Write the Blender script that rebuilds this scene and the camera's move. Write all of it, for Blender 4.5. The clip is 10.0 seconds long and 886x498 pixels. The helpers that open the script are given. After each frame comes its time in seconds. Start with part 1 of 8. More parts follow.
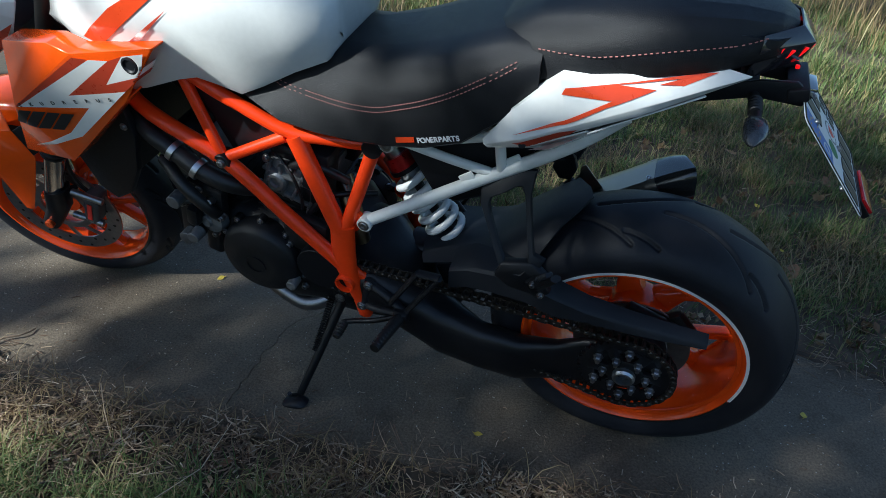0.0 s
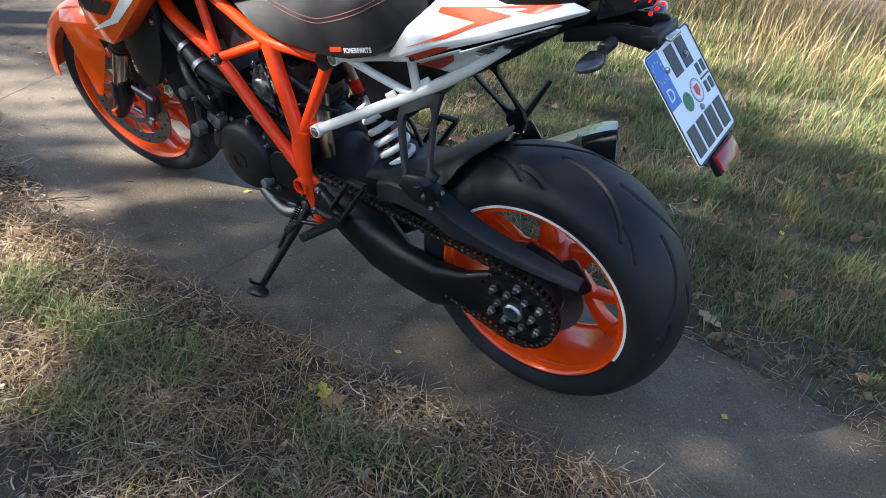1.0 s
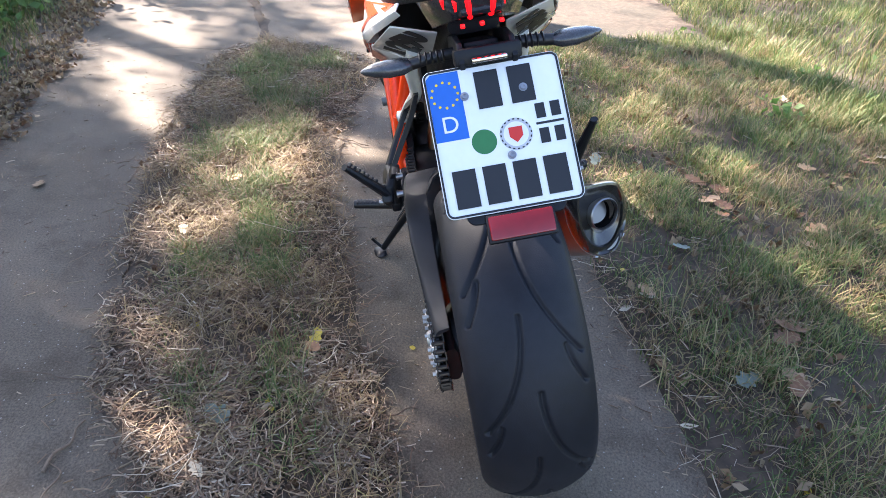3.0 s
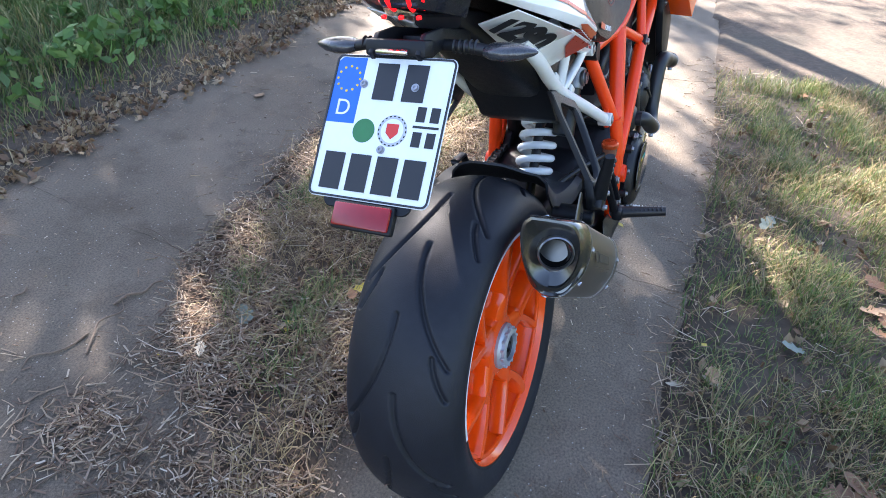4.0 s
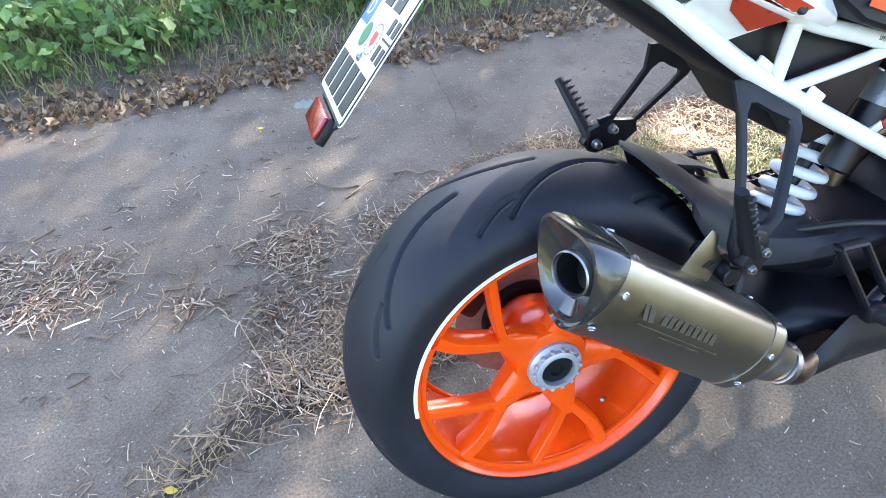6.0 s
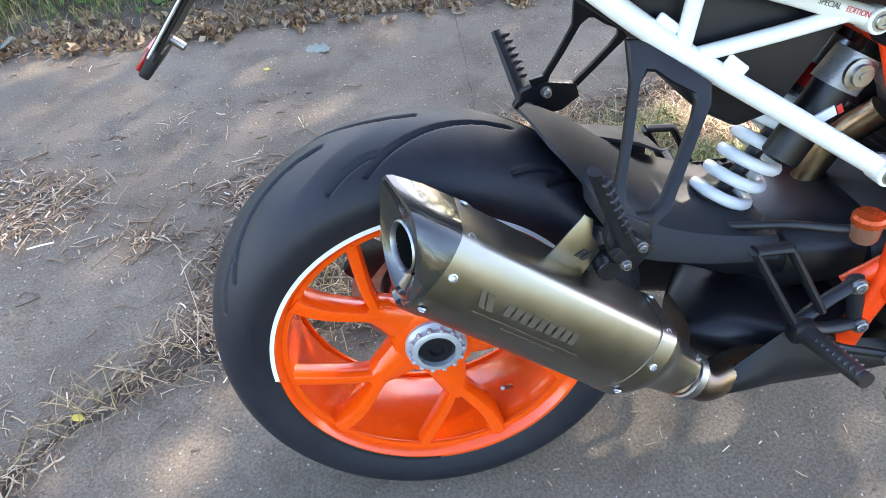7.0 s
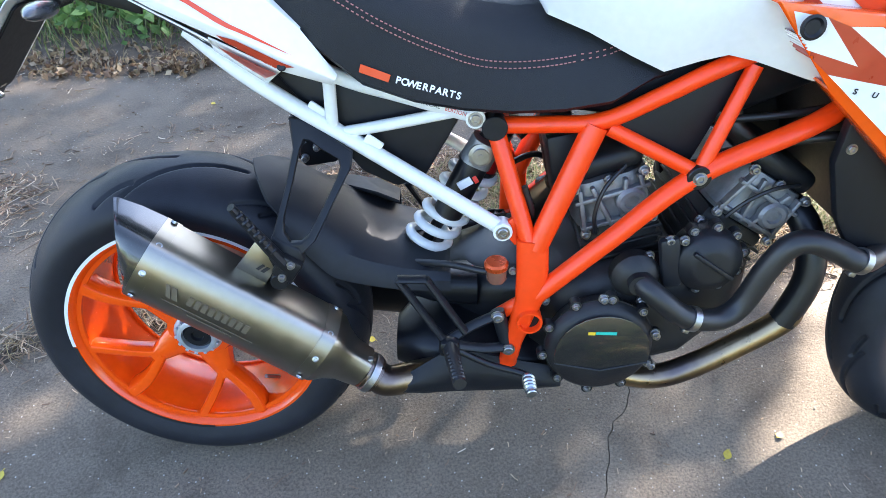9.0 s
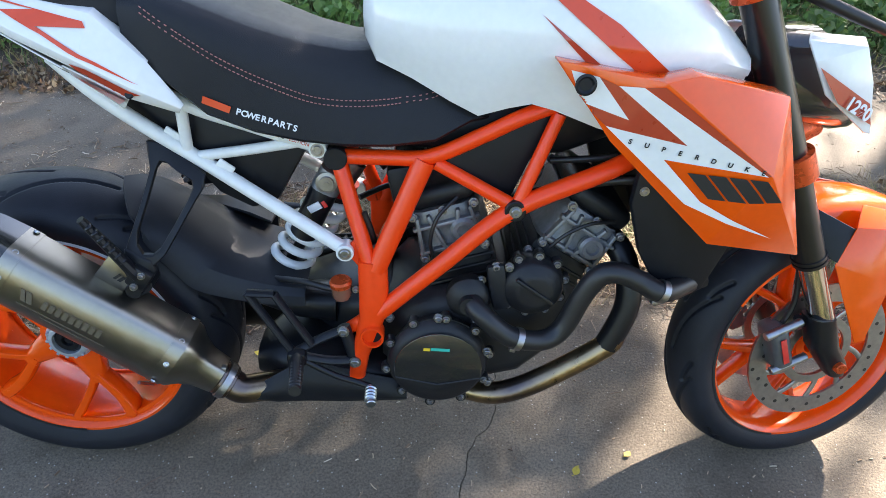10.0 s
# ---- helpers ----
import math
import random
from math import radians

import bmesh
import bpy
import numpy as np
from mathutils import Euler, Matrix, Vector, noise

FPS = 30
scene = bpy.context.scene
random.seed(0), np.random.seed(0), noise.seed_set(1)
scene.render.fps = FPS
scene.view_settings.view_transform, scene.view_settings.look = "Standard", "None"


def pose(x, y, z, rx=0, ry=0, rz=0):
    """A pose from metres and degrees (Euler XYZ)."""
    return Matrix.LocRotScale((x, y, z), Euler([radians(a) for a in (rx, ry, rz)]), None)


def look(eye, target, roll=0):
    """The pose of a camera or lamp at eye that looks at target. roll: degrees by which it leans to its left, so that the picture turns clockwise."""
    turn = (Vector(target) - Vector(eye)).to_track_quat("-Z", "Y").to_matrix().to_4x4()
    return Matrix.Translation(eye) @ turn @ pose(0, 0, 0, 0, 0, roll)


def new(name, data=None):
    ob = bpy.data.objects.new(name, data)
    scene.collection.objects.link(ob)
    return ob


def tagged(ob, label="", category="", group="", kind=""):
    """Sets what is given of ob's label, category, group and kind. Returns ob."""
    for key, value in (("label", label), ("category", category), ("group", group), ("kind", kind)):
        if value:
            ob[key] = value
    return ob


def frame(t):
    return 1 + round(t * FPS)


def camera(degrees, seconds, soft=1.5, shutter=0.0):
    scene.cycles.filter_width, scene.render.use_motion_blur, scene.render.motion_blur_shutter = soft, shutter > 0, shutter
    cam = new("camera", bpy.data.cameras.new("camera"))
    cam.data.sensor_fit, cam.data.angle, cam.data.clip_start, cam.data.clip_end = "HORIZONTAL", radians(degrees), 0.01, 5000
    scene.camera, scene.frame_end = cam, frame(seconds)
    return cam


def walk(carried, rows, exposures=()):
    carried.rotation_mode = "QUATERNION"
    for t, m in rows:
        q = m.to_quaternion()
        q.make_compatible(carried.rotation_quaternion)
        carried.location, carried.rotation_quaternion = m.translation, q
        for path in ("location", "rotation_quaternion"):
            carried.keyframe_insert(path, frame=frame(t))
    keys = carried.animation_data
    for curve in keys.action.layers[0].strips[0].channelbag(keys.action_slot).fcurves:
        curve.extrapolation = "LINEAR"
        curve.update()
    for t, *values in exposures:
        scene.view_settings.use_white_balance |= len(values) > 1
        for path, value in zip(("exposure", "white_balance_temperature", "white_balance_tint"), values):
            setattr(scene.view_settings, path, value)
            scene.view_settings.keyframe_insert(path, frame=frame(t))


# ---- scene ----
cam = camera(67.89, 10.0, soft=0.7)
PATH = [
    (0, (0.0725, 1.2474, 1.2176), (0.5175, -0.1773, 0.2116), 3.31),
    (0.5, (-0.1795, 1.2894, 1.1689), (0.3344, -0.1446, 0.2099), 5.04),
    (1, (-0.4449, 1.2596, 1.1483), (0.3406, -0.0301, 0.1687), 7.30),
    (1.5, (-0.6177, 1.0455, 1.1713), (0.3762, -0.1254, 0.2327), 4.19),
    (2, (-0.7658, 0.8321, 1.1760), (0.4007, -0.1265, 0.1960), 2.04),
    (2.5, (-0.9461, 0.5737, 1.1912), (0.4286, -0.0461, 0.2084), 3.83),
    (3, (-0.9824, 0.3193, 1.1692), (0.4964, 0.1278, 0.1610), 2.36),
    (3.2, (-0.9510, 0.2228, 1.1803), (0.5013, 0.1875, 0.1176), 2.71),
    (4.3, (-0.8682, -0.3510, 1.2117), (0.3856, 0.3779, 0.1455), 4.68),
    (4.5, (-0.8196, -0.4062, 1.2019), (0.3362, 0.4602, 0.1279), 2.76),
    (5, (-0.6511, -0.4823, 1.1819), (0.2693, 0.6193, 0.0959), 1.08),
    (5.2, (-0.5874, -0.5045, 1.1812), (0.2139, 0.6388, 0.0450), 0.55),
    (6.3, (-0.2465, -0.6165, 1.1291), (0.0126, 0.6945, -0.0768), -2.26),
    (6.5, (-0.1960, -0.6198, 1.1204), (0.0353, 0.6901, -0.0924), -2.22),
    (7, (-0.0358, -0.5947, 1.0837), (0.0803, 0.6747, -0.1872), -2.78),
    (7.5, (0.0921, -0.6073, 1.0992), (0.1179, 0.6448, -0.1937), -4.62),
    (8, (0.2163, -0.6837, 1.1281), (0.0847, 0.5987, -0.1282), -6.34),
    (8.5, (0.3365, -0.7802, 1.2040), (0.2972, 0.5527, -0.0050), -3.61),
    (9, (0.4533, -0.8386, 1.2490), (0.4601, 0.5028, 0.0487), -0.58),
    (9.5, (0.5906, -0.8698, 1.2659), (0.6670, 0.4726, 0.0692), 3.75),
    (10, (0.6692, -0.9245, 1.3109), (0.7517, 0.4648, 0.1694), 3.70),
]
walk(cam, [(t, look(eye, target, roll)) for t, eye, target, roll in PATH],
     exposures=[(0.0, 1.02, 5500, 3), (0.4, 1.45, 5700, 7), (1.0, 2.35, 6200, 12), (2.0, 2.86, 6500, 16), (3.2, 3.13, 6500, 19), (5.0, 3.56, 6150, 17), (6.5, 4.26, 6800, 17), (7.5, 3.92, 6950, 16), (8.0, 4.12, 6700, 16), (8.5, 4.15, 6400, 15), (9.0, 3.75, 6400, 15), (9.5, 3.62, 6500, 14), (10.0, 3.12, 6750, 14)])

# ---- sky and sun ----
SUN_ELEV, SUN_AZ = 35.0, 46.0   # azimuth: degrees from +x towards +y, where the sun stands
world = bpy.data.worlds.new("sky")
scene.world = world
world.use_nodes = True
wn = world.node_tree.nodes
sky = wn.new("ShaderNodeTexSky")
sky.sky_type = 'NISHITA'
sky.sun_disc = False
sky.sun_elevation = radians(SUN_ELEV)
sky.sun_rotation = radians(90 - SUN_AZ)
wn["Background"].inputs[1].default_value = 0.075
world.node_tree.links.new(sky.outputs[0], wn["Background"].inputs[0])
sun = new("sun", bpy.data.lights.new("sun", 'SUN'))
sun.data.energy, sun.data.angle, sun.data.color = 5.0, radians(0.6), (1.0, 0.93, 0.82)
ca, sa, ce, se = math.cos(radians(SUN_AZ)), math.sin(radians(SUN_AZ)), math.cos(radians(SUN_ELEV)), math.sin(radians(SUN_ELEV))
SUN_DIR = Vector((ca * ce, sa * ce, se))
sun.matrix_world = look(SUN_DIR * 30, (0, 0, 0))

# ---- materials ----
def material(name, base, rough=0.5, metal=0.0, vary=0.12, scale=40.0, bump=0.0, bump_scale=None, dark=None,
             coat=0.0, spec=0.5, fine=0.0, per_object=0.0, island=0.0, emit=None, rough_vary=0.08, warp=None):
    """Principled surface with colour variation at two scales and a fine relief."""
    m = bpy.data.materials.new(name)
    m.use_nodes = True
    nt = m.node_tree
    n, l = nt.nodes, nt.links
    p = n["Principled BSDF"]
    tc = n.new("ShaderNodeTexCoord")
    big = n.new("ShaderNodeTexNoise")
    big.inputs["Scale"].default_value, big.inputs["Detail"].default_value = scale * 0.18, 5.0
    small = n.new("ShaderNodeTexNoise")
    small.inputs["Scale"].default_value, small.inputs["Detail"].default_value = scale * 2.2, 6.0
    l.new(tc.outputs["Object"], big.inputs["Vector"])
    l.new(tc.outputs["Object"], small.inputs["Vector"])
    mixed = n.new("ShaderNodeMath")
    mixed.operation = 'ADD'
    l.new(big.outputs["Fac"], mixed.inputs[0])
    l.new(small.outputs["Fac"], mixed.inputs[1])
    ramp = n.new("ShaderNodeMapRange")
    ramp.inputs["From Min"].default_value, ramp.inputs["From Max"].default_value = 0.65, 1.35
    ramp.inputs["To Min"].default_value, ramp.inputs["To Max"].default_value = 1 - vary, 1 + vary
    l.new(mixed.outputs[0], ramp.inputs["Value"])
    col = n.new("ShaderNodeMix")
    col.data_type = 'RGBA'
    col.inputs["A"].default_value = (*base, 1)
    col.inputs["B"].default_value = (*(dark or base), 1)
    fac = n.new("ShaderNodeMapRange")
    fac.inputs["From Min"].default_value, fac.inputs["From Max"].default_value = 0.42, 0.62
    l.new(big.outputs["Fac"], fac.inputs["Value"])
    l.new(fac.outputs[0], col.inputs["Factor"])
    bright = n.new("ShaderNodeHueSaturation")
    l.new(col.outputs["Result"], bright.inputs["Color"])
    last = ramp.outputs[0]
    for amount, kind in ((per_object, "ShaderNodeObjectInfo"), (island, "ShaderNodeNewGeometry")):
        if amount:
            src = n.new(kind)
            r = n.new("ShaderNodeMapRange")
            r.inputs["To Min"].default_value, r.inputs["To Max"].default_value = 1 - amount, 1 + amount
            l.new(src.outputs["Random" if kind.endswith("Info") else "Random Per Island"], r.inputs["Value"])
            mul = n.new("ShaderNodeMath")
            mul.operation = 'MULTIPLY'
            l.new(last, mul.inputs[0])
            l.new(r.outputs[0], mul.inputs[1])
            last = mul.outputs[0]
    l.new(last, bright.inputs["Value"])
    l.new(bright.outputs["Color"], p.inputs["Base Color"])
    rr = n.new("ShaderNodeMapRange")
    rr.inputs["To Min"].default_value, rr.inputs["To Max"].default_value = max(0.02, rough - rough_vary), min(1, rough + rough_vary)
    l.new(small.outputs["Fac"], rr.inputs["Value"])
    l.new(rr.outputs[0], p.inputs["Roughness"])
    p.inputs["Metallic"].default_value = metal
    p.inputs["Specular IOR Level"].default_value = spec
    p.inputs["Coat Weight"].default_value = coat
    p.inputs["Coat Roughness"].default_value = 0.06
    if bump:
        tex = n.new("ShaderNodeTexNoise")
        tex.inputs["Scale"].default_value, tex.inputs["Detail"].default_value = bump_scale or scale * 5, 8.0
        l.new(tc.outputs["Object"], tex.inputs["Vector"])
        b = n.new("ShaderNodeBump")
        b.inputs["Strength"].default_value, b.inputs["Distance"].default_value = bump, 0.004
        l.new(tex.outputs["Fac"], b.inputs["Height"])
        l.new(b.outputs["Normal"], p.inputs["Normal"])
    if emit:
        p.inputs["Emission Color"].default_value = (*emit[:3], 1)
        p.inputs["Emission Strength"].default_value = emit[3]
    return m


ORANGE = material("orange_powder_coat", (0.88, 0.052, 0.003), 0.34, vary=0.06, spec=0.4, coat=0.12, bump=0.04, bump_scale=900)
ORANGE_RIM = material("orange_rim_paint", (0.84, 0.078, 0.002), 0.24, vary=0.06, spec=0.4, coat=0.35)
ORANGE_BODY = material("orange_gloss_plastic", (0.80, 0.085, 0.002), 0.16, vary=0.05, spec=0.4, coat=0.4)
WHITE_TUBE = material("white_powder_coat", (0.72, 0.73, 0.70), 0.35, vary=0.05, coat=0.25)
WHITE = material("white_gloss_plastic", (0.74, 0.74, 0.71), 0.22, vary=0.04, coat=0.6)
RED_FILM = material("dark_red_decal", (0.42, 0.045, 0.018), 0.3, vary=0.08, coat=0.4)
ORANGE_FILM = material("orange_red_decal", (0.66, 0.055, 0.008), 0.3, vary=0.06, coat=0.2)
BLACK_PLASTIC = material("black_plastic", (0.0070, 0.0078, 0.0102), 0.45, spec=0.3, vary=0.25, bump=0.1, bump_scale=1500)
BLACK_METAL = material("black_coated_metal", (0.0070, 0.0078, 0.0100), 0.36, spec=0.35, vary=0.3, bump=0.05, bump_scale=600)
GREY_PLASTIC = material("grey_satin_plastic", (0.012, 0.0133, 0.0165), 0.42, spec=0.32, vary=0.2, bump=0.06, bump_scale=1200)
GUARD_GREY = material("dark_grey_satin_plastic", (0.015, 0.017, 0.022), 0.55, vary=0.2, spec=0.3, bump=0.03, bump_scale=1500)
GLOSS_BLACK = material("gloss_black_paint", (0.007, 0.007, 0.008), 0.32, vary=0.3, coat=0.15)
ENGINE_BLACK = material("engine_black_paint", (0.0085, 0.0092, 0.0115), 0.46, spec=0.38, vary=0.35, bump=0.15, bump_scale=500, dark=(0.015, 0.0148, 0.0145))
ENGINE_GREY = material("cast_aluminium", (0.24, 0.245, 0.25), 0.42, metal=0.5, vary=0.25, bump=0.2, bump_scale=420, dark=(0.08, 0.08, 0.085))
ALU = material("machined_aluminium", (0.46, 0.48, 0.51), 0.34, metal=1.0, vary=0.12)
STEEL = material("steel_bolt", (0.34, 0.34, 0.35), 0.38, metal=1.0, vary=0.2)
CHROME = material("chromed_fork_tube", (0.62, 0.60, 0.56), 0.14, metal=1.0, vary=0.05)
NUT_GREY = material("grey_anodised_aluminium", (0.42, 0.45, 0.49), 0.42, metal=0.5, vary=0.12)
TITAN = material("brushed_titanium", (0.315, 0.292, 0.258), 0.34, metal=1.0, vary=0.08, dark=(0.285, 0.262, 0.205), scale=22, rough_vary=0.06)
HEADER = material("heat_tinted_steel", (0.34, 0.25, 0.15), 0.3, metal=1.0, vary=0.2, dark=(0.14, 0.11, 0.10), scale=30)
# the blue cast of reflected sky is put into the rubber's base colour
RUBBER = material("tyre_rubber", (0.0115, 0.0128, 0.0175), 0.52, spec=0.28, vary=0.25, bump=0.12, bump_scale=500, dark=(0.016, 0.0172, 0.022), scale=30)
HOSE = material("hose_rubber", (0.012, 0.012, 0.013), 0.42, vary=0.2)
LEATHER = material("black_seat_vinyl", (0.0058, 0.0063, 0.0082), 0.40, spec=0.32, vary=0.2, bump=0.35, bump_scale=1100)
THREAD = material("pink_thread", (0.40, 0.16, 0.14), 0.8, vary=0.2)
PLATE_WHITE = material("reflective_white", (0.76, 0.78, 0.80), 0.35, vary=0.03)
PLATE_BLUE = material("plate_blue", (0.012, 0.13, 0.52), 0.35, vary=0.05)
ETCH = material("etched_titanium", (0.13, 0.115, 0.095), 0.45, metal=0.8, vary=0.15)
# matt black that puts the shade inside the exhaust outlet into its colour
BORE_SHADE = material("bore_shade_black", (0.006, 0.006, 0.006), 0.95, spec=0.1, vary=0.3)
INK = material("black_ink", (0.012, 0.013, 0.015), 0.45, vary=0.1)
YELLOW = material("yellow_ink", (0.75, 0.5, 0.03), 0.5, vary=0.05)
GREEN = material("green_sticker", (0.02, 0.16, 0.05), 0.5, vary=0.1)
SILVER_FILM = material("silver_sticker", (0.45, 0.46, 0.48), 0.4, vary=0.1)
RED_INK = material("red_ink", (0.6, 0.03, 0.02), 0.45, vary=0.05)
WHITE_INK = material("white_ink", (0.72, 0.73, 0.74), 0.5, vary=0.04)
RED_LENS = material("red_reflector", (0.24, 0.006, 0.010), 0.2, vary=0.12, coat=0.25)
DARK_LENS = material("smoked_lens", (0.02, 0.02, 0.024), 0.12, vary=0.2, coat=0.8)
LAMP_RED = material("lit_red_lamp", (0.5, 0.01, 0.005), 0.3, emit=(1.0, 0.004, 0.006, 0.40))
SPRING = material("white_spring_paint", (0.70, 0.72, 0.72), 0.32, vary=0.05, coat=0.3)
RED_ANOD = material("red_anodised", (0.5, 0.02, 0.02), 0.3, metal=0.7)
ORANGE_ANOD = material("orange_anodised", (0.55, 0.075, 0.015), 0.28, metal=0.5)
AMBER = material("brake_fluid_pot", (0.20, 0.085, 0.055), 0.2, vary=0.15, coat=0.6)
TAPE_WHITE = material("white_rim_tape", (0.72, 0.72, 0.72), 0.35, vary=0.04)
CHAIN = material("oiled_chain", (0.06, 0.055, 0.05), 0.38, metal=0.8, vary=0.3)

# ---- building helpers ----
def finish(name, bm, mat, parent=None, label="", angle=38):
    me = bpy.data.meshes.new(name)
    bmesh.ops.recalc_face_normals(bm, faces=bm.faces[:])
    bm.to_mesh(me)
    bm.free()
    for poly in me.polygons:
        poly.use_smooth = True
    me.set_sharp_from_angle(angle=radians(angle))
    me.materials.append(mat)
    ob = new(name, me)
    if parent:
        ob.parent = parent
    if label:
        tagged(ob, label)
    return ob


def part(name, bm, mat, parent, label=""):
    """One mesh object under a thing or under a part."""
    return finish(name, bm, mat, parent, label)


def thing(name, label, category, group="", m=None):
    ob = new(name)
    ob.empty_display_size = 0.1
    if m is not None:
        ob.matrix_world = m
    return tagged(ob, label, category, group)


def curve_points(pts, steps=6):
    """Catmull-Rom through the points."""
    v = [Vector(p) for p in pts]
    if len(v) < 3:
        return v
    out = []
    for i in range(len(v) - 1):
        a, b, c, d = v[max(i - 1, 0)], v[i], v[i + 1], v[min(i + 2, len(v) - 1)]
        for k in range(steps):
            t = k / steps
            out.append(0.5 * ((2 * b) + (c - a) * t + (2 * a - 5 * b + 4 * c - d) * t * t + (3 * b - a - 3 * c + d) * t ** 3))
    return out + [v[-1]]


def tube(bm, pts, r, seg=14, smooth=True, steps=6, flat=1.0):
    """A swept round bar; r is one radius or one for each end."""
    path = curve_points(pts, steps) if smooth else [Vector(p) for p in pts]
    rs = r if isinstance(r, (tuple, list)) else (r, r)
    rings, side = [], None
    for i, p in enumerate(path):
        d = (path[min(i + 1, len(path) - 1)] - path[max(i - 1, 0)]).normalized()
        if side is None:
            side = d.cross(Vector((0, 0, 1)) if abs(d.z) < 0.9 else Vector((0, 1, 0))).normalized()
        side = (side - d * side.dot(d)).normalized()
        up = d.cross(side)
        rad = rs[0] + (rs[1] - rs[0]) * i / (len(path) - 1)
        rings.append([bm.verts.new(p + side * rad * math.cos(2 * math.pi * k / seg) + up * rad * flat * math.sin(2 * math.pi * k / seg)) for k in range(seg)])
    for a, b in zip(rings, rings[1:]):
        for k in range(seg):
            bm.faces.new((a[k], a[(k + 1) % seg], b[(k + 1) % seg], b[k]))
    bm.faces.new(rings[0][::-1])
    bm.faces.new(rings[-1])
    return bm


def lathe(bm, profile, m=None, seg=48, closed=False, arc=(0.0, 360.0), caps=True):
    """Turns (radius, height) pairs round the local z axis of m."""
    m = m or Matrix()
    full = abs(arc[1] - arc[0]) > 359.9
    rings = []
    for k in range(seg if full else seg + 1):
        a = radians(arc[0] + (arc[1] - arc[0]) * k / seg)
        rings.append([bm.verts.new(m @ Vector((r * math.cos(a), r * math.sin(a), h))) for r, h in profile])
    n = len(profile)
    for i in range(len(rings) if full else len(rings) - 1):
        a, b = rings[i], rings[(i + 1) % len(rings)]
        for j in range(n if closed else n - 1):
            q = (a[j], b[j], b[(j + 1) % n], a[(j + 1) % n])
            bm.faces.new(q)
    if not closed:
        for j in (0, n - 1):
            if caps and profile[j][0] > 1e-5 and full:
                bm.faces.new([r[j] for r in rings])
    elif not full:
        bm.faces.new(rings[0])
        bm.faces.new(rings[-1])
    bmesh.ops.remove_doubles(bm, verts=bm.verts[:], dist=1e-6)
    return bm


def axis(p, d):
    """A pose at p whose z axis points along d."""
    return Matrix.Translation(p) @ Vector(d).to_track_quat("Z", "Y").to_matrix().to_4x4()


def cyl(bm, a, b, r, seg=20, bevel=0.0015):
    """A solid cylinder from a to b with small chamfers."""
    a, b = Vector(a), Vector(b)
    h = (b - a).length
    e = min(bevel, r * 0.4, h * 0.4)
    return lathe(bm, [(0, 0), (r - e, 0), (r, e), (r, h - e), (r - e, h), (0, h)], axis(a, b - a), seg)


def block(bm, size, m=None, bevel=0.004, segs=2):
    got = bmesh.ops.create_cube(bm, size=1.0)
    bmesh.ops.scale(bm, vec=size, verts=got["verts"])
    if bevel:
        edges = {e for v in got["verts"] for e in v.link_edges}
        made = bmesh.ops.bevel(bm, geom=list(edges), offset=min(bevel, min(size) * 0.45), segments=segs, affect='EDGES', profile=0.5)
        vs = list({v for f in made["faces"] for v in f.verts} | {v for v in got["verts"] if v.is_valid})
    else:
        vs = got["verts"]
    if m is not None:
        vs = list({v for v in vs if v.is_valid})
        seen, todo = set(vs), list(vs)
        while todo:
            v = todo.pop()
            for e in v.link_edges:
                o = e.other_vert(v)
                if o not in seen:
                    seen.add(o)
                    todo.append(o)
        bmesh.ops.transform(bm, matrix=m, verts=list(seen))
    return bm


def prism(bm, outline, depth, m=None, bevel=0.0, segs=2):
    """A plate: the outline in local x, y, from z = 0 to depth."""
    tmp = bmesh.new()
    f = tmp.faces.new([tmp.verts.new((x, y, 0)) for x, y in outline])
    got = bmesh.ops.extrude_face_region(tmp, geom=[f])
    bmesh.ops.translate(tmp, vec=(0, 0, depth), verts=[g for g in got["geom"] if isinstance(g, bmesh.types.BMVert)])
    if bevel:
        bmesh.ops.bevel(tmp, geom=tmp.edges[:], offset=bevel, segments=segs, affect='EDGES', profile=0.5)
    if m is not None:
        bmesh.ops.transform(tmp, matrix=m, verts=tmp.verts[:])
    me = bpy.data.meshes.new("tmp")
    tmp.to_mesh(me)
    tmp.free()
    bm.from_mesh(me)
    bpy.data.meshes.remove(me)
    return bm


def loft(bm, loops, caps=True):
    """Skins closed loops of equal length."""
    rings = [[bm.verts.new(p) for p in loop] for loop in loops]
    n = len(rings[0])
    for a, b in zip(rings, rings[1:]):
        for k in range(n):
            bm.faces.new((a[k], a[(k + 1) % n], b[(k + 1) % n], b[k]))
    if caps:
        bm.faces.new(rings[0][::-1])
        bm.faces.new(rings[-1])
    return bm


def sheet(bm, rows, thick=0.003):
    """A shell through a grid of points, given thickness along its normals."""
    tmp = bmesh.new()
    grid = [[tmp.verts.new(p) for p in row] for row in rows]
    for a, b in zip(grid, grid[1:]):
        for k in range(len(a) - 1):
            tmp.faces.new((a[k], a[k + 1], b[k + 1], b[k]))
    bmesh.ops.recalc_face_normals(tmp, faces=tmp.faces[:])
    bmesh.ops.solidify(tmp, geom=tmp.faces[:], thickness=thick)
    me = bpy.data.meshes.new("tmp")
    tmp.to_mesh(me)
    tmp.free()
    bm.from_mesh(me)
    bpy.data.meshes.remove(me)
    return bm


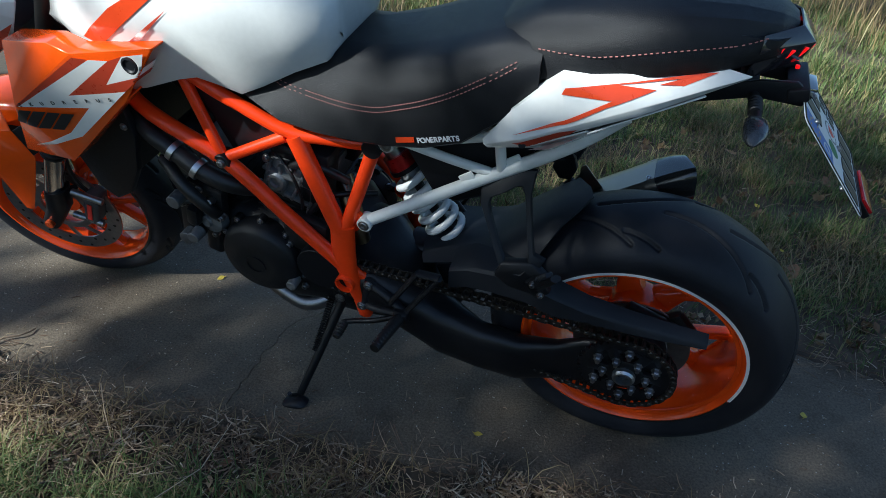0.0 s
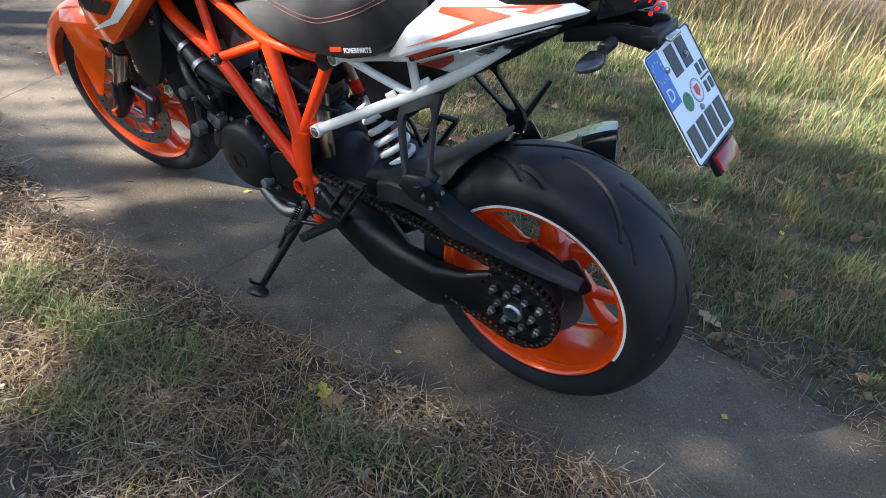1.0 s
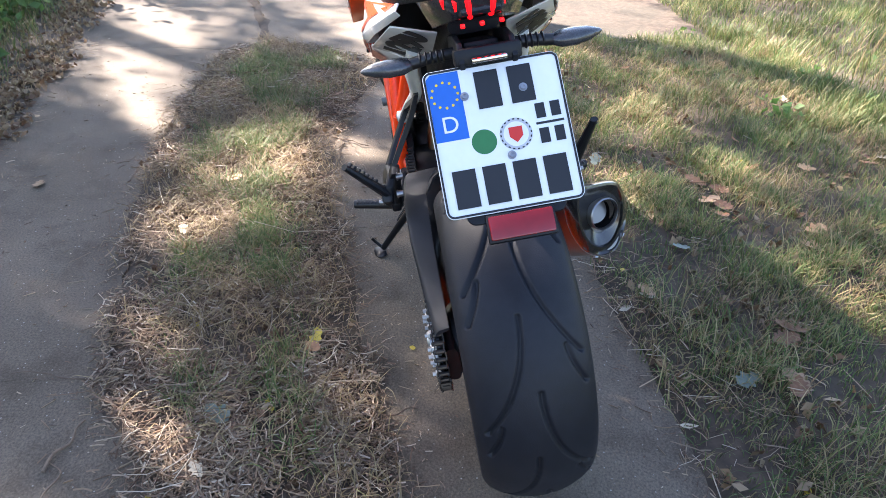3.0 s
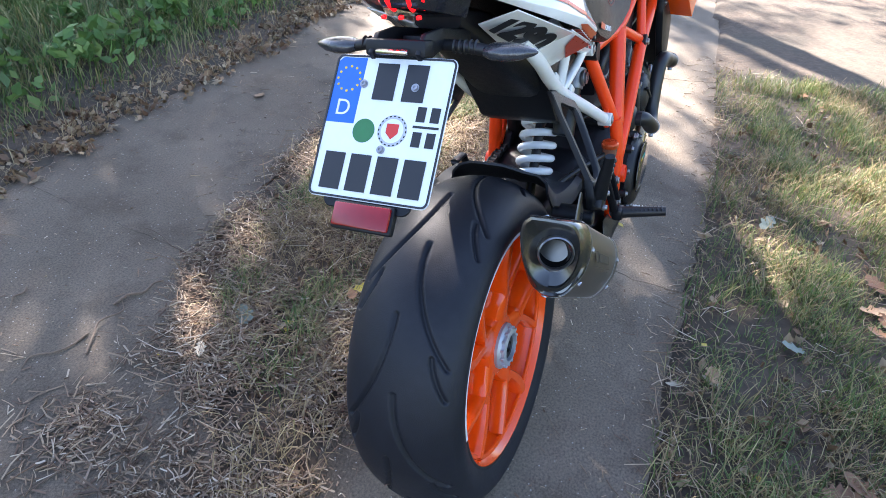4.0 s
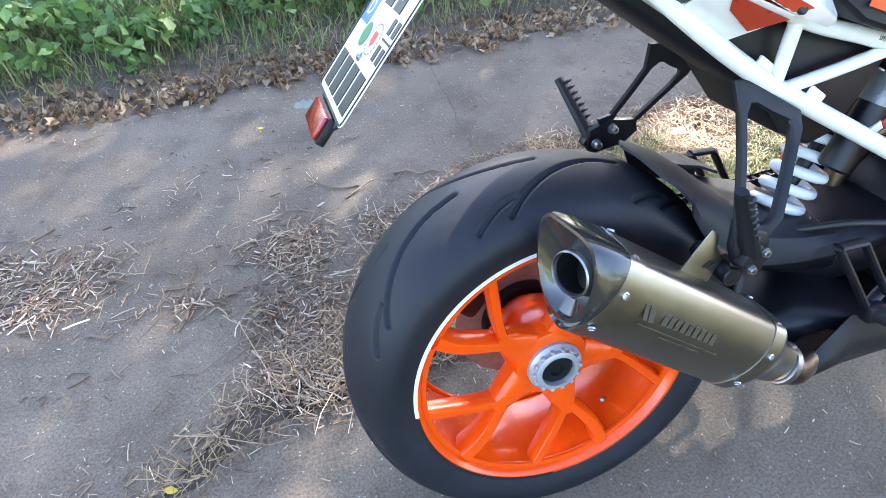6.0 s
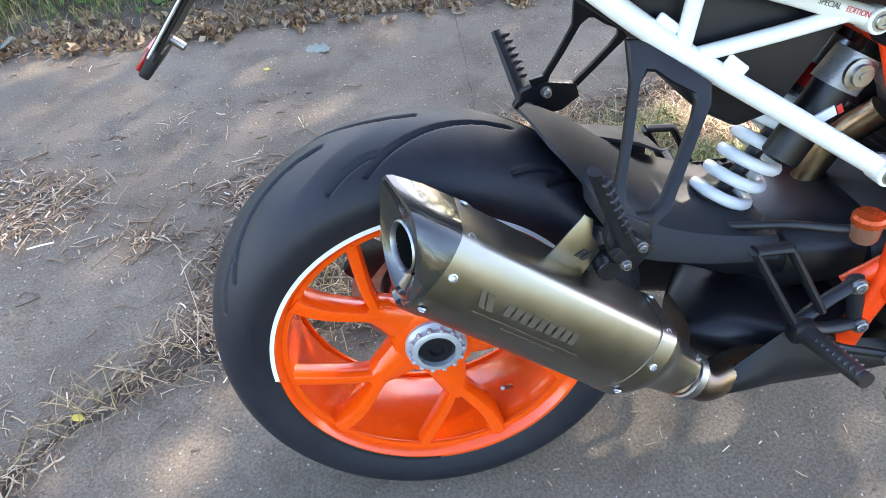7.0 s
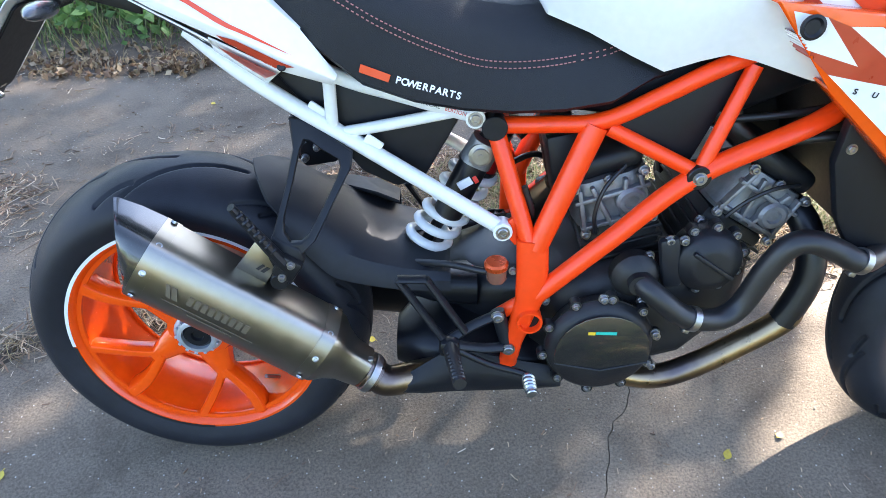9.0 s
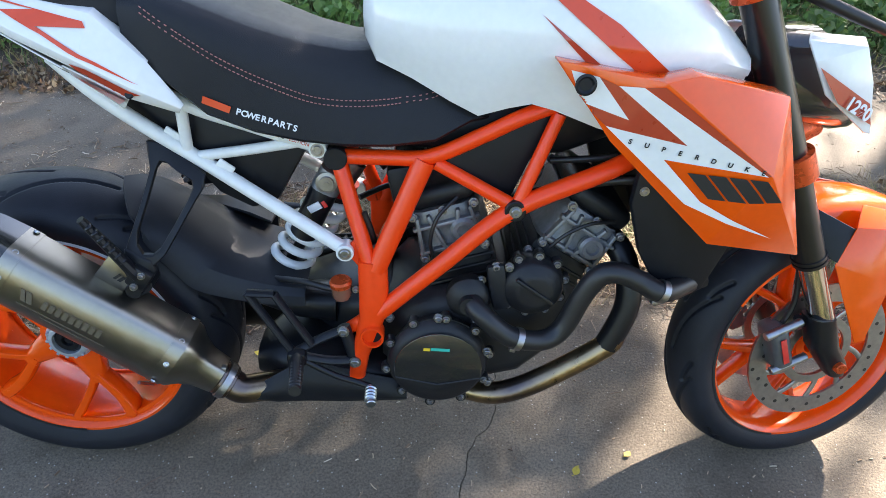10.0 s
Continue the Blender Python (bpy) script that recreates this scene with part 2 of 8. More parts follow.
def superloop(c, hw, hh, n=24, power=2.6, u=(0, 1, 0), v=(0, 0, 1)):
    """A rounded-box loop round c, half width hw along u, half height hh along v."""
    u, v, c = Vector(u), Vector(v), Vector(c)
    out = []
    for k in range(n):
        a = 2 * math.pi * k / n
        x, y = math.cos(a), math.sin(a)
        out.append(c + u * hw * math.copysign(abs(x) ** (2 / power), x) + v * hh * math.copysign(abs(y) ** (2 / power), y))
    return out


def bolt(parent, p, d, r=0.007, h=0.006, mat=None, name="bolt"):
    """A hex-socket bolt head at p, facing d."""
    m = axis(p, d)
    bm = lathe(bmesh.new(), [(0, -0.002), (r * 1.35, -0.002), (r * 1.35, 0.001), (r, 0.001), (r, h - 0.001), (r * 0.85, h), (r * 0.5, h), (r * 0.45, h * 0.5), (0, h * 0.5)], m, 14)
    return part(name, bm, mat or STEEL, parent)


def flip(p):
    return (p[0], -p[1], p[2])

# ---- the motorcycle ----
from mathutils.bvhtree import BVHTree

LEAN_ANGLE = 10.19
STEER_DEG, FRONT_X = 11.0, 1.510
bike = thing("motorcycle", "orange, white and black naked motorcycle leaning on its side stand", "motorcycle", m=pose(0, 0, 0, -LEAN_ANGLE))
Y = Vector((0, 1, 0))
RW = Vector((0, 0, 0.308))
SIDE = Matrix.Rotation(radians(-90), 4, 'X')      # local z becomes +y


def tyre_mesh(name, profile, grooves, nt, ns, depth=0.0065, half=0.0032):
    """A tyre turned round local z: a tread band with its grooves pressed in, and side walls down to the beads."""
    pr = np.array([tuple(p) for p in curve_points([(r, y, 0) for r, y in profile], 8)])[:, :2]
    seg = np.r_[0, np.cumsum(np.linalg.norm(np.diff(pr, axis=0), axis=1))]
    s = np.linspace(0, seg[-1], ns)
    rr, yy = np.interp(s, seg, pr[:, 0]), np.interp(s, seg, pr[:, 1])
    mid = s[-1] / 2
    th = np.linspace(0, 2 * np.pi, nt, endpoint=False)
    cut = np.zeros((nt, ns))
    lat = s - mid
    for t0, pts in grooves:
        for (ta, sa), (tb, sb) in zip(pts, pts[1:]):
            r0 = rr.max()
            a = np.array([ta * r0, sa])
            d = np.array([tb * r0, sb]) - a
            dt = ((th - t0 + np.pi) % (2 * np.pi) - np.pi) * r0
            ok = np.abs(dt - (a[0] + d[0] / 2)) < abs(d[0]) + 0.02
            X, L = dt[ok][:, None] - a[0], lat[None, :] - a[1]
            k = np.clip((X * d[0] + L * d[1]) / (d @ d), 0, 1)
            dist = np.hypot(X - k * d[0], L - k * d[1])
            cut[ok] = np.maximum(cut[ok], np.clip(1.6 - dist / half, 0, 1))
    nrm_r, nrm_y = np.gradient(yy), -np.gradient(rr)
    ln = np.hypot(nrm_r, nrm_y)
    R = rr[None] - depth * cut * (nrm_r / ln)[None] * np.sign(nrm_r[ns // 2])
    Yv = yy[None] - depth * cut * (nrm_y / ln)[None] * np.sign(nrm_r[ns // 2])
    co = np.stack([R * np.cos(th)[:, None], R * np.sin(th)[:, None], np.broadcast_to(Yv, R.shape)], -1).reshape(-1, 3)
    i, j = np.meshgrid(np.arange(nt), np.arange(ns - 1), indexing="ij")
    a, b = i * ns + j, ((i + 1) % nt) * ns + j
    faces = np.stack([a, b, b + 1, a + 1], -1).reshape(-1, 4)
    me = bpy.data.meshes.new(name)
    me.vertices.add(len(co))
    me.vertices.foreach_set("co", co.ravel())
    me.loops.add(faces.size)
    me.loops.foreach_set("vertex_index", faces.ravel())
    me.polygons.add(len(faces))
    me.polygons.foreach_set("loop_start", np.arange(0, faces.size, 4))
    me.polygons.foreach_set("use_smooth", np.ones(len(faces), bool))
    me.update()
    me.validate()
    me.materials.append(RUBBER)
    return me


def groove_set(n, side, phase, span, s0, s1):
    out = []
    for k in range(n):
        t0 = 2 * math.pi * (k + phase) / n
        main = [(span * u / 10, side * (s0 + (s1 - s0) * (u / 10) ** 2.1)) for u in range(11)]
        out.append((t0, main))
        short = [(span * (0.30 + 0.35 * u / 5), side * (s1 * 0.70 + s1 * 0.32 * (u / 5) ** 1.5)) for u in range(6)]
        out.append((t0 + span * 0.62, short))
    return out


# rear wheel: everything round its axle, local z along +y
def wheel_frame(centre):
    return Matrix.Translation(centre) @ SIDE


WM = wheel_frame(RW)
FLANGE, RIM_Y = 0.232, 0.092
bm = bmesh.new()
rim_prof = [(0.233, -0.093), (0.224, -0.094), (0.2195, -0.089), (0.214, -0.074), (0.208, -0.05), (0.205, 0), (0.208, 0.05), (0.214, 0.074), (0.2195, 0.089),
            (0.224, 0.094), (0.233, 0.093), (0.233, 0.087), (0.218, 0.084), (0.216, 0), (0.218, -0.084), (0.233, -0.087)]
lathe(bm, rim_prof, WM, 96, closed=True)
for r_, y_ in ((0.2125, -0.078), (0.2125, 0.078)):
    lathe(bm, [(r_ - 0.0035, y_ - 0.003), (r_ - 0.0045, y_), (r_ - 0.0035, y_ + 0.003), (r_ + 0.004, y_ + 0.004), (r_ + 0.004, y_ - 0.004)], WM, 96, closed=True)
rear_wheel = part("rear_wheel", bm, ORANGE_RIM, bike, "orange cast wheel with five split spokes")
bm = bmesh.new()
lathe(bm, [(0.040, -0.076), (0.060, -0.070), (0.066, -0.058), (0.066, 0.03), (0.052, 0.05), (0.030, 0.05), (0.030, -0.076)], WM, 48, closed=True)


def spoke(bm, m, a0, r0, a1, r1, w0, w1, y0, y1, d0, d1, bend=0.0, steps=6):
    """A blade from (angle, radius) to (angle, radius), tapering, deeper than wide."""
    loops = []
    for i in range(steps + 1):
        t = i / steps
        a, r = a0 + (a1 - a0) * t + bend * math.sin(math.pi * t), r0 + (r1 - r0) * t
        c = Vector((r * math.cos(a), r * math.sin(a), y0 + (y1 - y0) * t))
        e = 0.01
        t2 = min(1, t + e)
        t1 = max(0, t - e)
        pa = Vector(((r0 + (r1 - r0) * t2) * math.cos(a0 + (a1 - a0) * t2 + bend * math.sin(math.pi * t2)), (r0 + (r1 - r0) * t2) * math.sin(a0 + (a1 - a0) * t2 + bend * math.sin(math.pi * t2)), 0))
        pb = Vector(((r0 + (r1 - r0) * t1) * math.cos(a0 + (a1 - a0) * t1 + bend * math.sin(math.pi * t1)), (r0 + (r1 - r0) * t1) * math.sin(a0 + (a1 - a0) * t1 + bend * math.sin(math.pi * t1)), 0))
        d = (pa - pb).normalized()
        u = Vector((-d.y, d.x, 0))
        w, dp = w0 + (w1 - w0) * t, d0 + (d1 - d0) * t
        loops.append([m @ p for p in superloop(c, w, dp, 12, 3.2, u, (0, 0, 1))])
    loft(bm, loops)


part("hub", bm, ORANGE_RIM, rear_wheel)
for k in range(5):
    a = radians(-141 - 72 * k)
    bm = bmesh.new()
    # a broad stem from the hub, then a narrow and a broad arm out to the rim
    spoke(bm, WM, a + 0.04, 0.046, a, 0.117, 0.036, 0.015, -0.048, -0.058, 0.024, 0.020)
    spoke(bm, WM, a + 0.03, 0.100, a + radians(24), 0.214, 0.0085, 0.0100, -0.058, -0.066, 0.018, 0.017, bend=0.05, steps=10)
    spoke(bm, WM, a - 0.03, 0.100, a - radians(9), 0.214, 0.0100, 0.0150, -0.058, -0.064, 0.020, 0.024, bend=-0.07, steps=10)
    part("spoke", bm, ORANGE_RIM, rear_wheel)
prof_r = [(0.222, -0.089), (0.236, -0.097), (0.256, -0.1035), (0.273, -0.102), (0.290, -0.090), (0.305, -0.065), (0.315, -0.033), (0.3185, 0.0),
          (0.315, 0.033), (0.305, 0.065), (0.290, 0.090), (0.273, 0.102), (0.256, 0.1035), (0.236, 0.097), (0.222, 0.089)]
grooves_r = groove_set(8, 1, 0.0, -0.62, 0.008, 0.088) + groove_set(8, -1, 0.5, -0.62, 0.008, 0.088)
tyre = new("tyre", tyre_mesh("tyre", prof_r, grooves_r, 900, 120))
tyre.parent, tyre.matrix_local = rear_wheel, WM
tagged(tyre, "worn black road tyre with curved grooves")


def tape(parent, m, r0, r1, y, a0, a1, mat, name):
    sgn = 1 if y > 0 else -1
    bm = lathe(bmesh.new(), [(r0, y), (r1, y), (r1, y + sgn * 0.0008), (r0, y + sgn * 0.0008)], m, 72, closed=True, arc=(a0, a1))
    return part(name, bm, mat, parent)


for sgn in (-1, 1):
    cut_at = -184 if sgn < 0 else -197
    tape(rear_wheel, WM, 0.2255, 0.2315, sgn * 0.0942, cut_at, -12, TAPE_WHITE, "rim_tape")
    tape(rear_wheel, WM, 0.2255, 0.2315, sgn * 0.0942, cut_at - 84, cut_at - 1, INK, "rim_tape")
bm = lathe(bmesh.new(), [(0.024, -0.070), (0.045, -0.070), (0.045, -0.080), (0.040, -0.085), (0.037, -0.085), (0.036, -0.091), (0.032, -0.093), (0.0275, -0.093), (0.0265, -0.06)], WM, 40, caps=False)
for k in range(14):
    a = 2 * math.pi * k / 14
    block(bm, (0.005, 0.006, 0.012), WM @ Matrix.Rotation(a, 4, 'Z') @ Matrix.Translation((0.0385, 0, -0.086)), 0.001, 1)
part("axle_nut", bm, NUT_GREY, rear_wheel, "large machined aluminium axle nut")
bm = lathe(bmesh.new(), [(0, -0.075), (0.027, -0.075), (0.027, -0.084), (0.022, -0.088), (0.012, -0.088), (0.010, -0.082), (0, -0.082)], WM, 24)
part("axle_bore", bm, BLACK_METAL, rear_wheel)
bm = cyl(bmesh.new(), (0.12, -0.03, RW.z - 0.155), (0.10, -0.055, RW.z - 0.13), 0.004)
part("valve", bm, STEEL, rear_wheel)

# left side of the rear axle: hub carrier, sprocket with its nuts, disc and caliper
bm = lathe(bmesh.new(), [(0.0, 0.05), (0.07, 0.05), (0.075, 0.07), (0.075, 0.10), (0.055, 0.128), (0.0, 0.128)], WM, 48)
part("axle_carrier", bm, BLACK_METAL, bike)
bm = bmesh.new()
teeth = 38
ring = []
for k in range(teeth * 4):
    a = 2 * math.pi * k / (teeth * 4)
    r = 0.0965 if k % 4 in (0, 1) else 0.0895
    ring.append((r * math.cos(a), r * math.sin(a)))
inner = [(0.066 * math.cos(2 * math.pi * k / (teeth * 4)), 0.066 * math.sin(2 * math.pi * k / (teeth * 4))) for k in range(teeth * 4)]
for y0, flipped in ((0.138, False), (0.144, True)):
    o = [bm.verts.new(WM @ Vector((*p, y0))) for p in ring]
    i_ = [bm.verts.new(WM @ Vector((*p, y0))) for p in inner]
    for k in range(len(o)):
        q = (o[k], o[(k + 1) % len(o)], i_[(k + 1) % len(o)], i_[k])
        bm.faces.new(q[::-1] if flipped else q)
bm.verts.ensure_lookup_table()
n4 = teeth * 4
vs = bm.verts[:]
for k in range(n4):
    j = (k + 1) % n4
    bm.faces.new((vs[k], vs[j], vs[2 * n4 + j], vs[2 * n4 + k]))
    bm.faces.new((vs[n4 + k], vs[n4 + j], vs[3 * n4 + j], vs[3 * n4 + k]))
sprocket = part("sprocket", bm, BLACK_METAL, bike, "black rear sprocket")
bm = bmesh.new()
for k in range(6):
    a = 2 * math.pi * k / 6
    spoke(bm, WM, a, 0.025, a, 0.075, 0.012, 0.014, 0.140, 0.141, 0.007, 0.005)
lathe(bm, [(0, 0.128), (0.038, 0.128), (0.038, 0.146), (0.031, 0.150), (0, 0.150)], WM, 40)
lathe(bm, [(0.061, 0.137), (0.071, 0.137), (0.071, 0.145), (0.061, 0.145)], WM, 48, closed=True)
part("sprocket_carrier", bm, BLACK_METAL, sprocket)
bm = lathe(bmesh.new(), [(0.013, 0.146), (0.023, 0.146), (0.023, 0.158), (0.019, 0.163), (0.015, 0.163), (0.013, 0.140)], WM, 32, caps=False)
part("axle_end", bm, ALU, sprocket, "machined axle end with engraved ring")


def hex_nut(parent, m, r=0.0085, h=0.012):
    bm = lathe(bmesh.new(), [(0, 0), (r * 1.25, 0), (r * 1.25, 0.002), (r, 0.0022), (r, h - 0.002), (r * 0.8, h), (r * 0.55, h), (r * 0.55, h + 0.006), (0, h + 0.006)], m, 6)
    return part("nut", bm, STEEL, parent)


for k in range(6):
    a = 2 * math.pi * (k + 0.5) / 6
    hex_nut(sprocket, WM @ Matrix.Translation((0.066 * math.cos(a), 0.066 * math.sin(a), 0.145)))
    a = 2 * math.pi * k / 6
    hex_nut(sprocket, WM @ Matrix.Translation((0.043 * math.cos(a), 0.043 * math.sin(a), 0.147)), 0.0075, 0.012)
bm = lathe(bmesh.new(), [(0.075, 0.058), (0.120, 0.058), (0.120, 0.063), (0.075, 0.063)], WM, 60, closed=True)
part("brake_disc", bm, STEEL, bike, "rear brake disc")
bm = block(bmesh.new(), (0.05, 0.03, 0.085), Matrix.Translation((-0.085, 0.055, RW.z + 0.075)) @ Matrix.Rotation(radians(40), 4, 'Y'), 0.012)
block(bm, (0.03, 0.02, 0.12), Matrix.Translation((-0.03, 0.075, RW.z + 0.10)) @ Matrix.Rotation(radians(70), 4, 'Y'), 0.006)
part("brake_caliper", bm, BLACK_METAL, bike)

# chain: plates and rollers round both sprockets
FS = Vector((0.665, 0.141, 0.392))
RS = Vector((0.0, 0.141, RW.z))
ra, rb = 0.0955, 0.045
d = Vector((FS.x - RS.x, FS.z - RS.z))
base = math.atan2(d.y, d.x)
off = math.acos((ra - rb) / d.length)
loop2 = []
for k in range(40):
    a = base + off + (2 * math.pi - 2 * off) * k / 39
    loop2.append(Vector((RS.x + ra * math.cos(a), RS.z + ra * math.sin(a))))
for k in range(16):
    a = base - off + 2 * off * k / 15
    loop2.append(Vector((FS.x + rb * math.cos(a), FS.z + rb * math.sin(a))))
loop2.append(loop2[0])
lens = [0.0]
for a, b in zip(loop2, loop2[1:]):
    lens.append(lens[-1] + (b - a).length)
count = round(lens[-1] / 0.0159)


def on_loop(s):
    s %= lens[-1]
    for i in range(len(loop2) - 1):
        if s <= lens[i + 1]:
            return loop2[i].lerp(loop2[i + 1], (s - lens[i]) / max(1e-9, lens[i + 1] - lens[i]))
    return loop2[-1]


bm = bmesh.new()
for k in range(count):
    a, b = on_loop(k * lens[-1] / count), on_loop((k + 1) * lens[-1] / count)
    mid, ang = (a + b) / 2, math.atan2(b.y - a.y, b.x - a.x)
    w = 0.0085 if k % 2 else 0.0105
    m = Matrix.Translation((mid.x, 0.141, mid.y)) @ Matrix.Rotation(-ang, 4, 'Y')
    for y in (-w, w):
        prism(bm, [(-0.0115, -0.003), (-0.008, -0.007), (0.008, -0.007), (0.0115, -0.003), (0.0115, 0.003), (0.008, 0.007), (-0.008, 0.007), (-0.0115, 0.003)],
              0.0018, m @ Matrix.Translation((0, y, 0)) @ Matrix.Rotation(radians(90), 4, 'X'))
    cyl(bm, (a.x, 0.141 - 0.0125, a.y), (a.x, 0.141 + 0.0125, a.y), 0.0045, 8)
tagged(part("chain", bm, CHAIN, bike, "dark oiled drive chain"), kind="stuff")

# single-sided swingarm
bm = bmesh.new()
arm = [((0.63, 0.03, 0.385), 0.125, 0.055), ((0.56, 0.045, 0.37), 0.125, 0.062), ((0.48, 0.075, 0.325), 0.095, 0.072), ((0.40, 0.118, 0.285), 0.052, 0.070),
       ((0.31, 0.136, 0.266), 0.032, 0.062), ((0.22, 0.134, 0.256), 0.029, 0.062), ((0.145, 0.124, 0.268), 0.020, 0.058), ((0.09, 0.1195, 0.285), 0.0155, 0.070), ((-0.02, 0.119, 0.305), 0.0155, 0.070), ((-0.075, 0.119, 0.308), 0.0135, 0.04)]
loft(bm, [superloop(c, hw, hh, 28, 3.0) for c, hw, hh in arm])
part("swingarm", bm, BLACK_METAL, bike, "black single-sided swingarm")
bm = bmesh.new()
# a plank with a flat top and a turned-down outer edge, wide in front and narrow at its tip
spine = [(0.375, 0.085, 0.150, 0.492), (0.335, 0.082, 0.155, 0.512), (0.28, 0.098, 0.160, 0.520), (0.215, 0.114, 0.163, 0.518), (0.16, 0.116, 0.162, 0.496), (0.10, 0.117, 0.158, 0.476), (0.02, 0.117, 0.152, 0.462), (-0.06, 0.116, 0.145, 0.452), (-0.128, 0.115, 0.139, 0.446)]
loops = []
for x, y0, y1, z in spine:
    drop = 0.050 if x > 0.12 else 0.030 - 0.018 * (0.12 - x) / 0.25
    loops.append([Vector((x, y0, z + 0.004)), Vector((x, y1 - 0.006, z)), Vector((x, y1, z - 0.006)), Vector((x, y1 + 0.002, z - drop)), Vector((x, y1 - 0.002, z - drop)), Vector((x, y1 - 0.005, z - 0.009)), Vector((x, y0, z - 0.001))])
loft(bm, loops)
part("chain_guard", bm, GUARD_GREY, bike, "satin dark grey chain guard")

# hugger over the tyre
bm = bmesh.new()
# rows run from the trailing edge forwards; columns from the bike's right to its left, each row with its own crown
edge_r = [(0.193, 0.566), (0.212, 0.535), (0.238, 0.502), (0.270, 0.468), (0.330, 0.450), (0.400, 0.439), (0.470, 0.437)]
shoulder_r = [(0.160, 0.602), (0.208, 0.573), (0.256, 0.538), (0.300, 0.500), (0.345, 0.476), (0.405, 0.458), (0.470, 0.447)]
crown = [(0.134, 0.625), (0.195, 0.596), (0.250, 0.558), (0.300, 0.517), (0.350, 0.484), (0.410, 0.464), (0.470, 0.452)]
shoulder_l = [(0.178, 0.594), (0.222, 0.571), (0.262, 0.542), (0.305, 0.508), (0.350, 0.483), (0.405, 0.462), (0.460, 0.450)]
edge_l = [(0.215, 0.528), (0.240, 0.522), (0.268, 0.514), (0.302, 0.503), (0.342, 0.486), (0.395, 0.468), (0.445, 0.452)]
rows = []
for er, sr, cr, sl, el in zip(*(curve_points([(x, 0, z) for x, z in line], 4) for line in (edge_r, shoulder_r, crown, shoulder_l, edge_l))):
    rows.append([Vector((p.x, y, p.z + dz)) for p, y, dz in ((er, -0.107, -0.020), (er, -0.106, 0.0), (er.lerp(sr, 0.6), -0.094, 0.004), (sr, -0.070, 0.0), (cr.lerp(sr, 0.4), -0.035, 0.003), (cr, 0.0, 0.0), (cr.lerp(sl, 0.4), 0.035, 0.003), (sl, 0.070, 0.0), (el.lerp(sl, 0.55), 0.094, 0.004), (el, 0.110, 0.0))])
sheet(bm, rows, 0.004)
part("hugger", bm, GUARD_GREY, bike, "satin dark grey rear hugger over the tyre")

# ---- frame ----
def both(fn):
    for side in (1, -1):
        fn(lambda p, s=side: Vector((p[0], p[1] * s, p[2])), side)


frame_ob = None


def frame_side(q, side):
    global frame_ob
    n = Vector((0, side, 0))
    bm = bmesh.new()
    # forged pivot plate
    loft(bm, [superloop(q((x, y, z)), hx, 0.014, 20, 2.4, (1, 0, 0), (0, 1, 0)) for x, y, z, hx in
              ((0.600, 0.150, 0.545, 0.026), (0.602, 0.156, 0.49, 0.0265), (0.600, 0.160, 0.436, 0.024), (0.588, 0.160, 0.390, 0.020), (0.576, 0.158, 0.345, 0.0175), (0.570, 0.155, 0.295, 0.0155))])
    ob = part("trellis_frame" if frame_ob is None else "pivot_plate", bm, ORANGE, bike if frame_ob is None else frame_ob, "orange powder-coated tubular trellis frame" if frame_ob is None else "")
    frame_ob = frame_ob or ob
    for pts, r in (
            ([(0.537, 0.096, 0.716), (0.62, 0.112, 0.722), (0.695, 0.129, 0.733), (0.78, 0.138, 0.777), (0.85, 0.142, 0.815), (1.0, 0.10, 0.86), (1.15, 0.04, 0.89)], 0.0132),
            ([(0.685, 0.128, 0.726), (0.606, 0.150, 0.528)], (0.0188, 0.0182)),
            ([(0.540, 0.095, 0.708), (0.596, 0.149, 0.532)], 0.0142),
            ([(0.612, 0.158, 0.442), (0.72, 0.160, 0.548), (0.838, 0.157, 0.656), (1.015, 0.146, 0.742), (1.16, 0.06, 0.81)], 0.0158),
            ([(0.704, 0.130, 0.722), (0.838, 0.157, 0.660)], 0.0115),
            ([(0.838, 0.157, 0.657), (0.895, 0.138, 0.815)], 0.0115)):
        part("frame_tube", tube(bmesh.new(), [q(p) for p in pts], r, 16), ORANGE, frame_ob)
    bm = cyl(bmesh.new(), q((0.537, 0.084, 0.717)), q((0.537, 0.1165, 0.717)), 0.0195, 28)
    part("tube_plug", bm, BLACK_PLASTIC, frame_ob, "black plastic plug")
    bm = cyl(bmesh.new(), q((0.8365, 0.138, 0.657)), q((0.8365, 0.172, 0.657)), 0.0180, 28)
    part("mount_washer", bm, BLACK_METAL, frame_ob)
    bolt(frame_ob, q((0.8365, 0.172, 0.657)), n, 0.0080, 0.006)
    bm = lathe(bmesh.new(), [(0.0165, 0.0), (0.0215, 0.0), (0.0220, 0.026), (0.0210, 0.029), (0.0175, 0.029), (0.0165, 0.010)], axis(q((0.600, 0.153, 0.400)), n), 32, caps=False)
    part("pivot_ring", bm, ORANGE, frame_ob)
    bm = lathe(bmesh.new(), [(0, 0), (0.0168, 0), (0.0168, 0.003), (0, 0.003)], axis(q((0.600, 0.167, 0.400)), n), 24)
    part("pivot_bore", bm, BLACK_METAL, frame_ob)
    bm = tube(bmesh.new(), [q((0.550, 0.142, 0.390)), q((0.598, 0.156, 0.436))], 0.012)
    part("foot_mount_lug", bm, ORANGE, frame_ob)
    bm = loft(bmesh.new(), [superloop(q((x, 0.134, z)), hx, 0.006, 12, 4, (1, 0, 0), (0, 1, 0)) for x, z, hx in ((0.575, 0.578, 0.006), (0.566, 0.558, 0.018), (0.582, 0.528, 0.010))])
    part("gusset", bm, ORANGE, frame_ob)


both(frame_side)
sub_ob = None


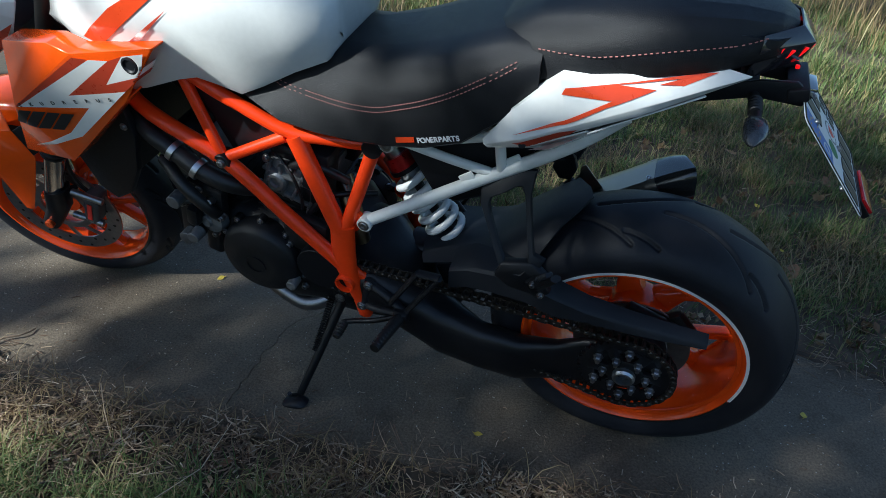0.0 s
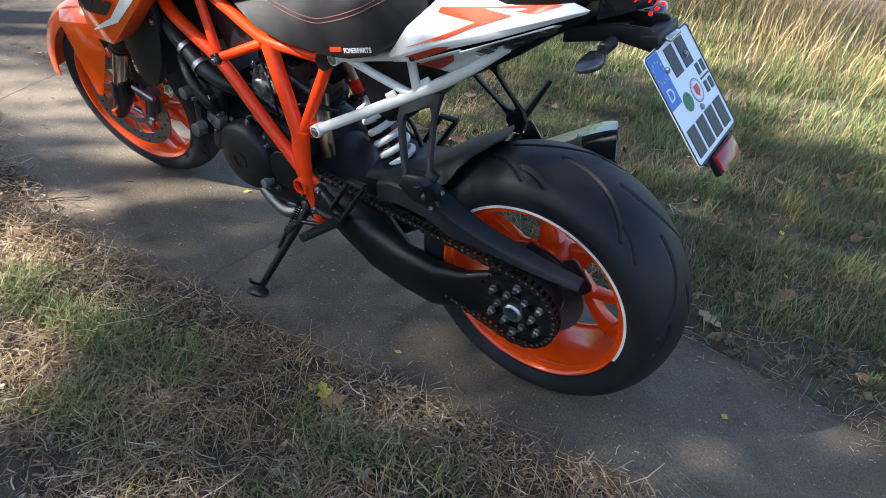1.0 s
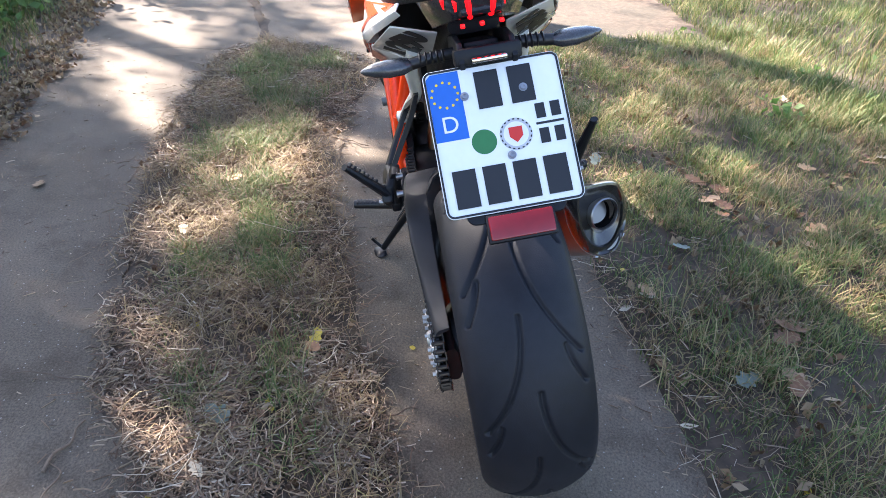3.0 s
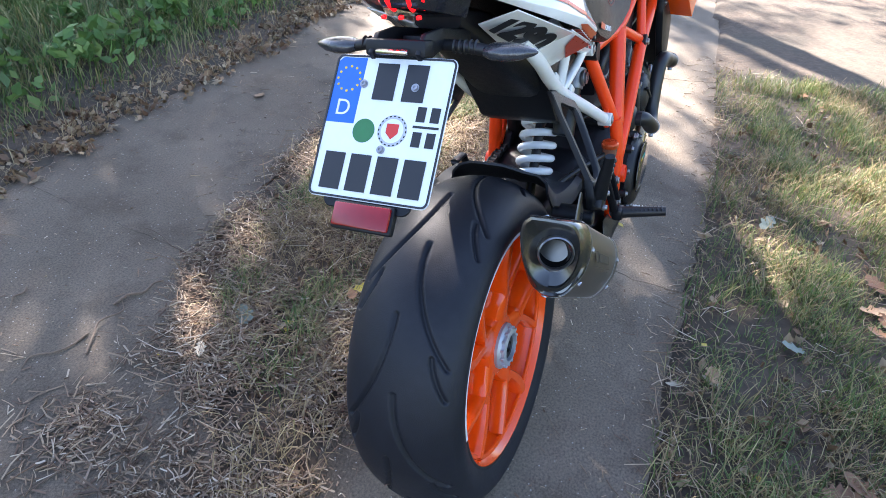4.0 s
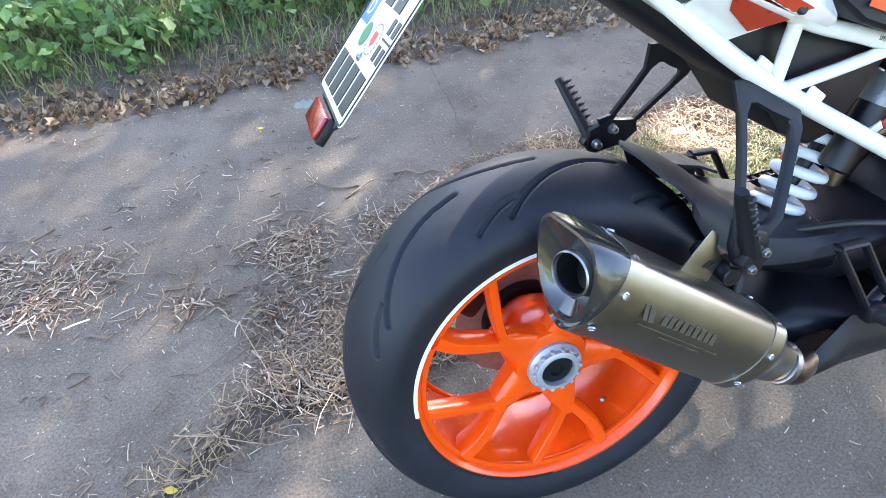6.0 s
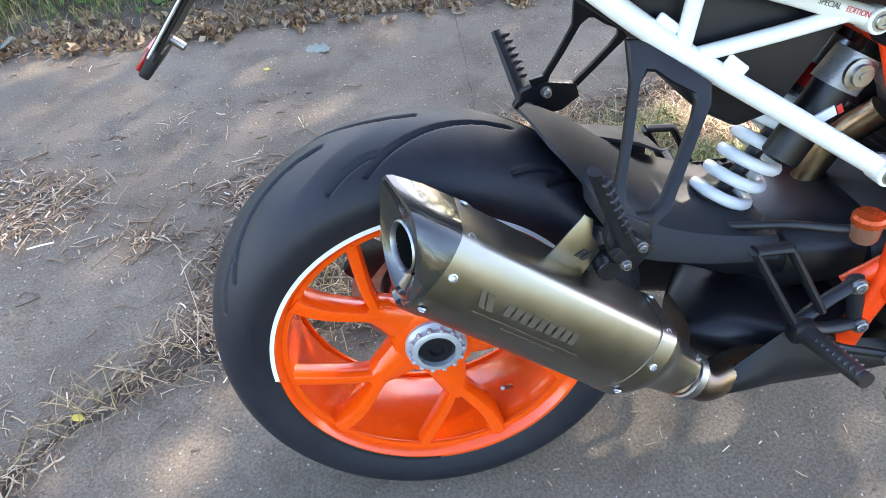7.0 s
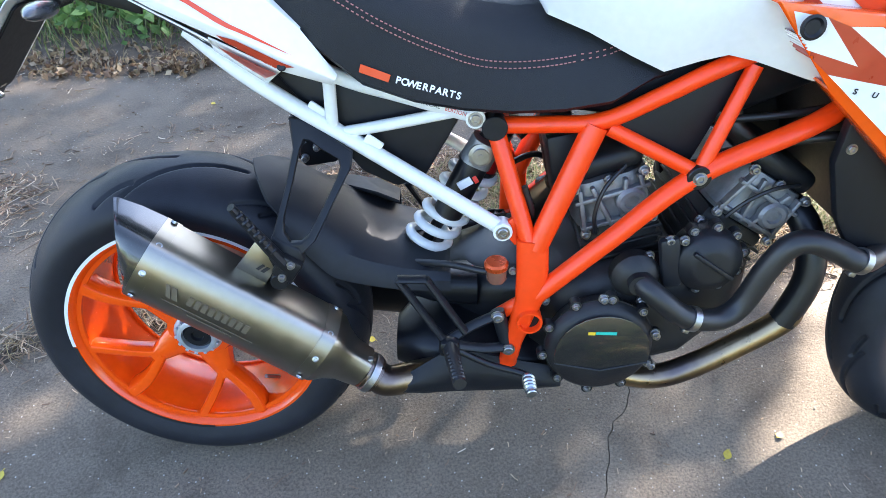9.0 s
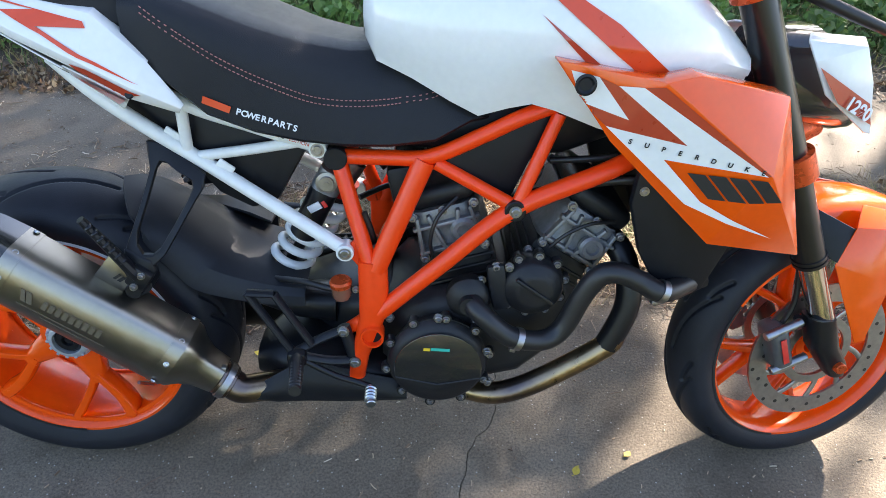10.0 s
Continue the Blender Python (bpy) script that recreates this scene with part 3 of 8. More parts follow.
def sub_side(q, side):
    global sub_ob
    n = Vector((0, side, 0))
    for pts, r in (
            ([(0.552, 0.135, 0.557), (0.435, 0.118, 0.628), (0.310, 0.099, 0.703), (0.235, 0.098, 0.753), (0.165, 0.100, 0.806), (0.10, 0.09, 0.862)], 0.0125),
            ([(0.508, 0.097, 0.731), (0.41, 0.104, 0.764), (0.306, 0.112, 0.800), (0.20, 0.112, 0.86)], 0.0115),
            ([(0.296, 0.112, 0.800), (0.292, 0.098, 0.712)], 0.0095),
            ([(0.305, 0.099, 0.708), (0.39, 0.101, 0.723), (0.475, 0.100, 0.739)], 0.0090)):
        ob = part("subframe" if sub_ob is None else "subframe_tube", tube(bmesh.new(), [q(p) for p in pts], r, 16), WHITE_TUBE, sub_ob or bike, "white tubular subframe" if sub_ob is None else "")
        sub_ob = sub_ob or ob
    for p, r in (((0.552, 0.135, 0.557), 0.0155), ((0.508, 0.097, 0.731), 0.0150)):
        bm = cyl(bmesh.new(), q((p[0], p[1] - 0.014, p[2])), q((p[0], p[1] + 0.016, p[2])), r, 24)
        part("tube_eye", bm, WHITE_TUBE, sub_ob)
        bolt(sub_ob, q((p[0], p[1] + 0.016, p[2])), n, 0.0085, 0.003)
    for p in ((0.352, 0.107, 0.692), (0.27, 0.099, 0.742)):
        bm = block(bmesh.new(), (0.03, 0.006, 0.022), Matrix.Translation(q(p)) @ Matrix.Rotation(radians(36), 4, 'Y'), 0.003)
        part("lug", bm, WHITE_TUBE, sub_ob)


both(sub_side)
# dark inner trays that fill the subframe
bm = bmesh.new()
prism(bm, [(0.488, 0.725), (0.30, 0.795), (0.18, 0.84), (0.27, 0.715), (0.33, 0.635), (0.385, 0.606), (0.43, 0.622)], 0.168, Matrix.Translation((0, 0.084, 0)) @ Matrix.Rotation(radians(90), 4, 'X'), 0.008)
part("battery_box", bm, BLACK_PLASTIC, bike)
bm = bmesh.new()
loft(bm, [superloop(c, hw, hh, 20, 4) for c, hw, hh in (((0.40, 0, 0.68), 0.072, 0.05), ((0.28, 0, 0.75), 0.078, 0.05), ((0.19, 0, 0.81), 0.068, 0.05), ((0.10, 0, 0.865), 0.056, 0.042), ((0.04, 0, 0.90), 0.046, 0.028), ((-0.01, 0, 0.922), 0.038, 0.016))])
part("undertail", bm, BLACK_PLASTIC, bike)

# ---- seats ----
def seat_loops(stations):
    """Stations of x, base z, side z, top z, half width below, half width above."""
    out = []
    for x, zb, zs, zt, wb, wt in stations:
        half = [(wb * 0.96, zb), (wb, zb + 0.006), ((wb + wt) / 2 + 0.004, zs), (wt, zt - 0.024), (wt * 0.86, zt - 0.008), (wt * 0.55, zt), (0.0, zt)]
        right = [Vector((x, -y, z)) for y, z in half[:-1]][::-1]
        out.append([Vector((x, y, z)) for y, z in half] + right)
    return out


bm = bmesh.new()
loft(bm, seat_loops([(0.785, 0.800, 0.81, 0.825, 0.132, 0.105), (0.755, 0.796, 0.815, 0.850, 0.144, 0.112), (0.70, 0.763, 0.82, 0.886, 0.148, 0.108), (0.63, 0.752, 0.835, 0.898, 0.148, 0.094), (0.56, 0.750, 0.845, 0.897, 0.148, 0.106),
                     (0.49, 0.757, 0.855, 0.910, 0.152, 0.126), (0.42, 0.772, 0.87, 0.932, 0.158, 0.140), (0.35, 0.798, 0.89, 0.958, 0.160, 0.146), (0.29, 0.845, 0.92, 0.978, 0.152, 0.142), (0.235, 0.90, 0.945, 0.982, 0.138, 0.132)]))
bmesh.ops.triangulate(bm, faces=bm.faces[:])
seat = part("rider_seat", bm, LEATHER, bike, "black vinyl rider seat with pink stitching")
bm = bmesh.new()
loft(bm, seat_loops([(0.335, 0.905, 0.925, 0.955, 0.075, 0.065), (0.30, 0.91, 0.95, 0.985, 0.105, 0.095), (0.25, 0.915, 0.965, 1.014, 0.128, 0.115), (0.16, 0.93, 0.975, 1.034, 0.138, 0.128), (0.07, 0.948, 0.985, 1.040, 0.128, 0.118),
                     (-0.02, 0.965, 0.998, 1.038, 0.106, 0.094), (-0.075, 0.978, 1.003, 1.026, 0.074, 0.062), (-0.10, 0.984, 1.0, 1.012, 0.038, 0.032)]))
bmesh.ops.triangulate(bm, faces=bm.faces[:])
pillion = part("pillion_seat", bm, LEATHER, bike, "black vinyl pillion seat with pink stitching")


def stitches(parent, pts, step=0.006):
    """A dashed line of short raised threads."""
    tree = BVHTree.FromPolygons([tuple(v.co) for v in parent.data.vertices], [tuple(p.vertices) for p in parent.data.polygons])
    path = []
    for p in curve_points(pts, 12):
        spot, nrm = tree.find_nearest(p)[:2]
        path.append(spot + nrm * 0.0016)
    bm = bmesh.new()
    run, last = 0.0, path[0]
    for p in path[1:]:
        d = (p - last)
        run += d.length
        if run > step:
            tube(bm, [p - d.normalized() * step * 0.32, p + d.normalized() * step * 0.32], 0.0009, 5, False)
            run = 0.0
        last = p
    return part("stitching", bm, THREAD, parent)


for side in (1, -1):
    for dz in (0.0, 0.009):
        stitches(seat, [(x, side * y, z + dz) for x, y, z in ((0.72, 0.140, 0.846), (0.67, 0.136, 0.828), (0.60, 0.134, 0.815), (0.52, 0.143, 0.818), (0.45, 0.152, 0.842), (0.38, 0.157, 0.875), (0.31, 0.155, 0.917), (0.27, 0.150, 0.943))])
    stitches(pillion, [(x, side * y, z) for x, y, z in ((0.25, 0.125, 0.968), (0.16, 0.138, 0.974), (0.07, 0.128, 0.990), (-0.02, 0.104, 1.002), (-0.06, 0.08, 1.008))])

# ---- tank ----
bm = bmesh.new()
tank_st = [(0.585, 0.910, 0.945, 1.010, 0.080, 0.10), (0.605, 0.878, 0.935, 1.030, 0.112, 0.128), (0.66, 0.858, 0.935, 1.055, 0.132, 0.152), (0.72, 0.828, 0.94, 1.07, 0.146, 0.172), (0.765, 0.808, 0.94, 1.075, 0.153, 0.182),
           (0.81, 0.824, 0.94, 1.08, 0.160, 0.190), (0.845, 0.833, 0.94, 1.08, 0.164, 0.194), (0.88, 0.826, 0.94, 1.08, 0.170, 0.198), (0.945, 0.806, 0.935, 1.072, 0.186, 0.204), (1.0, 0.790, 0.93, 1.055, 0.182, 0.202), (1.06, 0.82, 0.925, 1.03, 0.165, 0.19), (1.12, 0.86, 0.91, 0.99, 0.14, 0.16), (1.19, 0.87, 0.89, 0.925, 0.11, 0.12)]
loops = []
for x, zb, zs, zt, wb, ws in tank_st:
    half = [(wb * 0.75, zb), (wb * 0.97, zb + 0.002), (wb, zb + 0.012), ((wb + ws) / 2, (zb + zs) / 2), (ws, zs), (ws * 0.93, zs + (zt - zs) * 0.45), (ws * 0.70, zs + (zt - zs) * 0.82), (ws * 0.35, zt - 0.004), (0, zt)]
    loops.append([Vector((x, y, z)) for y, z in half] + [Vector((x, -y, z)) for y, z in half[:-1]][::-1])
loft(bm, loops)
bmesh.ops.triangulate(bm, faces=bm.faces[:])
tank = part("fuel_tank", bm, WHITE, bike, "white glossy fuel tank with red flashes")

# ---- painted panels ----
def panel(bm, faces, thick=0.004):
    """A faceted plastic shell from polygons that share corners."""
    tmp = bmesh.new()
    for f in faces:
        tmp.faces.new([tmp.verts.new(p) for p in f])
    bmesh.ops.remove_doubles(tmp, verts=tmp.verts[:], dist=1e-4)
    bmesh.ops.recalc_face_normals(tmp, faces=tmp.faces[:])
    bmesh.ops.solidify(tmp, geom=tmp.faces[:], thickness=thick)
    bmesh.ops.bevel(tmp, geom=tmp.edges[:], offset=0.0012, segments=2, affect='EDGES', profile=0.5)
    bmesh.ops.triangulate(tmp, faces=tmp.faces[:])
    me = bpy.data.meshes.new("tmp")
    tmp.to_mesh(me)
    tmp.free()
    bm.from_mesh(me)
    bpy.data.meshes.remove(me)
    return bm


def on_body(ob, outline, side, cuts=24, lift=0.0012):
    """A thin film in x, z laid on the side of a body, following its curve."""
    tree = BVHTree.FromPolygons([tuple(v.co) for v in ob.data.vertices], [tuple(p.vertices) for p in ob.data.polygons])
    bm = bmesh.new()
    bm.faces.new([bm.verts.new((x, 0, z)) for x, z in outline])
    bm.normal_update()
    bmesh.ops.triangulate(bm, faces=bm.faces[:])
    xs, zs = [p[0] for p in outline], [p[1] for p in outline]
    for k in range(1, cuts):
        for co, no in (((min(xs) + (max(xs) - min(xs)) * k / cuts, 0, 0), (1, 0, 0)), ((0, 0, min(zs) + (max(zs) - min(zs)) * k / cuts), (0, 0, 1))):
            bmesh.ops.bisect_plane(bm, geom=bm.verts[:] + bm.edges[:] + bm.faces[:], plane_co=co, plane_no=no, dist=1e-5)
    for v in bm.verts:
        hit = tree.ray_cast(Vector((v.co.x, side * 0.6, v.co.z)), Vector((0, -side, 0)))
        y = hit[0].y if hit[0] else side * 0.1
        v.co.y = y + side * lift
    return bm


def film(ob, outline, side, mat, name="decal", lift=0.0018, cuts=36):
    return part(name, on_body(ob, outline, side, cuts, lift), mat, ob)


def lettering(parent, text, m, size, mat, name="lettering", depth=0.0004, bold=0.0):
    """Letters in the local x, y plane of m, centred."""
    cu = bpy.data.curves.new("text", 'FONT')
    cu.body, cu.size, cu.align_x, cu.align_y, cu.extrude, cu.offset = text, size, 'CENTER', 'CENTER', depth, bold
    tmp = bpy.data.objects.new("text", cu)
    me = bpy.data.meshes.new_from_object(tmp)
    bpy.data.objects.remove(tmp)
    bpy.data.curves.remove(cu)
    me.transform(m)
    me.materials.clear()
    me.materials.append(mat)
    ob = new(name, me)
    ob.parent = parent
    return ob


def bars(parent, m, widths, h, gap, mat, name="mark", depth=0.0008, slant=0.0):
    """Plain upright bars in a row, centred, in the local x, y plane of m."""
    total = sum(widths) + gap * (len(widths) - 1)
    x = -total / 2
    for w in widths:
        bm = prism(bmesh.new(), [(x, -h / 2), (x + w, -h / 2), (x + w + slant, h / 2), (x + slant, h / 2)], depth, m)
        part(name, bm, mat, parent)
        x += w + gap


def facing(p, right, up):
    """A pose at p with local x along right and y along up."""
    r = Vector(right).normalized()
    n = r.cross(Vector(up)).normalized()
    u = n.cross(r)
    return Matrix(((r.x, u.x, n.x, p[0]), (r.y, u.y, n.y, p[1]), (r.z, u.z, n.z, p[2]), (0, 0, 0, 1)))


# tail side panels
def tail_side(q, side):
    top = [(0.316, 0.150, 0.812), (0.272, 0.152, 0.874), (0.201, 0.1525, 0.940), (0.10, 0.130, 0.956), (-0.002, 0.099, 0.971)]
    crease = [(0.312, 0.156, 0.806), (0.250, 0.177, 0.842), (0.18, 0.174, 0.876), (0.09, 0.154, 0.912), (-0.053, 0.111, 0.966)]
    lip = [(0.306, 0.150, 0.797), (0.242, 0.168, 0.823), (0.17, 0.166, 0.864), (0.08, 0.149, 0.901), (-0.045, 0.105, 0.956)]
    bm = bmesh.new()
    faces = []
    for (a, b), (c, d) in zip(zip(top, top[1:]), zip(crease, crease[1:])):
        faces.append([q(a), q(b), q(d), q(c)])
    for (a, b), (c, d) in zip(zip(crease, crease[1:]), zip(lip, lip[1:])):
        faces.append([q(a), q(b), q(d), q(c)])
    for a, b in zip(top[1:], top[2:]):
        faces.append([q(a), q(b), q((b[0], b[1] - 0.024, b[2] + 0.006)), q((a[0], a[1] - 0.024, a[2] + 0.006))])
    panel(bm, faces, 0.003)
    ob = part("tail_panel", bm, WHITE, bike, "white tail panel with a red zigzag")
    film(ob, [(0.196, 0.921), (0.192, 0.930), (-0.009, 0.9645), (0.033, 0.945), (0.066, 0.944), (0.036, 0.953), (0.120, 0.941), (0.067, 0.938), (0.130, 0.910), (0.168, 0.888), (0.262, 0.845), (0.165, 0.897), (0.124, 0.920)], side, ORANGE_FILM)
    film(ob, [(0.262, 0.829), (0.19, 0.866), (0.165, 0.872), (0.19, 0.848), (0.23, 0.828)], side, RED_FILM)
    bm = cyl(bmesh.new(), q((0.245, 0.168, 0.829)), q((0.245, 0.1745, 0.831)), 0.006)
    part("fastener", bm, BLACK_PLASTIC, ob)
    # white cheek that runs down onto the subframe tube, with a dark red patch
    c4 = [q((0.242, 0.167, 0.822)), q((0.15, 0.160, 0.866)), q((0.138, 0.108, 0.836)), q((0.205, 0.104, 0.786))]
    bm = panel(bmesh.new(), [c4], 0.003)
    cheek = part("cheek", bm, WHITE, ob)
    down = (c4[1] - c4[0]).cross(c4[3] - c4[0]).normalized()
    down = down if down.z < 0 else -down
    bm = bmesh.new()
    bm.faces.new([bm.verts.new(c4[0] * (1 - u) * (1 - v) + c4[1] * u * (1 - v) + c4[2] * u * v + c4[3] * (1 - u) * v + down * 0.004) for u, v in ((0.03, 0.04), (0.85, 0.04), (0.62, 0.42), (0.10, 0.60))])
    part("decal", bm, RED_FILM, cheek)
    # underside panel with the model number
    bm = bmesh.new()
    corner = [q((0.152, 0.160, 0.864)), q((0.0, 0.121, 0.934)), q((0.018, 0.052, 0.908)), q((0.138, 0.066, 0.822))]
    panel(bm, [corner], 0.003)
    ins = part("tail_insert", bm, WHITE, bike, "white underside panel with large black numerals")
    p = sum(corner, Vector()) / 4
    nrm = (corner[1] - corner[0]).cross(corner[3] - corner[0]).normalized()
    if nrm.z > 0:
        nrm = -nrm
    right = (corner[1] + corner[2] - corner[0] - corner[3]).normalized() * side
    up = nrm.cross(right)
    lettering(ins, "1290", facing(p + nrm * 0.0045, right, up), 0.072, INK, bold=0.0045)


both(tail_side)


# tank shrouds
def shroud(q, side):
    P1, P2, P3, P4 = q((0.8654, 0.22, 0.916)), q((1.013, 0.253, 0.899)), q((1.0598, 0.25, 0.91)), q((1.2105, 0.216, 0.877))
    P5, P6, P7 = q((1.3105, 0.206, 0.609)), q((1.1305, 0.246, 0.6471)), q((0.9518, 0.231, 0.8064))
    R1 = q((1.1945, 0.264, 0.7685))
    bm = bmesh.new()
    inn = [q((p.x, abs(p.y) - 0.05, p.z)) for p in (P1, P2, P3, P4)]
    panel(bm, [[P1, P2, P7], [P2, R1, P6, P7], [R1, P5, P6], [P2, P3, P4, R1], [R1, P4, P5],
               [P1, inn[0], inn[1], P2], [P2, inn[1], inn[2], P3], [P3, inn[2], inn[3], P4],
               [P5, P6, q((1.1225, 0.188, 0.655)), q((1.2925, 0.158, 0.618))], [P6, P7, q((0.9545, 0.178, 0.809)), q((1.1225, 0.188, 0.655))]], 0.004)
    ob = part("tank_shroud", bm, ORANGE_BODY, bike, "orange and white tank shroud")
    shell = BVHTree.FromPolygons([tuple(v.co) for v in ob.data.vertices], [tuple(p.vertices) for p in ob.data.polygons])
    film(ob, [(0.95, 0.889), (0.9833, 0.89), (1.1865, 0.7703), (1.0337, 0.7844), (1.1012, 0.721), (1.2405, 0.6515), (1.0796, 0.7148), (0.9428, 0.829), (1.0616, 0.809)], side, WHITE)
    film(ob, [(0.8834, 0.905), (0.9221, 0.899), (0.9725, 0.841), (0.9032, 0.861)], side, WHITE)
    film(ob, [(0.9221, 0.899), (0.95, 0.889), (1.0616, 0.809), (0.9428, 0.829), (0.9032, 0.861), (0.9725, 0.841)], side, RED_FILM)
    film(ob, [(0.9851, 0.89), (1.0112, 0.893), (1.1905, 0.772), (1.1865, 0.7703)], side, RED_FILM)
    # plain bars where the maker's marks stand
    for k in range(4):
        x = 1.071 + 0.030 * k
        film(ob, [(x, 0.767 - 0.0008 * k), (x + 0.026, 0.766 - 0.0008 * k), (x + 0.066, 0.726 - 0.0008 * k), (x + 0.040, 0.727 - 0.0008 * k)], side, INK, "mark", 0.003, 4)
    for k, letter in enumerate("SUPERDUKE"):
        x, z = 0.981 + 0.0245 * k, 0.809 - 0.0040 * k
        hit = shell.ray_cast(Vector((x, side * 0.6, z)), Vector((0, -side, 0)))
        nrm = hit[1] if hit[1].y * side > 0 else -hit[1]
        right = Vector((-side, 0, 0.16 * side))
        right = (right - nrm * right.dot(nrm)).normalized()
        lettering(ob, letter, facing(hit[0] + nrm * 0.0032, right, nrm.cross(right)), 0.0105, INK, depth=0.0002, bold=0.0003)
    spot = q((0.9024, 0.2395, 0.8897))
    bm = lathe(bmesh.new(), [(0, 0), (0.0145, 0), (0.0155, 0.004), (0.012, 0.005), (0.009, 0.002), (0, 0.002)], axis(spot, q((0, 1, 0))), 24)
    part("grommet", bm, BLACK_PLASTIC, ob)
    # tank flashes
    film(tank, [(0.840, 0.972), (0.952, 0.893), (0.928, 0.893)], side, RED_FILM, lift=0.0022)
    film(tank, [(0.840, 1.006), (0.915, 0.950), (0.952, 0.922), (0.994, 0.893), (1.038, 0.898), (1.000, 0.926), (0.950, 0.964), (0.862, 1.012)], side, ORANGE_FILM, lift=0.0022)


both(shroud)

# radiator behind the shrouds
bm = block(bmesh.new(), (0.05, 0.34, 0.33), Matrix.Translation((1.12, 0, 0.665)) @ Matrix.Rotation(radians(-20), 4, 'Y'), 0.01)
radiator = part("radiator", bm, BLACK_PLASTIC, bike, "black radiator with its cowls")
for side in (1, -1):
    bm = bmesh.new()
    prism(bm, [(1.027, 0.757), (1.072, 0.797), (1.142, 0.822), (1.212, 0.722), (1.202, 0.602), (1.177, 0.522), (1.142, 0.497), (1.097, 0.522), (1.052, 0.592), (1.022, 0.682)], 0.02, Matrix.Translation((0, side * 0.172 + 0.01, 0)) @ Matrix.Rotation(radians(90), 4, 'X'), 0.005)
    part("cowl", bm, BLACK_PLASTIC, radiator)
    bolt(radiator, (1.039, side * 0.183, 0.706), (0, side, 0), 0.006, 0.004)

# ---- number plate, tail light, indicators ----
PC, DOWN = Vector((-0.2045, 0.0, 0.8285)), Vector((-0.130, 0, -0.150)).normalized()
PN = Vector((DOWN.z, 0, -DOWN.x)).normalized()
if PN.x > 0:
    PN = -PN
PM = facing(PC, (0, -1, 0), -DOWN) @ Matrix.Scale(1.047, 4)        # local x to the right as seen from behind
PW, PH = 0.1725, 0.190


def rounded(w, h, r, n=5):
    out = []
    for cx, cy, a0 in ((w / 2 - r, h / 2 - r, 0), (-w / 2 + r, h / 2 - r, 90), (-w / 2 + r, -h / 2 + r, 180), (w / 2 - r, -h / 2 + r, 270)):
        for k in range(n + 1):
            a = radians(a0 + 90 * k / n)
            out.append((cx + r * math.cos(a), cy + r * math.sin(a)))
    return out


plate = part("number_plate", prism(bmesh.new(), rounded(PW, PH, 0.010), 0.0015, PM, 0.0004, 1), PLATE_WHITE, bike, "white number plate with a blue strip")
bm = bmesh.new()
ro, ri = rounded(PW - 0.002, PH - 0.002, 0.009), rounded(PW - 0.007, PH - 0.007, 0.0065)
vo = [[bm.verts.new(PM @ Vector((*p, z))) for p in loop] for loop, z in ((ro, 0.0015), (ro, 0.0027), (ri, 0.0027), (ri, 0.0015))]
for a, b in zip(vo, vo[1:]):
    for k in range(len(a)):
        bm.faces.new((a[k], a[(k + 1) % len(a)], b[(k + 1) % len(a)], b[k]))
part("border", bm, INK, plate)
bm = prism(bmesh.new(), [(-0.0825, 0.003), (-0.041, 0.003), (-0.041, 0.0905), (-0.0760, 0.0905), (-0.0825, 0.085)], 0.0003, PM @ Matrix.Translation((0, 0, 0.0015)))
part("blue_strip", bm, PLATE_BLUE, plate)
for k in range(12):
    a = 2 * math.pi * k / 12
    bm = cyl(bmesh.new(), PM @ Vector((-0.062 + 0.0165 * math.sin(a), 0.062 + 0.0165 * math.cos(a), 0.0018)), PM @ Vector((-0.062 + 0.0165 * math.sin(a), 0.062 + 0.0165 * math.cos(a), 0.0021)), 0.0021, 5, 0.0001)
    part("star", bm, YELLOW, plate)
lettering(plate, "D", PM @ Matrix.Translation((-0.0615, 0.0225, 0.0020)), 0.030, WHITE_INK)


def plate_bars(cx, cy, n, w, h, gap, t=0.0012):
    bars(plate, PM @ Matrix.Translation((cx, cy, 0.0015)), [w] * n, h, gap, INK, "mark", t)


plate_bars(0.0135, 0.0605, 2, 0.030, 0.048, 0.012)
plate_bars(0.0005, -0.060, 4, 0.029, 0.048, 0.009)
plate_bars(0.061, 0.022, 2, 0.012, 0.019, 0.007, 0.0008)
plate_bars(0.061, 0.006, 1, 0.035, 0.0028, 0.0, 0.0008)
plate_bars(0.061, -0.010, 2, 0.012, 0.019, 0.007, 0.0008)
for c, r, mt, z in (((-0.024, -0.005), 0.0165, GREEN, 0.0016), ((0.0165, -0.002), 0.0215, SILVER_FILM, 0.0016), ((0.0165, -0.002), 0.0165, WHITE_INK, 0.0019)):
    bm = cyl(bmesh.new(), PM @ Vector((*c, z)), PM @ Vector((*c, z + 0.0003)), r, 32, 0.0001)
    part("seal", bm, mt, plate)
for k in range(20):
    a = 2 * math.pi * k / 20
    bm = block(bmesh.new(), (0.0016, 0.0028, 0.0003), PM @ Matrix.Translation((0.0165 + 0.019 * math.cos(a), -0.002 + 0.019 * math.sin(a), 0.0020)) @ Matrix.Rotation(a, 4, 'Z'), 0)
    part("mark", bm, INK, plate)
bm = prism(bmesh.new(), [(-0.0085, 0.009), (0.0085, 0.009), (0.0085, -0.003), (0, -0.011), (-0.0085, -0.003)], 0.0003, PM @ Matrix.Translation((0.0165, -0.002, 0.0022)))
part("shield_mark", bm, RED_INK, plate)
for c in ((-0.038, 0.056), (0.036, 0.055), (0.0065, -0.0275)):
    bolt(plate, PM @ Vector((*c, 0.0025)), PN, 0.0042, 0.003)
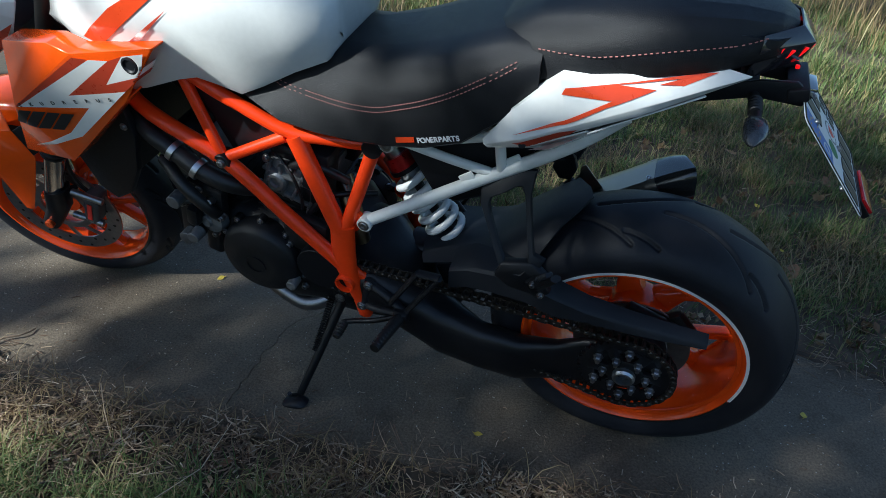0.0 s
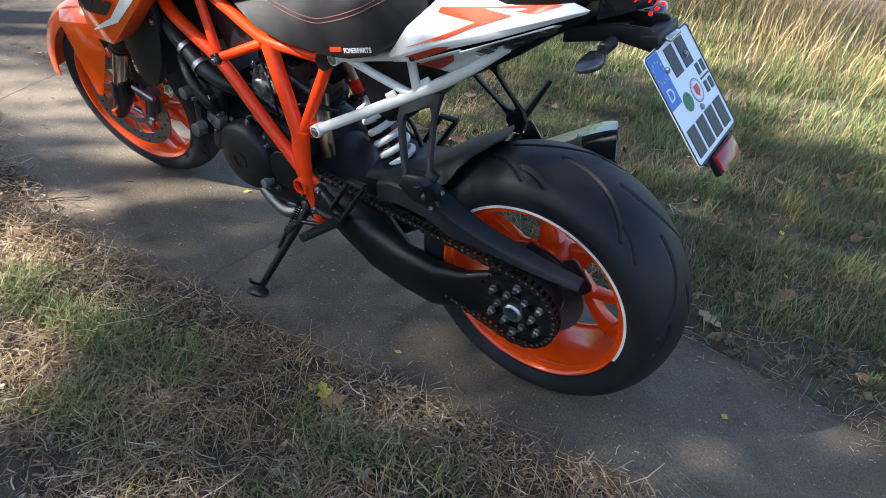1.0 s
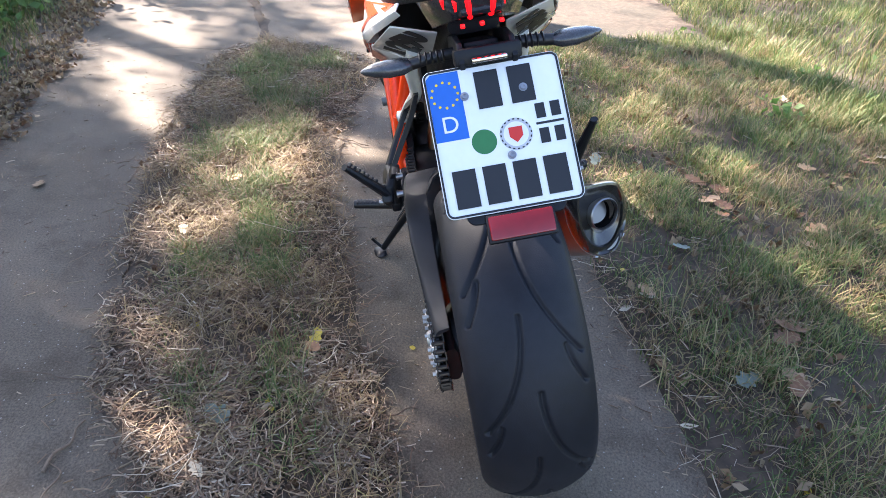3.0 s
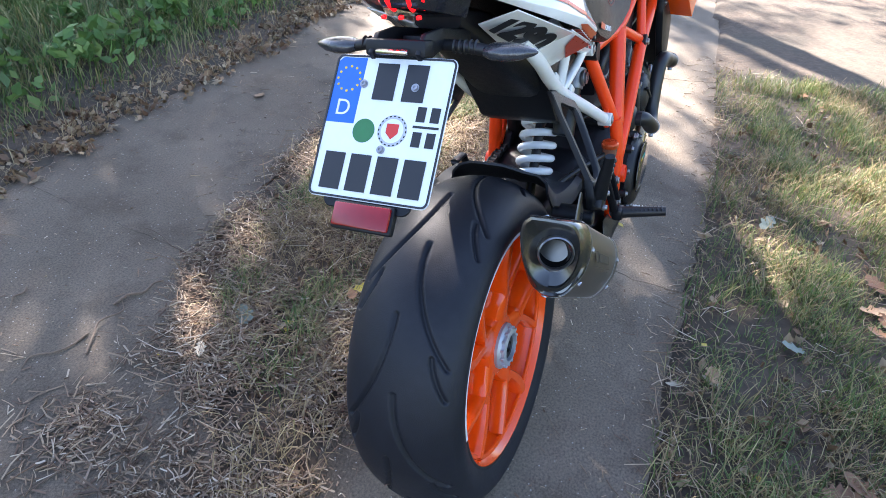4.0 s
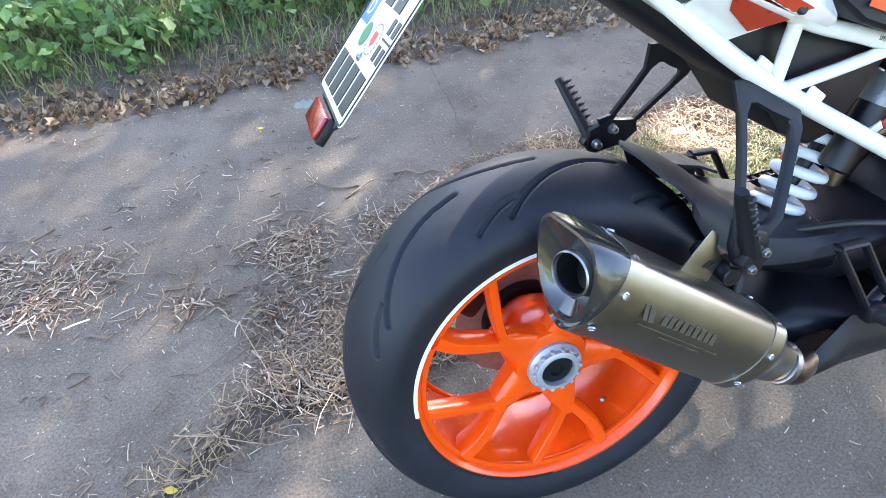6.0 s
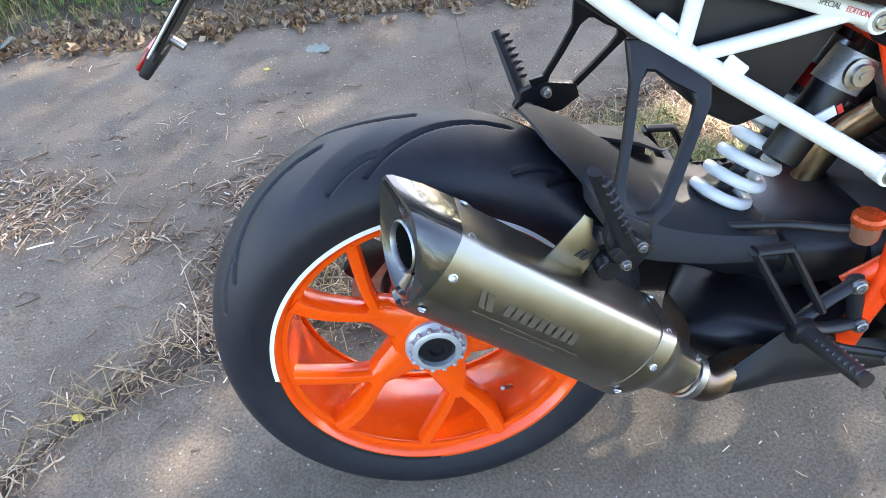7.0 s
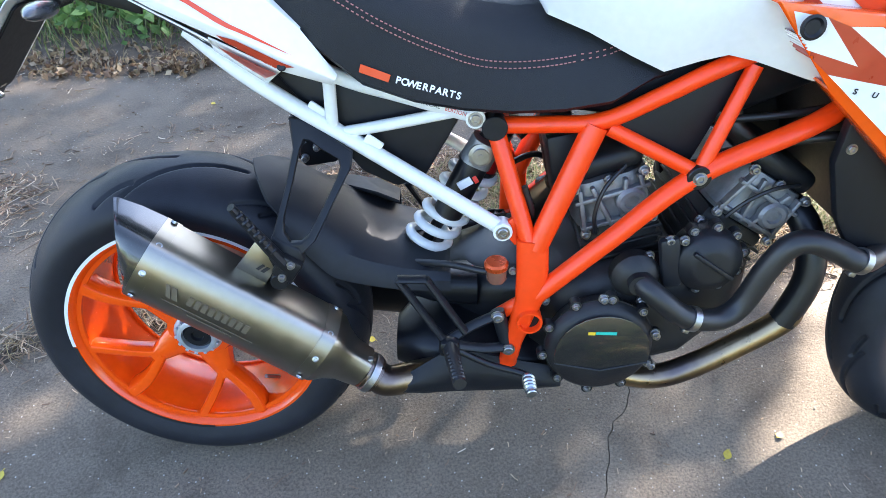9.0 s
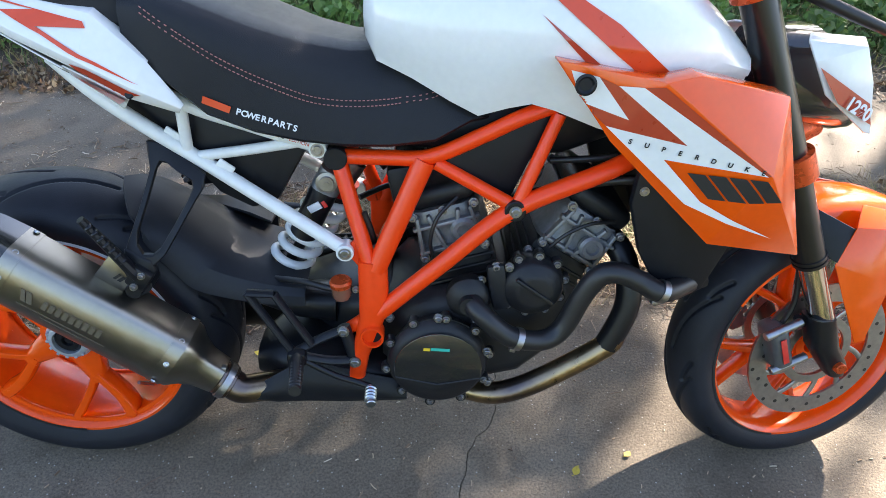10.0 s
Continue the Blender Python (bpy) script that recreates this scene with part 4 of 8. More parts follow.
holder = part("plate_holder", prism(bmesh.new(), rounded(0.125, 0.188, 0.012), 0.004, PM @ Matrix.Translation((0, -0.012, -0.0055)), 0.001, 1), BLACK_PLASTIC, bike)
bm = block(bmesh.new(), (0.086, 0.036, 0.012), PM @ Matrix.Translation((0.002, -0.1145, -0.002)), 0.003)
part("reflector_tray", bm, BLACK_PLASTIC, holder)
bm = block(bmesh.new(), (0.080, 0.030, 0.006), PM @ Matrix.Translation((0.002, -0.1145, 0.006)), 0.0025)
part("reflector", bm, RED_LENS, holder, "red reflector below the plate")
bm = cyl(bmesh.new(), PM @ Vector((0.0, -0.095, -0.022)), PM @ Vector((0, -0.095, -0.004)), 0.005)
part("stud", bm, STEEL, holder)
# bracket arms from the tail to the plate
bm = bmesh.new()
for y in (-0.035, 0.035):
    prism(bm, [(0.020, 0.898), (-0.075, 0.926), (-0.125, 0.931), (-0.150, 0.911), (-0.140, 0.894), (-0.075, 0.898), (0.020, 0.871)], 0.008, Matrix.Translation((0, y + 0.004, 0)) @ Matrix.Rotation(radians(90), 4, 'X'), 0.002)
block(bm, (0.03, 0.09, 0.022), Matrix.Translation((-0.130, 0, 0.913)) @ Matrix.Rotation(radians(15), 4, 'Y'), 0.004)
block(bm, (0.10, 0.05, 0.018), Matrix.Translation((-0.03, 0, 0.894)) @ Matrix.Rotation(radians(14), 4, 'Y'), 0.004)
bracket = part("tail_bracket", bm, BLACK_PLASTIC, bike)
bm = block(bmesh.new(), (0.014, 0.048, 0.007), Matrix.Translation((-0.150, 0, 0.914)), 0.003)
part("plate_lamp", bm, CHROME, bracket)

bm = bmesh.new()
faces = []
for side in (1, -1):
    a, b, c, d = Vector((-0.055, side * 0.088, 0.992)), Vector((-0.128, side * 0.028, 0.989)), Vector((-0.118, side * 0.026, 0.961)), Vector((-0.045, side * 0.062, 0.932))
    faces.append([a, b, c, d])
    faces.append([a, b, Vector((-0.105, side * 0.03, 1.012)), Vector((-0.055, side * 0.08, 1.012))])
faces.append([Vector((-0.128, 0.028, 0.989)), Vector((-0.128, -0.028, 0.989)), Vector((-0.118, -0.026, 0.961)), Vector((-0.118, 0.026, 0.961))])
faces.append([Vector((-0.128, 0.028, 0.989)), Vector((-0.128, -0.028, 0.989)), Vector((-0.105, -0.03, 1.012)), Vector((-0.105, 0.03, 1.012))])
faces.append([Vector((-0.118, 0.026, 0.961)), Vector((-0.118, -0.026, 0.961)), Vector((-0.045, -0.062, 0.932)), Vector((-0.045, 0.062, 0.932))])
panel(bm, faces, 0.003)
tail_light = part("tail_light", bm, DARK_LENS, bike, "smoked tail light with lit red strips")
for y in (-0.042, -0.029, -0.015, 0.015, 0.029, 0.042):
    x0 = -0.1205 if abs(y) < 0.02 else (-0.112 if abs(y) < 0.035 else -0.094)
    bm = tube(bmesh.new(), [(x0 - 0.006, y * 1.12, 0.983), (x0 + 0.004, y, 0.965), (x0 + 0.013, y * 0.92, 0.957)], 0.0040, 8)
    part("lit_strip", bm, LAMP_RED, tail_light)
for side in (1, -1):
    for x, y, z in ((-0.084, 0.061, 0.984), (-0.070, 0.072, 0.986)):
        bm = tube(bmesh.new(), [(x, side * y, z + 0.006), (x + 0.003, side * (y - 0.005), z - 0.008), (x + 0.008, side * (y - 0.010), z - 0.018)], 0.0030, 8)
        part("lit_strip", bm, LAMP_RED, tail_light)
for k, y in enumerate((-0.026, 0.0, 0.026)):
    bm = block(bmesh.new(), (0.006, 0.006, 0.005), Matrix.Translation((-0.117, y, 0.949)), 0.001)
    part("lit_dot", bm, LAMP_RED, tail_light)


SMOKED = material("smoked_clear_lens", (0.035, 0.037, 0.042), 0.12, vary=0.5, scale=220, coat=0.6, bump=0.3, bump_scale=260)


def indicator(q, side):
    bm = loft(bmesh.new(), [superloop(q((x, y, z)), a * 1.05, b * 0.74, 16, 2.2, (1, 0, 0), (0, 0, 1)) for x, y, z, a, b in
                            ((-0.075, 0.100, 0.897, 0.011, 0.010), (-0.076, 0.112, 0.897, 0.017, 0.015), (-0.076, 0.132, 0.897, 0.018, 0.016), (-0.074, 0.152, 0.897, 0.014, 0.013), (-0.072, 0.168, 0.897, 0.006, 0.006), (-0.072, 0.172, 0.897, 0.002, 0.002))])
    ob = part("indicator", bm, SMOKED, bike, "slim smoked turn signal")
    bm = tube(bmesh.new(), [q((-0.070, 0.030, 0.901)), q((-0.074, 0.07, 0.901)), q((-0.076, 0.104, 0.897))], 0.0085, 12)
    for k in range(5):
        lathe(bm, [(0.0085, -0.002), (0.0105, 0), (0.0085, 0.002)], axis(q((-0.074, 0.055 + 0.008 * k, 0.901)), (0, 1, 0)), 12)
    part("stalk", bm, HOSE, ob)


both(indicator)

# ---- exhaust ----
EX0, EXD = Vector((0.003, -0.180, 0.531)), Vector((0.24, 0.0, -0.173)).normalized()
EXN = Vector((-EXD.z, 0, EXD.x))
can_sec = [(0.036, 0.062), (-0.030, 0.063), (-0.049, 0.047), (-0.056, 0.018), (-0.050, -0.020), (-0.030, -0.055), (-0.010, -0.067), (0.012, -0.066), (0.034, -0.050), (0.049, -0.015), (0.053, 0.022), (0.049, 0.048)]


def can_loop(s, k=1.0, slope=0.0, skew=0.0):
    """A section of the silencer, s along its axis; slope and skew lean the section."""
    pts = curve_points([(y, n, 0) for y, n in can_sec] + [(can_sec[0][0], can_sec[0][1], 0)], 4)[:-1]
    return [EX0 + EXD * (s + slope * p.y * k + skew * p.x * k) + Vector((0, p.x * k, 0)) + EXN * p.y * k for p in pts]


bm = loft(bmesh.new(), [can_loop(-0.012), can_loop(0.294), can_loop(0.312, 0.95), can_loop(0.330, 0.74), can_loop(0.350, 0.60), can_loop(0.386, 0.54)], False)
silencer = part("silencer", bm, TITAN, bike, "brushed titanium silencer")
bm = loft(bmesh.new(), [can_loop(0.006, 1.012), can_loop(-0.014, 1.012), can_loop(-0.032, 0.98, -0.22, -0.2), can_loop(-0.046, 0.90, -0.50, -0.42), can_loop(-0.051, 0.85, -0.55, -0.45), can_loop(-0.052, 0.79, -0.55, -0.45), can_loop(-0.046, 0.73, -0.55, -0.45), can_loop(-0.034, 0.40, -0.55, -0.45)], False)
CARBON = material("carbon_fibre", (0.018, 0.018, 0.017), 0.22, vary=0.3, coat=0.8, scale=120)
part("end_cap", bm, CARBON, silencer, "glossy carbon fibre end cap")
em = axis(EX0 - EXD * 0.040 + EXN * 0.006 - Vector((0, 0.005, 0)), -EXD - EXN * 0.50 - Vector((0, 0.45, 0)))
bm = lathe(bmesh.new(), [(0.0265, 0.002), (0.0270, 0.008), (0.0280, 0.010), (0.0300, 0.008), (0.0300, -0.02)], em, 36, caps=False)
part("outlet", bm, STEEL, silencer)
# inner sleeve coloured black so the hollow outlet reads as shaded
bm = lathe(bmesh.new(), [(0, -0.060), (0.0265, -0.060), (0.0265, 0.003)], em, 30, caps=False)
part("outlet_bore", bm, BORE_SHADE, silencer, "outlet bore coloured matt black for the shade inside it")
for s, k in ((-0.012, 1.006), (0.278, 1.006)):
    bm = loft(bmesh.new(), [can_loop(s, k), can_loop(s, k * 1.012), can_loop(s + 0.024, k * 1.012), can_loop(s + 0.024, k)])
    part("band", bm, TITAN, silencer)
    for y, n in ((-0.034, 0.060), (-0.056, 0.020), (-0.043, -0.038), (0.010, -0.0675), (0.03, 0.063)):
        p = EX0 + EXD * (s + 0.012) + Vector((0, y, 0)) + EXN * n
        out = Vector((0, y, 0)) + EXN * n
        bm = lathe(bmesh.new(), [(0, 0.0), (0.0052, 0.0), (0.0052, 0.0025), (0.0035, 0.003), (0.003, 0.001), (0, 0.001)], axis(p * 1.0 + out.normalized() * 0.0005, out), 14)
        part("rivet", bm, ALU, silencer)
# plain bars for the maker's mark on the outer face
ma = facing(EX0 + EXD * 0.125 + Vector((0, -0.0573, 0)) + EXN * 0.012, EXD, EXN * 1.0 + Vector((0, 0.15, 0)))
bars(silencer, ma, [0.0080] * 9, 0.015, 0.0035, ETCH, "mark", 0.001)
bars(silencer, ma @ Matrix.Translation((-0.072, 0, 0)), [0.007, 0.009], 0.020, 0.002, ETCH, "mark", 0.001, -0.008)
bars(silencer, ma @ Matrix.Translation((-0.01, -0.017, 0)), [0.15], 0.0012, 0.0, ETCH, "mark", 0.001)
bars(silencer, ma @ Matrix.Translation((-0.005, -0.023, 0)), [0.075], 0.0012, 0.0, ETCH, "mark", 0.0015)
hang = [(0.112, 0.060), (0.166, 0.060), (0.163, 0.099), (0.140, 0.112), (0.128, 0.128), (0.116, 0.128)]
bm = prism(bmesh.new(), hang, 0.003, facing(EX0 + Vector((0, 0.006, 0)), EXD, EXN), 0.0008)
hanger = part("hanger", bm, TITAN, silencer, "titanium hanger plate with a small dark mark")
bars(hanger, facing(EX0 + EXD * 0.146 + EXN * 0.086 + Vector((0, 0.0025, 0)), EXD, EXN), [0.005, 0.006], 0.013, 0.003, INK, "mark", 0.0008, 0.005)
bm = bmesh.new()
c0 = EX0 + EXD * 0.380
tube(bm, [c0, c0 + EXD * 0.03, c0 + EXD * 0.055, (0.392, -0.163, 0.268), (0.45, -0.135, 0.262), (0.52, -0.09, 0.262)], 0.0275, 20)
lathe(bm, [(0.0285, -0.014), (0.0325, -0.012), (0.0325, 0.012), (0.0285, 0.014)], axis(c0 + EXD * 0.020, EXD), 24)
part("link_pipe", bm, HEADER, bike, "heat-tinted exhaust link pipe")
bm = lathe(bmesh.new(), [(0.033, -0.007), (0.0355, -0.006), (0.0355, 0.006), (0.033, 0.007)], axis(c0 + EXD * 0.020, EXD), 24)
block(bm, (0.02, 0.012, 0.014), Matrix.Translation(c0 + EXD * 0.020 + Vector((0, -0.012, 0.036))), 0.003)
part("clamp", bm, STEEL, bike)
# collector box under the engine with its heat shield
bm = loft(bmesh.new(), [superloop(c, hw, hh, 24, 3.2) for c, hw, hh in (((0.37, -0.055, 0.275), 0.05, 0.03), ((0.42, -0.03, 0.28), 0.10, 0.05), ((0.50, -0.02, 0.268), 0.125, 0.055), ((0.60, -0.015, 0.258), 0.13, 0.05), ((0.68, -0.01, 0.25), 0.12, 0.042), ((0.72, 0, 0.25), 0.10, 0.03))])
part("collector_box", bm, BLACK_METAL, bike)
bm = bmesh.new()
rows = []
for x, zt, zb, y in ((0.366, 0.270, 0.264, -0.192), (0.385, 0.284, 0.254, -0.194), (0.42, 0.306, 0.243, -0.188), (0.47, 0.332, 0.236, -0.176), (0.53, 0.312, 0.231, -0.170), (0.60, 0.294, 0.233, -0.170), (0.665, 0.280, 0.238, -0.170)):
    rows.append([Vector((x, y + 0.016, zt)), Vector((x, y, zt * 0.65 + zb * 0.35)), Vector((x, y - 0.002, zt * 0.3 + zb * 0.7)), Vector((x, y + 0.010, zb)), Vector((x, y + 0.05, zb - 0.008))])
sheet(bm, rows, 0.003)
part("heat_shield", bm, BLACK_PLASTIC, bike, "matt black heat shield")
part("header_pipe", tube(bmesh.new(), [(0.93, 0.05, 0.268), (0.86, 0.088, 0.240), (0.80, 0.10, 0.214), (0.75, 0.098, 0.205), (0.68, 0.06, 0.228)], 0.0215, 18), STEEL, bike, "bright steel header pipe")
for pts, r, mt in (([(1.02, -0.06, 0.575), (1.05, -0.10, 0.55), (1.066, -0.128, 0.502), (1.066, -0.141, 0.445), (1.043, -0.145, 0.370)], 0.0235, BLACK_METAL),
                   ([(1.053, -0.144, 0.395), (1.043, -0.145, 0.370), (0.977, -0.145, 0.318), (0.90, -0.145, 0.267), (0.839, -0.142, 0.243), (0.78, -0.12, 0.236), (0.70, -0.08, 0.236)], 0.0225, HEADER),
                   ([(0.66, 0.02, 0.56), (0.62, 0.06, 0.48), (0.60, 0.07, 0.36), (0.62, 0.05, 0.25)], 0.022, HEADER)):
    part("header_pipe", tube(bmesh.new(), pts, r, 18), mt, bike)

# ---- engine ----
bm = loft(bmesh.new(), [superloop(c, hw, hh, 28, 4.0) for c, hw, hh in (((0.615, 0, 0.335), 0.105, 0.07), ((0.66, 0, 0.34), 0.135, 0.11), ((0.76, 0, 0.345), 0.15, 0.125), ((0.88, 0, 0.37), 0.145, 0.12), ((0.955, 0, 0.40), 0.12, 0.09), ((0.985, 0, 0.41), 0.09, 0.06))])
engine = part("engine", bm, ENGINE_BLACK, bike, "black and grey V-twin engine")
engine.location.z = 0.018


def cover(c, r, h, side, mat, name, label="", rings=()):
    m = axis(c, (0, side, 0))
    prof = [(0, h), (r * 0.45, h), (r * 0.62, h - 0.002), (r * 0.70, h - 0.006), (r * 0.86, h - 0.009), (r * 0.95, h - 0.016), (r, h - 0.028), (r * 1.02, 0.0), (r * 0.9, -0.03)]
    bm = lathe(bmesh.new(), prof[::-1], m, 56)
    ob = part(name, bm, mat, engine, label)
    for k in range(10):
        a = 2 * math.pi * k / 10 + 0.2
        part("bolt_lug", lathe(bmesh.new(), [(0, -0.01), (0.010, -0.01), (0.010, 0.006), (0, 0.006)], m @ Matrix.Translation((r * 1.05 * math.cos(a), r * 1.05 * math.sin(a), 0)), 12), mat, ob)
        p = m @ Vector((r * 1.05 * math.cos(a), r * 1.05 * math.sin(a), 0.006))
        bolt(ob, p, (0, side, 0), 0.0052, 0.005)
    return ob


clutch = cover((0.721, -0.176, 0.332), 0.092, 0.028, -1, ENGINE_BLACK, "clutch_cover", "black round clutch cover")
bm = prism(bmesh.new(), [(0.080 * math.cos(radians(a_)), 0.080 * math.sin(radians(a_))) for a_ in range(-11, 192, 14)] + [(-0.078, -0.018), (0.0, -0.034), (0.078, -0.018)], 0.003, facing((0.721, -0.2015, 0.332), (1, 0, 0), (0, 0, 1)), 0.0015)
part("cover_shield", bm, CARBON, clutch, "carbon fibre guard plate")
bm = tube(bmesh.new(), [(0.643, -0.2035, 0.314), (0.682, -0.2045, 0.306), (0.721, -0.205, 0.298), (0.760, -0.2045, 0.306), (0.799, -0.2035, 0.314)], 0.0016, 6, False)
part("cover_rib", bm, GREY_PLASTIC, clutch)
for w, mt, dx in ((0.012, YELLOW, -0.020), (0.034, material("teal_ink", (0.02, 0.42, 0.33), 0.4), 0.004)):
    bm = prism(bmesh.new(), [(-w / 2, -0.003), (w / 2, -0.003), (w / 2, 0.003), (-w / 2, 0.003)], 0.0006, facing((0.719 + dx, -0.2048, 0.378), (1, 0, -0.04), (0, 0, 1)))
    part("mark", bm, mt, clutch)
alt = cover((0.815, 0.138, 0.376), 0.095, 0.044, 1, ENGINE_BLACK, "generator_cover", "black round generator cover")
bm = lathe(bmesh.new(), [(0.020, 0.0), (0.024, 0.0), (0.024, 0.003), (0.020, 0.003)], axis((0.815, 0.1815, 0.376), (0, 1, 0)), 24, closed=True)
part("inspection_ring", bm, BLACK_METAL, alt)


def cylinder_bank(base, d, name):
    """A finned barrel and head on the axis d, with its grey side castings."""
    d = Vector(d).normalized()
    side = Vector((0, 1, 0))
    fwd = side.cross(d)

    def at(a, b, c):
        return Vector(base) + fwd * a + side * b + d * c
    rot = Matrix((fwd, side, d)).transposed().to_4x4()
    bm = block(bmesh.new(), (0.125, 0.20, 0.10), Matrix.Translation(at(0, 0, 0.05)) @ rot, 0.012)
    barrel = part(name, bm, ENGINE_BLACK, engine)
    for k in range(4):
        part("cooling_fin", block(bmesh.new(), (0.135, 0.212, 0.006), Matrix.Translation(at(0, 0, 0.02 + 0.018 * k)) @ rot, 0.002), ENGINE_BLACK, barrel)
    # the head: an uneven casting, its ribs, boss and hollows on both sides
    bm = loft(bmesh.new(), [[at(x, y, c) for x, y in box] for c, box in [(c, [(k_ * hx * math.copysign(abs(math.cos(2 * math.pi * (i_ + 0.5) / 16)) ** 0.4, math.cos(2 * math.pi * (i_ + 0.5) / 16)) * 1.0, hy * math.copysign(abs(math.sin(2 * math.pi * (i_ + 0.5) / 16)) ** 0.4, math.sin(2 * math.pi * (i_ + 0.5) / 16))) for i_ in range(16)])
                                                                             for c, hx, hy, k_ in ((0.100, 0.066, 0.104, 1), (0.108, 0.068, 0.112, 1), (0.128, 0.060, 0.106, 1), (0.150, 0.062, 0.108, 1), (0.172, 0.068, 0.113, 1), (0.186, 0.064, 0.108, 1))]])
    head_ob = part("cylinder_head", bm, ENGINE_GREY, barrel, "grey cast cylinder head")
    for b in (-1, 1):
        for a, lean_ in ((-0.052, 0.10), (-0.020, -0.22), (0.016, 0.25), (0.050, -0.08)):
            part("rib", block(bmesh.new(), (0.008, 0.016, 0.078), Matrix.Translation(at(a, b * 0.112, 0.143)) @ rot @ Matrix.Rotation(lean_, 4, 'Y'), 0.003), ENGINE_GREY, head_ob)
        for c in (0.112, 0.160):
            part("rib", block(bmesh.new(), (0.122, 0.014, 0.008), Matrix.Translation(at(0, b * 0.113, c)) @ rot, 0.003), ENGINE_GREY, head_ob)
        bm = lathe(bmesh.new(), [(0, 0), (0.024, 0), (0.024, 0.010), (0.019, 0.015), (0.012, 0.015), (0.010, 0.010), (0, 0.010)], axis(at(0.026, b * 0.110, 0.140), (0, b, 0)), 24)
        part("boss", bm, ENGINE_GREY, head_ob)
        bm = tube(bmesh.new(), [at(-0.04, b * 0.121, 0.10), at(-0.035, b * 0.128, 0.14), at(-0.01, b * 0.126, 0.18), at(0.03, b * 0.11, 0.20)], 0.0035, 8)
        part("wire", bm, HOSE, head_ob)
    bm = block(bmesh.new(), (0.125, 0.205, 0.04), Matrix.Translation(at(0, 0, 0.205)) @ rot, 0.016, 3)
    part("cam_cover", bm, ENGINE_BLACK, barrel)
    for b in (-1, 1):
        for a, c in ((-0.055, 0.10), (0.055, 0.10), (-0.055, 0.185), (0.055, 0.185), (0, 0.185)):
            bolt(barrel, at(a, b * 0.114, c), (0, b, 0), 0.0065, 0.008)


cylinder_bank((0.775, 0, 0.435), (-0.30, 0, 0.95), "rear_cylinder")
cylinder_bank((0.895, 0, 0.440), (0.52, 0, 0.85), "front_cylinder")
# airbox and dark trays under the seat and tank
bm = loft(bmesh.new(), [superloop(c, hw, hh, 20, 4) for c, hw, hh in (((0.55, 0, 0.757), 0.085, 0.03), ((0.66, 0, 0.768), 0.10, 0.04), ((0.80, 0, 0.772), 0.105, 0.06), ((0.92, 0, 0.788), 0.105, 0.065), ((1.02, 0, 0.808), 0.08, 0.05))])
part("airbox", bm, BLACK_PLASTIC, bike)
for side in (1, -1):
    bm = bmesh.new()
    prism(bm, [(0.712, 0.722), (0.832, 0.668), (0.886, 0.81), (0.85, 0.812)], 0.004, Matrix.Translation((0, side * 0.130 + 0.002, 0)) @ Matrix.Rotation(radians(90), 4, 'X'), 0.001)
    part("side_tray", bm, BLACK_PLASTIC, bike)
# water pump, hoses, covers on the right; plumbing on the left
for pts, r, mt in (([(0.775, -0.150, 0.457), (0.782, -0.182, 0.455), (0.803, -0.195, 0.440), (0.832, -0.200, 0.416), (0.862, -0.200, 0.402), (0.91, -0.190, 0.394), (0.943, -0.184, 0.418), (0.967, -0.186, 0.488), (0.99, -0.190, 0.532), (1.02, -0.195, 0.542), (1.06, -0.20, 0.528), (1.098, -0.205, 0.512), (1.16, -0.165, 0.510)], 0.019, HOSE),
                   ([(0.86, -0.10, 0.64), (0.95, -0.12, 0.67), (1.05, -0.14, 0.69), (1.12, -0.13, 0.66)], 0.008, HOSE),
                   ([(0.90, -0.09, 0.70), (0.98, -0.11, 0.715), (1.06, -0.11, 0.73)], 0.006, HOSE),
                   ([(1.0, 0.15, 0.60), (0.94, 0.18, 0.56), (0.90, 0.17, 0.50), (0.93, 0.12, 0.44)], 0.014, HOSE),
                   ([(0.60, 0.10, 0.60), (0.66, 0.12, 0.64), (0.72, 0.11, 0.62)], 0.009, HOSE),
                   ([(0.56, 0.06, 0.55), (0.64, 0.11, 0.56), (0.70, 0.12, 0.50), (0.72, 0.13, 0.45)], 0.006, HOSE),
                   ([(0.57, -0.06, 0.52), (0.60, -0.12, 0.55), (0.585, -0.13, 0.61)], 0.005, HOSE),
                   ([(0.40, -0.06, 0.43), (0.47, -0.11, 0.455), (0.53, -0.14, 0.46), (0.56, -0.14, 0.47)], 0.006, HOSE)):
    part("hose", tube(bmesh.new(), pts, r, 14), mt, engine)
for p, d, r in (((1.096, -0.205, 0.513), (1, 0.05, -0.4), 0.021), ((0.860, -0.200, 0.4025), (1, 0.05, -0.35), 0.021)):
    bm = lathe(bmesh.new(), [(r - 0.003, -0.006), (r, -0.006), (r, 0.006), (r - 0.003, 0.006)], axis(p, d), 24, closed=True)
    block(bm, (0.012, 0.010, 0.012), axis(p, d) @ Matrix.Translation((0, -r - 0.002, 0)), 0.002)
    part("hose_clamp", bm, STEEL, engine)
bm = lathe(bmesh.new(), [(0, 0.0), (0.040, 0.0), (0.040, 0.02), (0.030, 0.032), (0.018, 0.036), (0.018, 0.05), (0, 0.05)], axis((0.772, -0.135, 0.457), (0, -1, 0)), 32)
part("water_pump", bm, ENGINE_BLACK, engine)
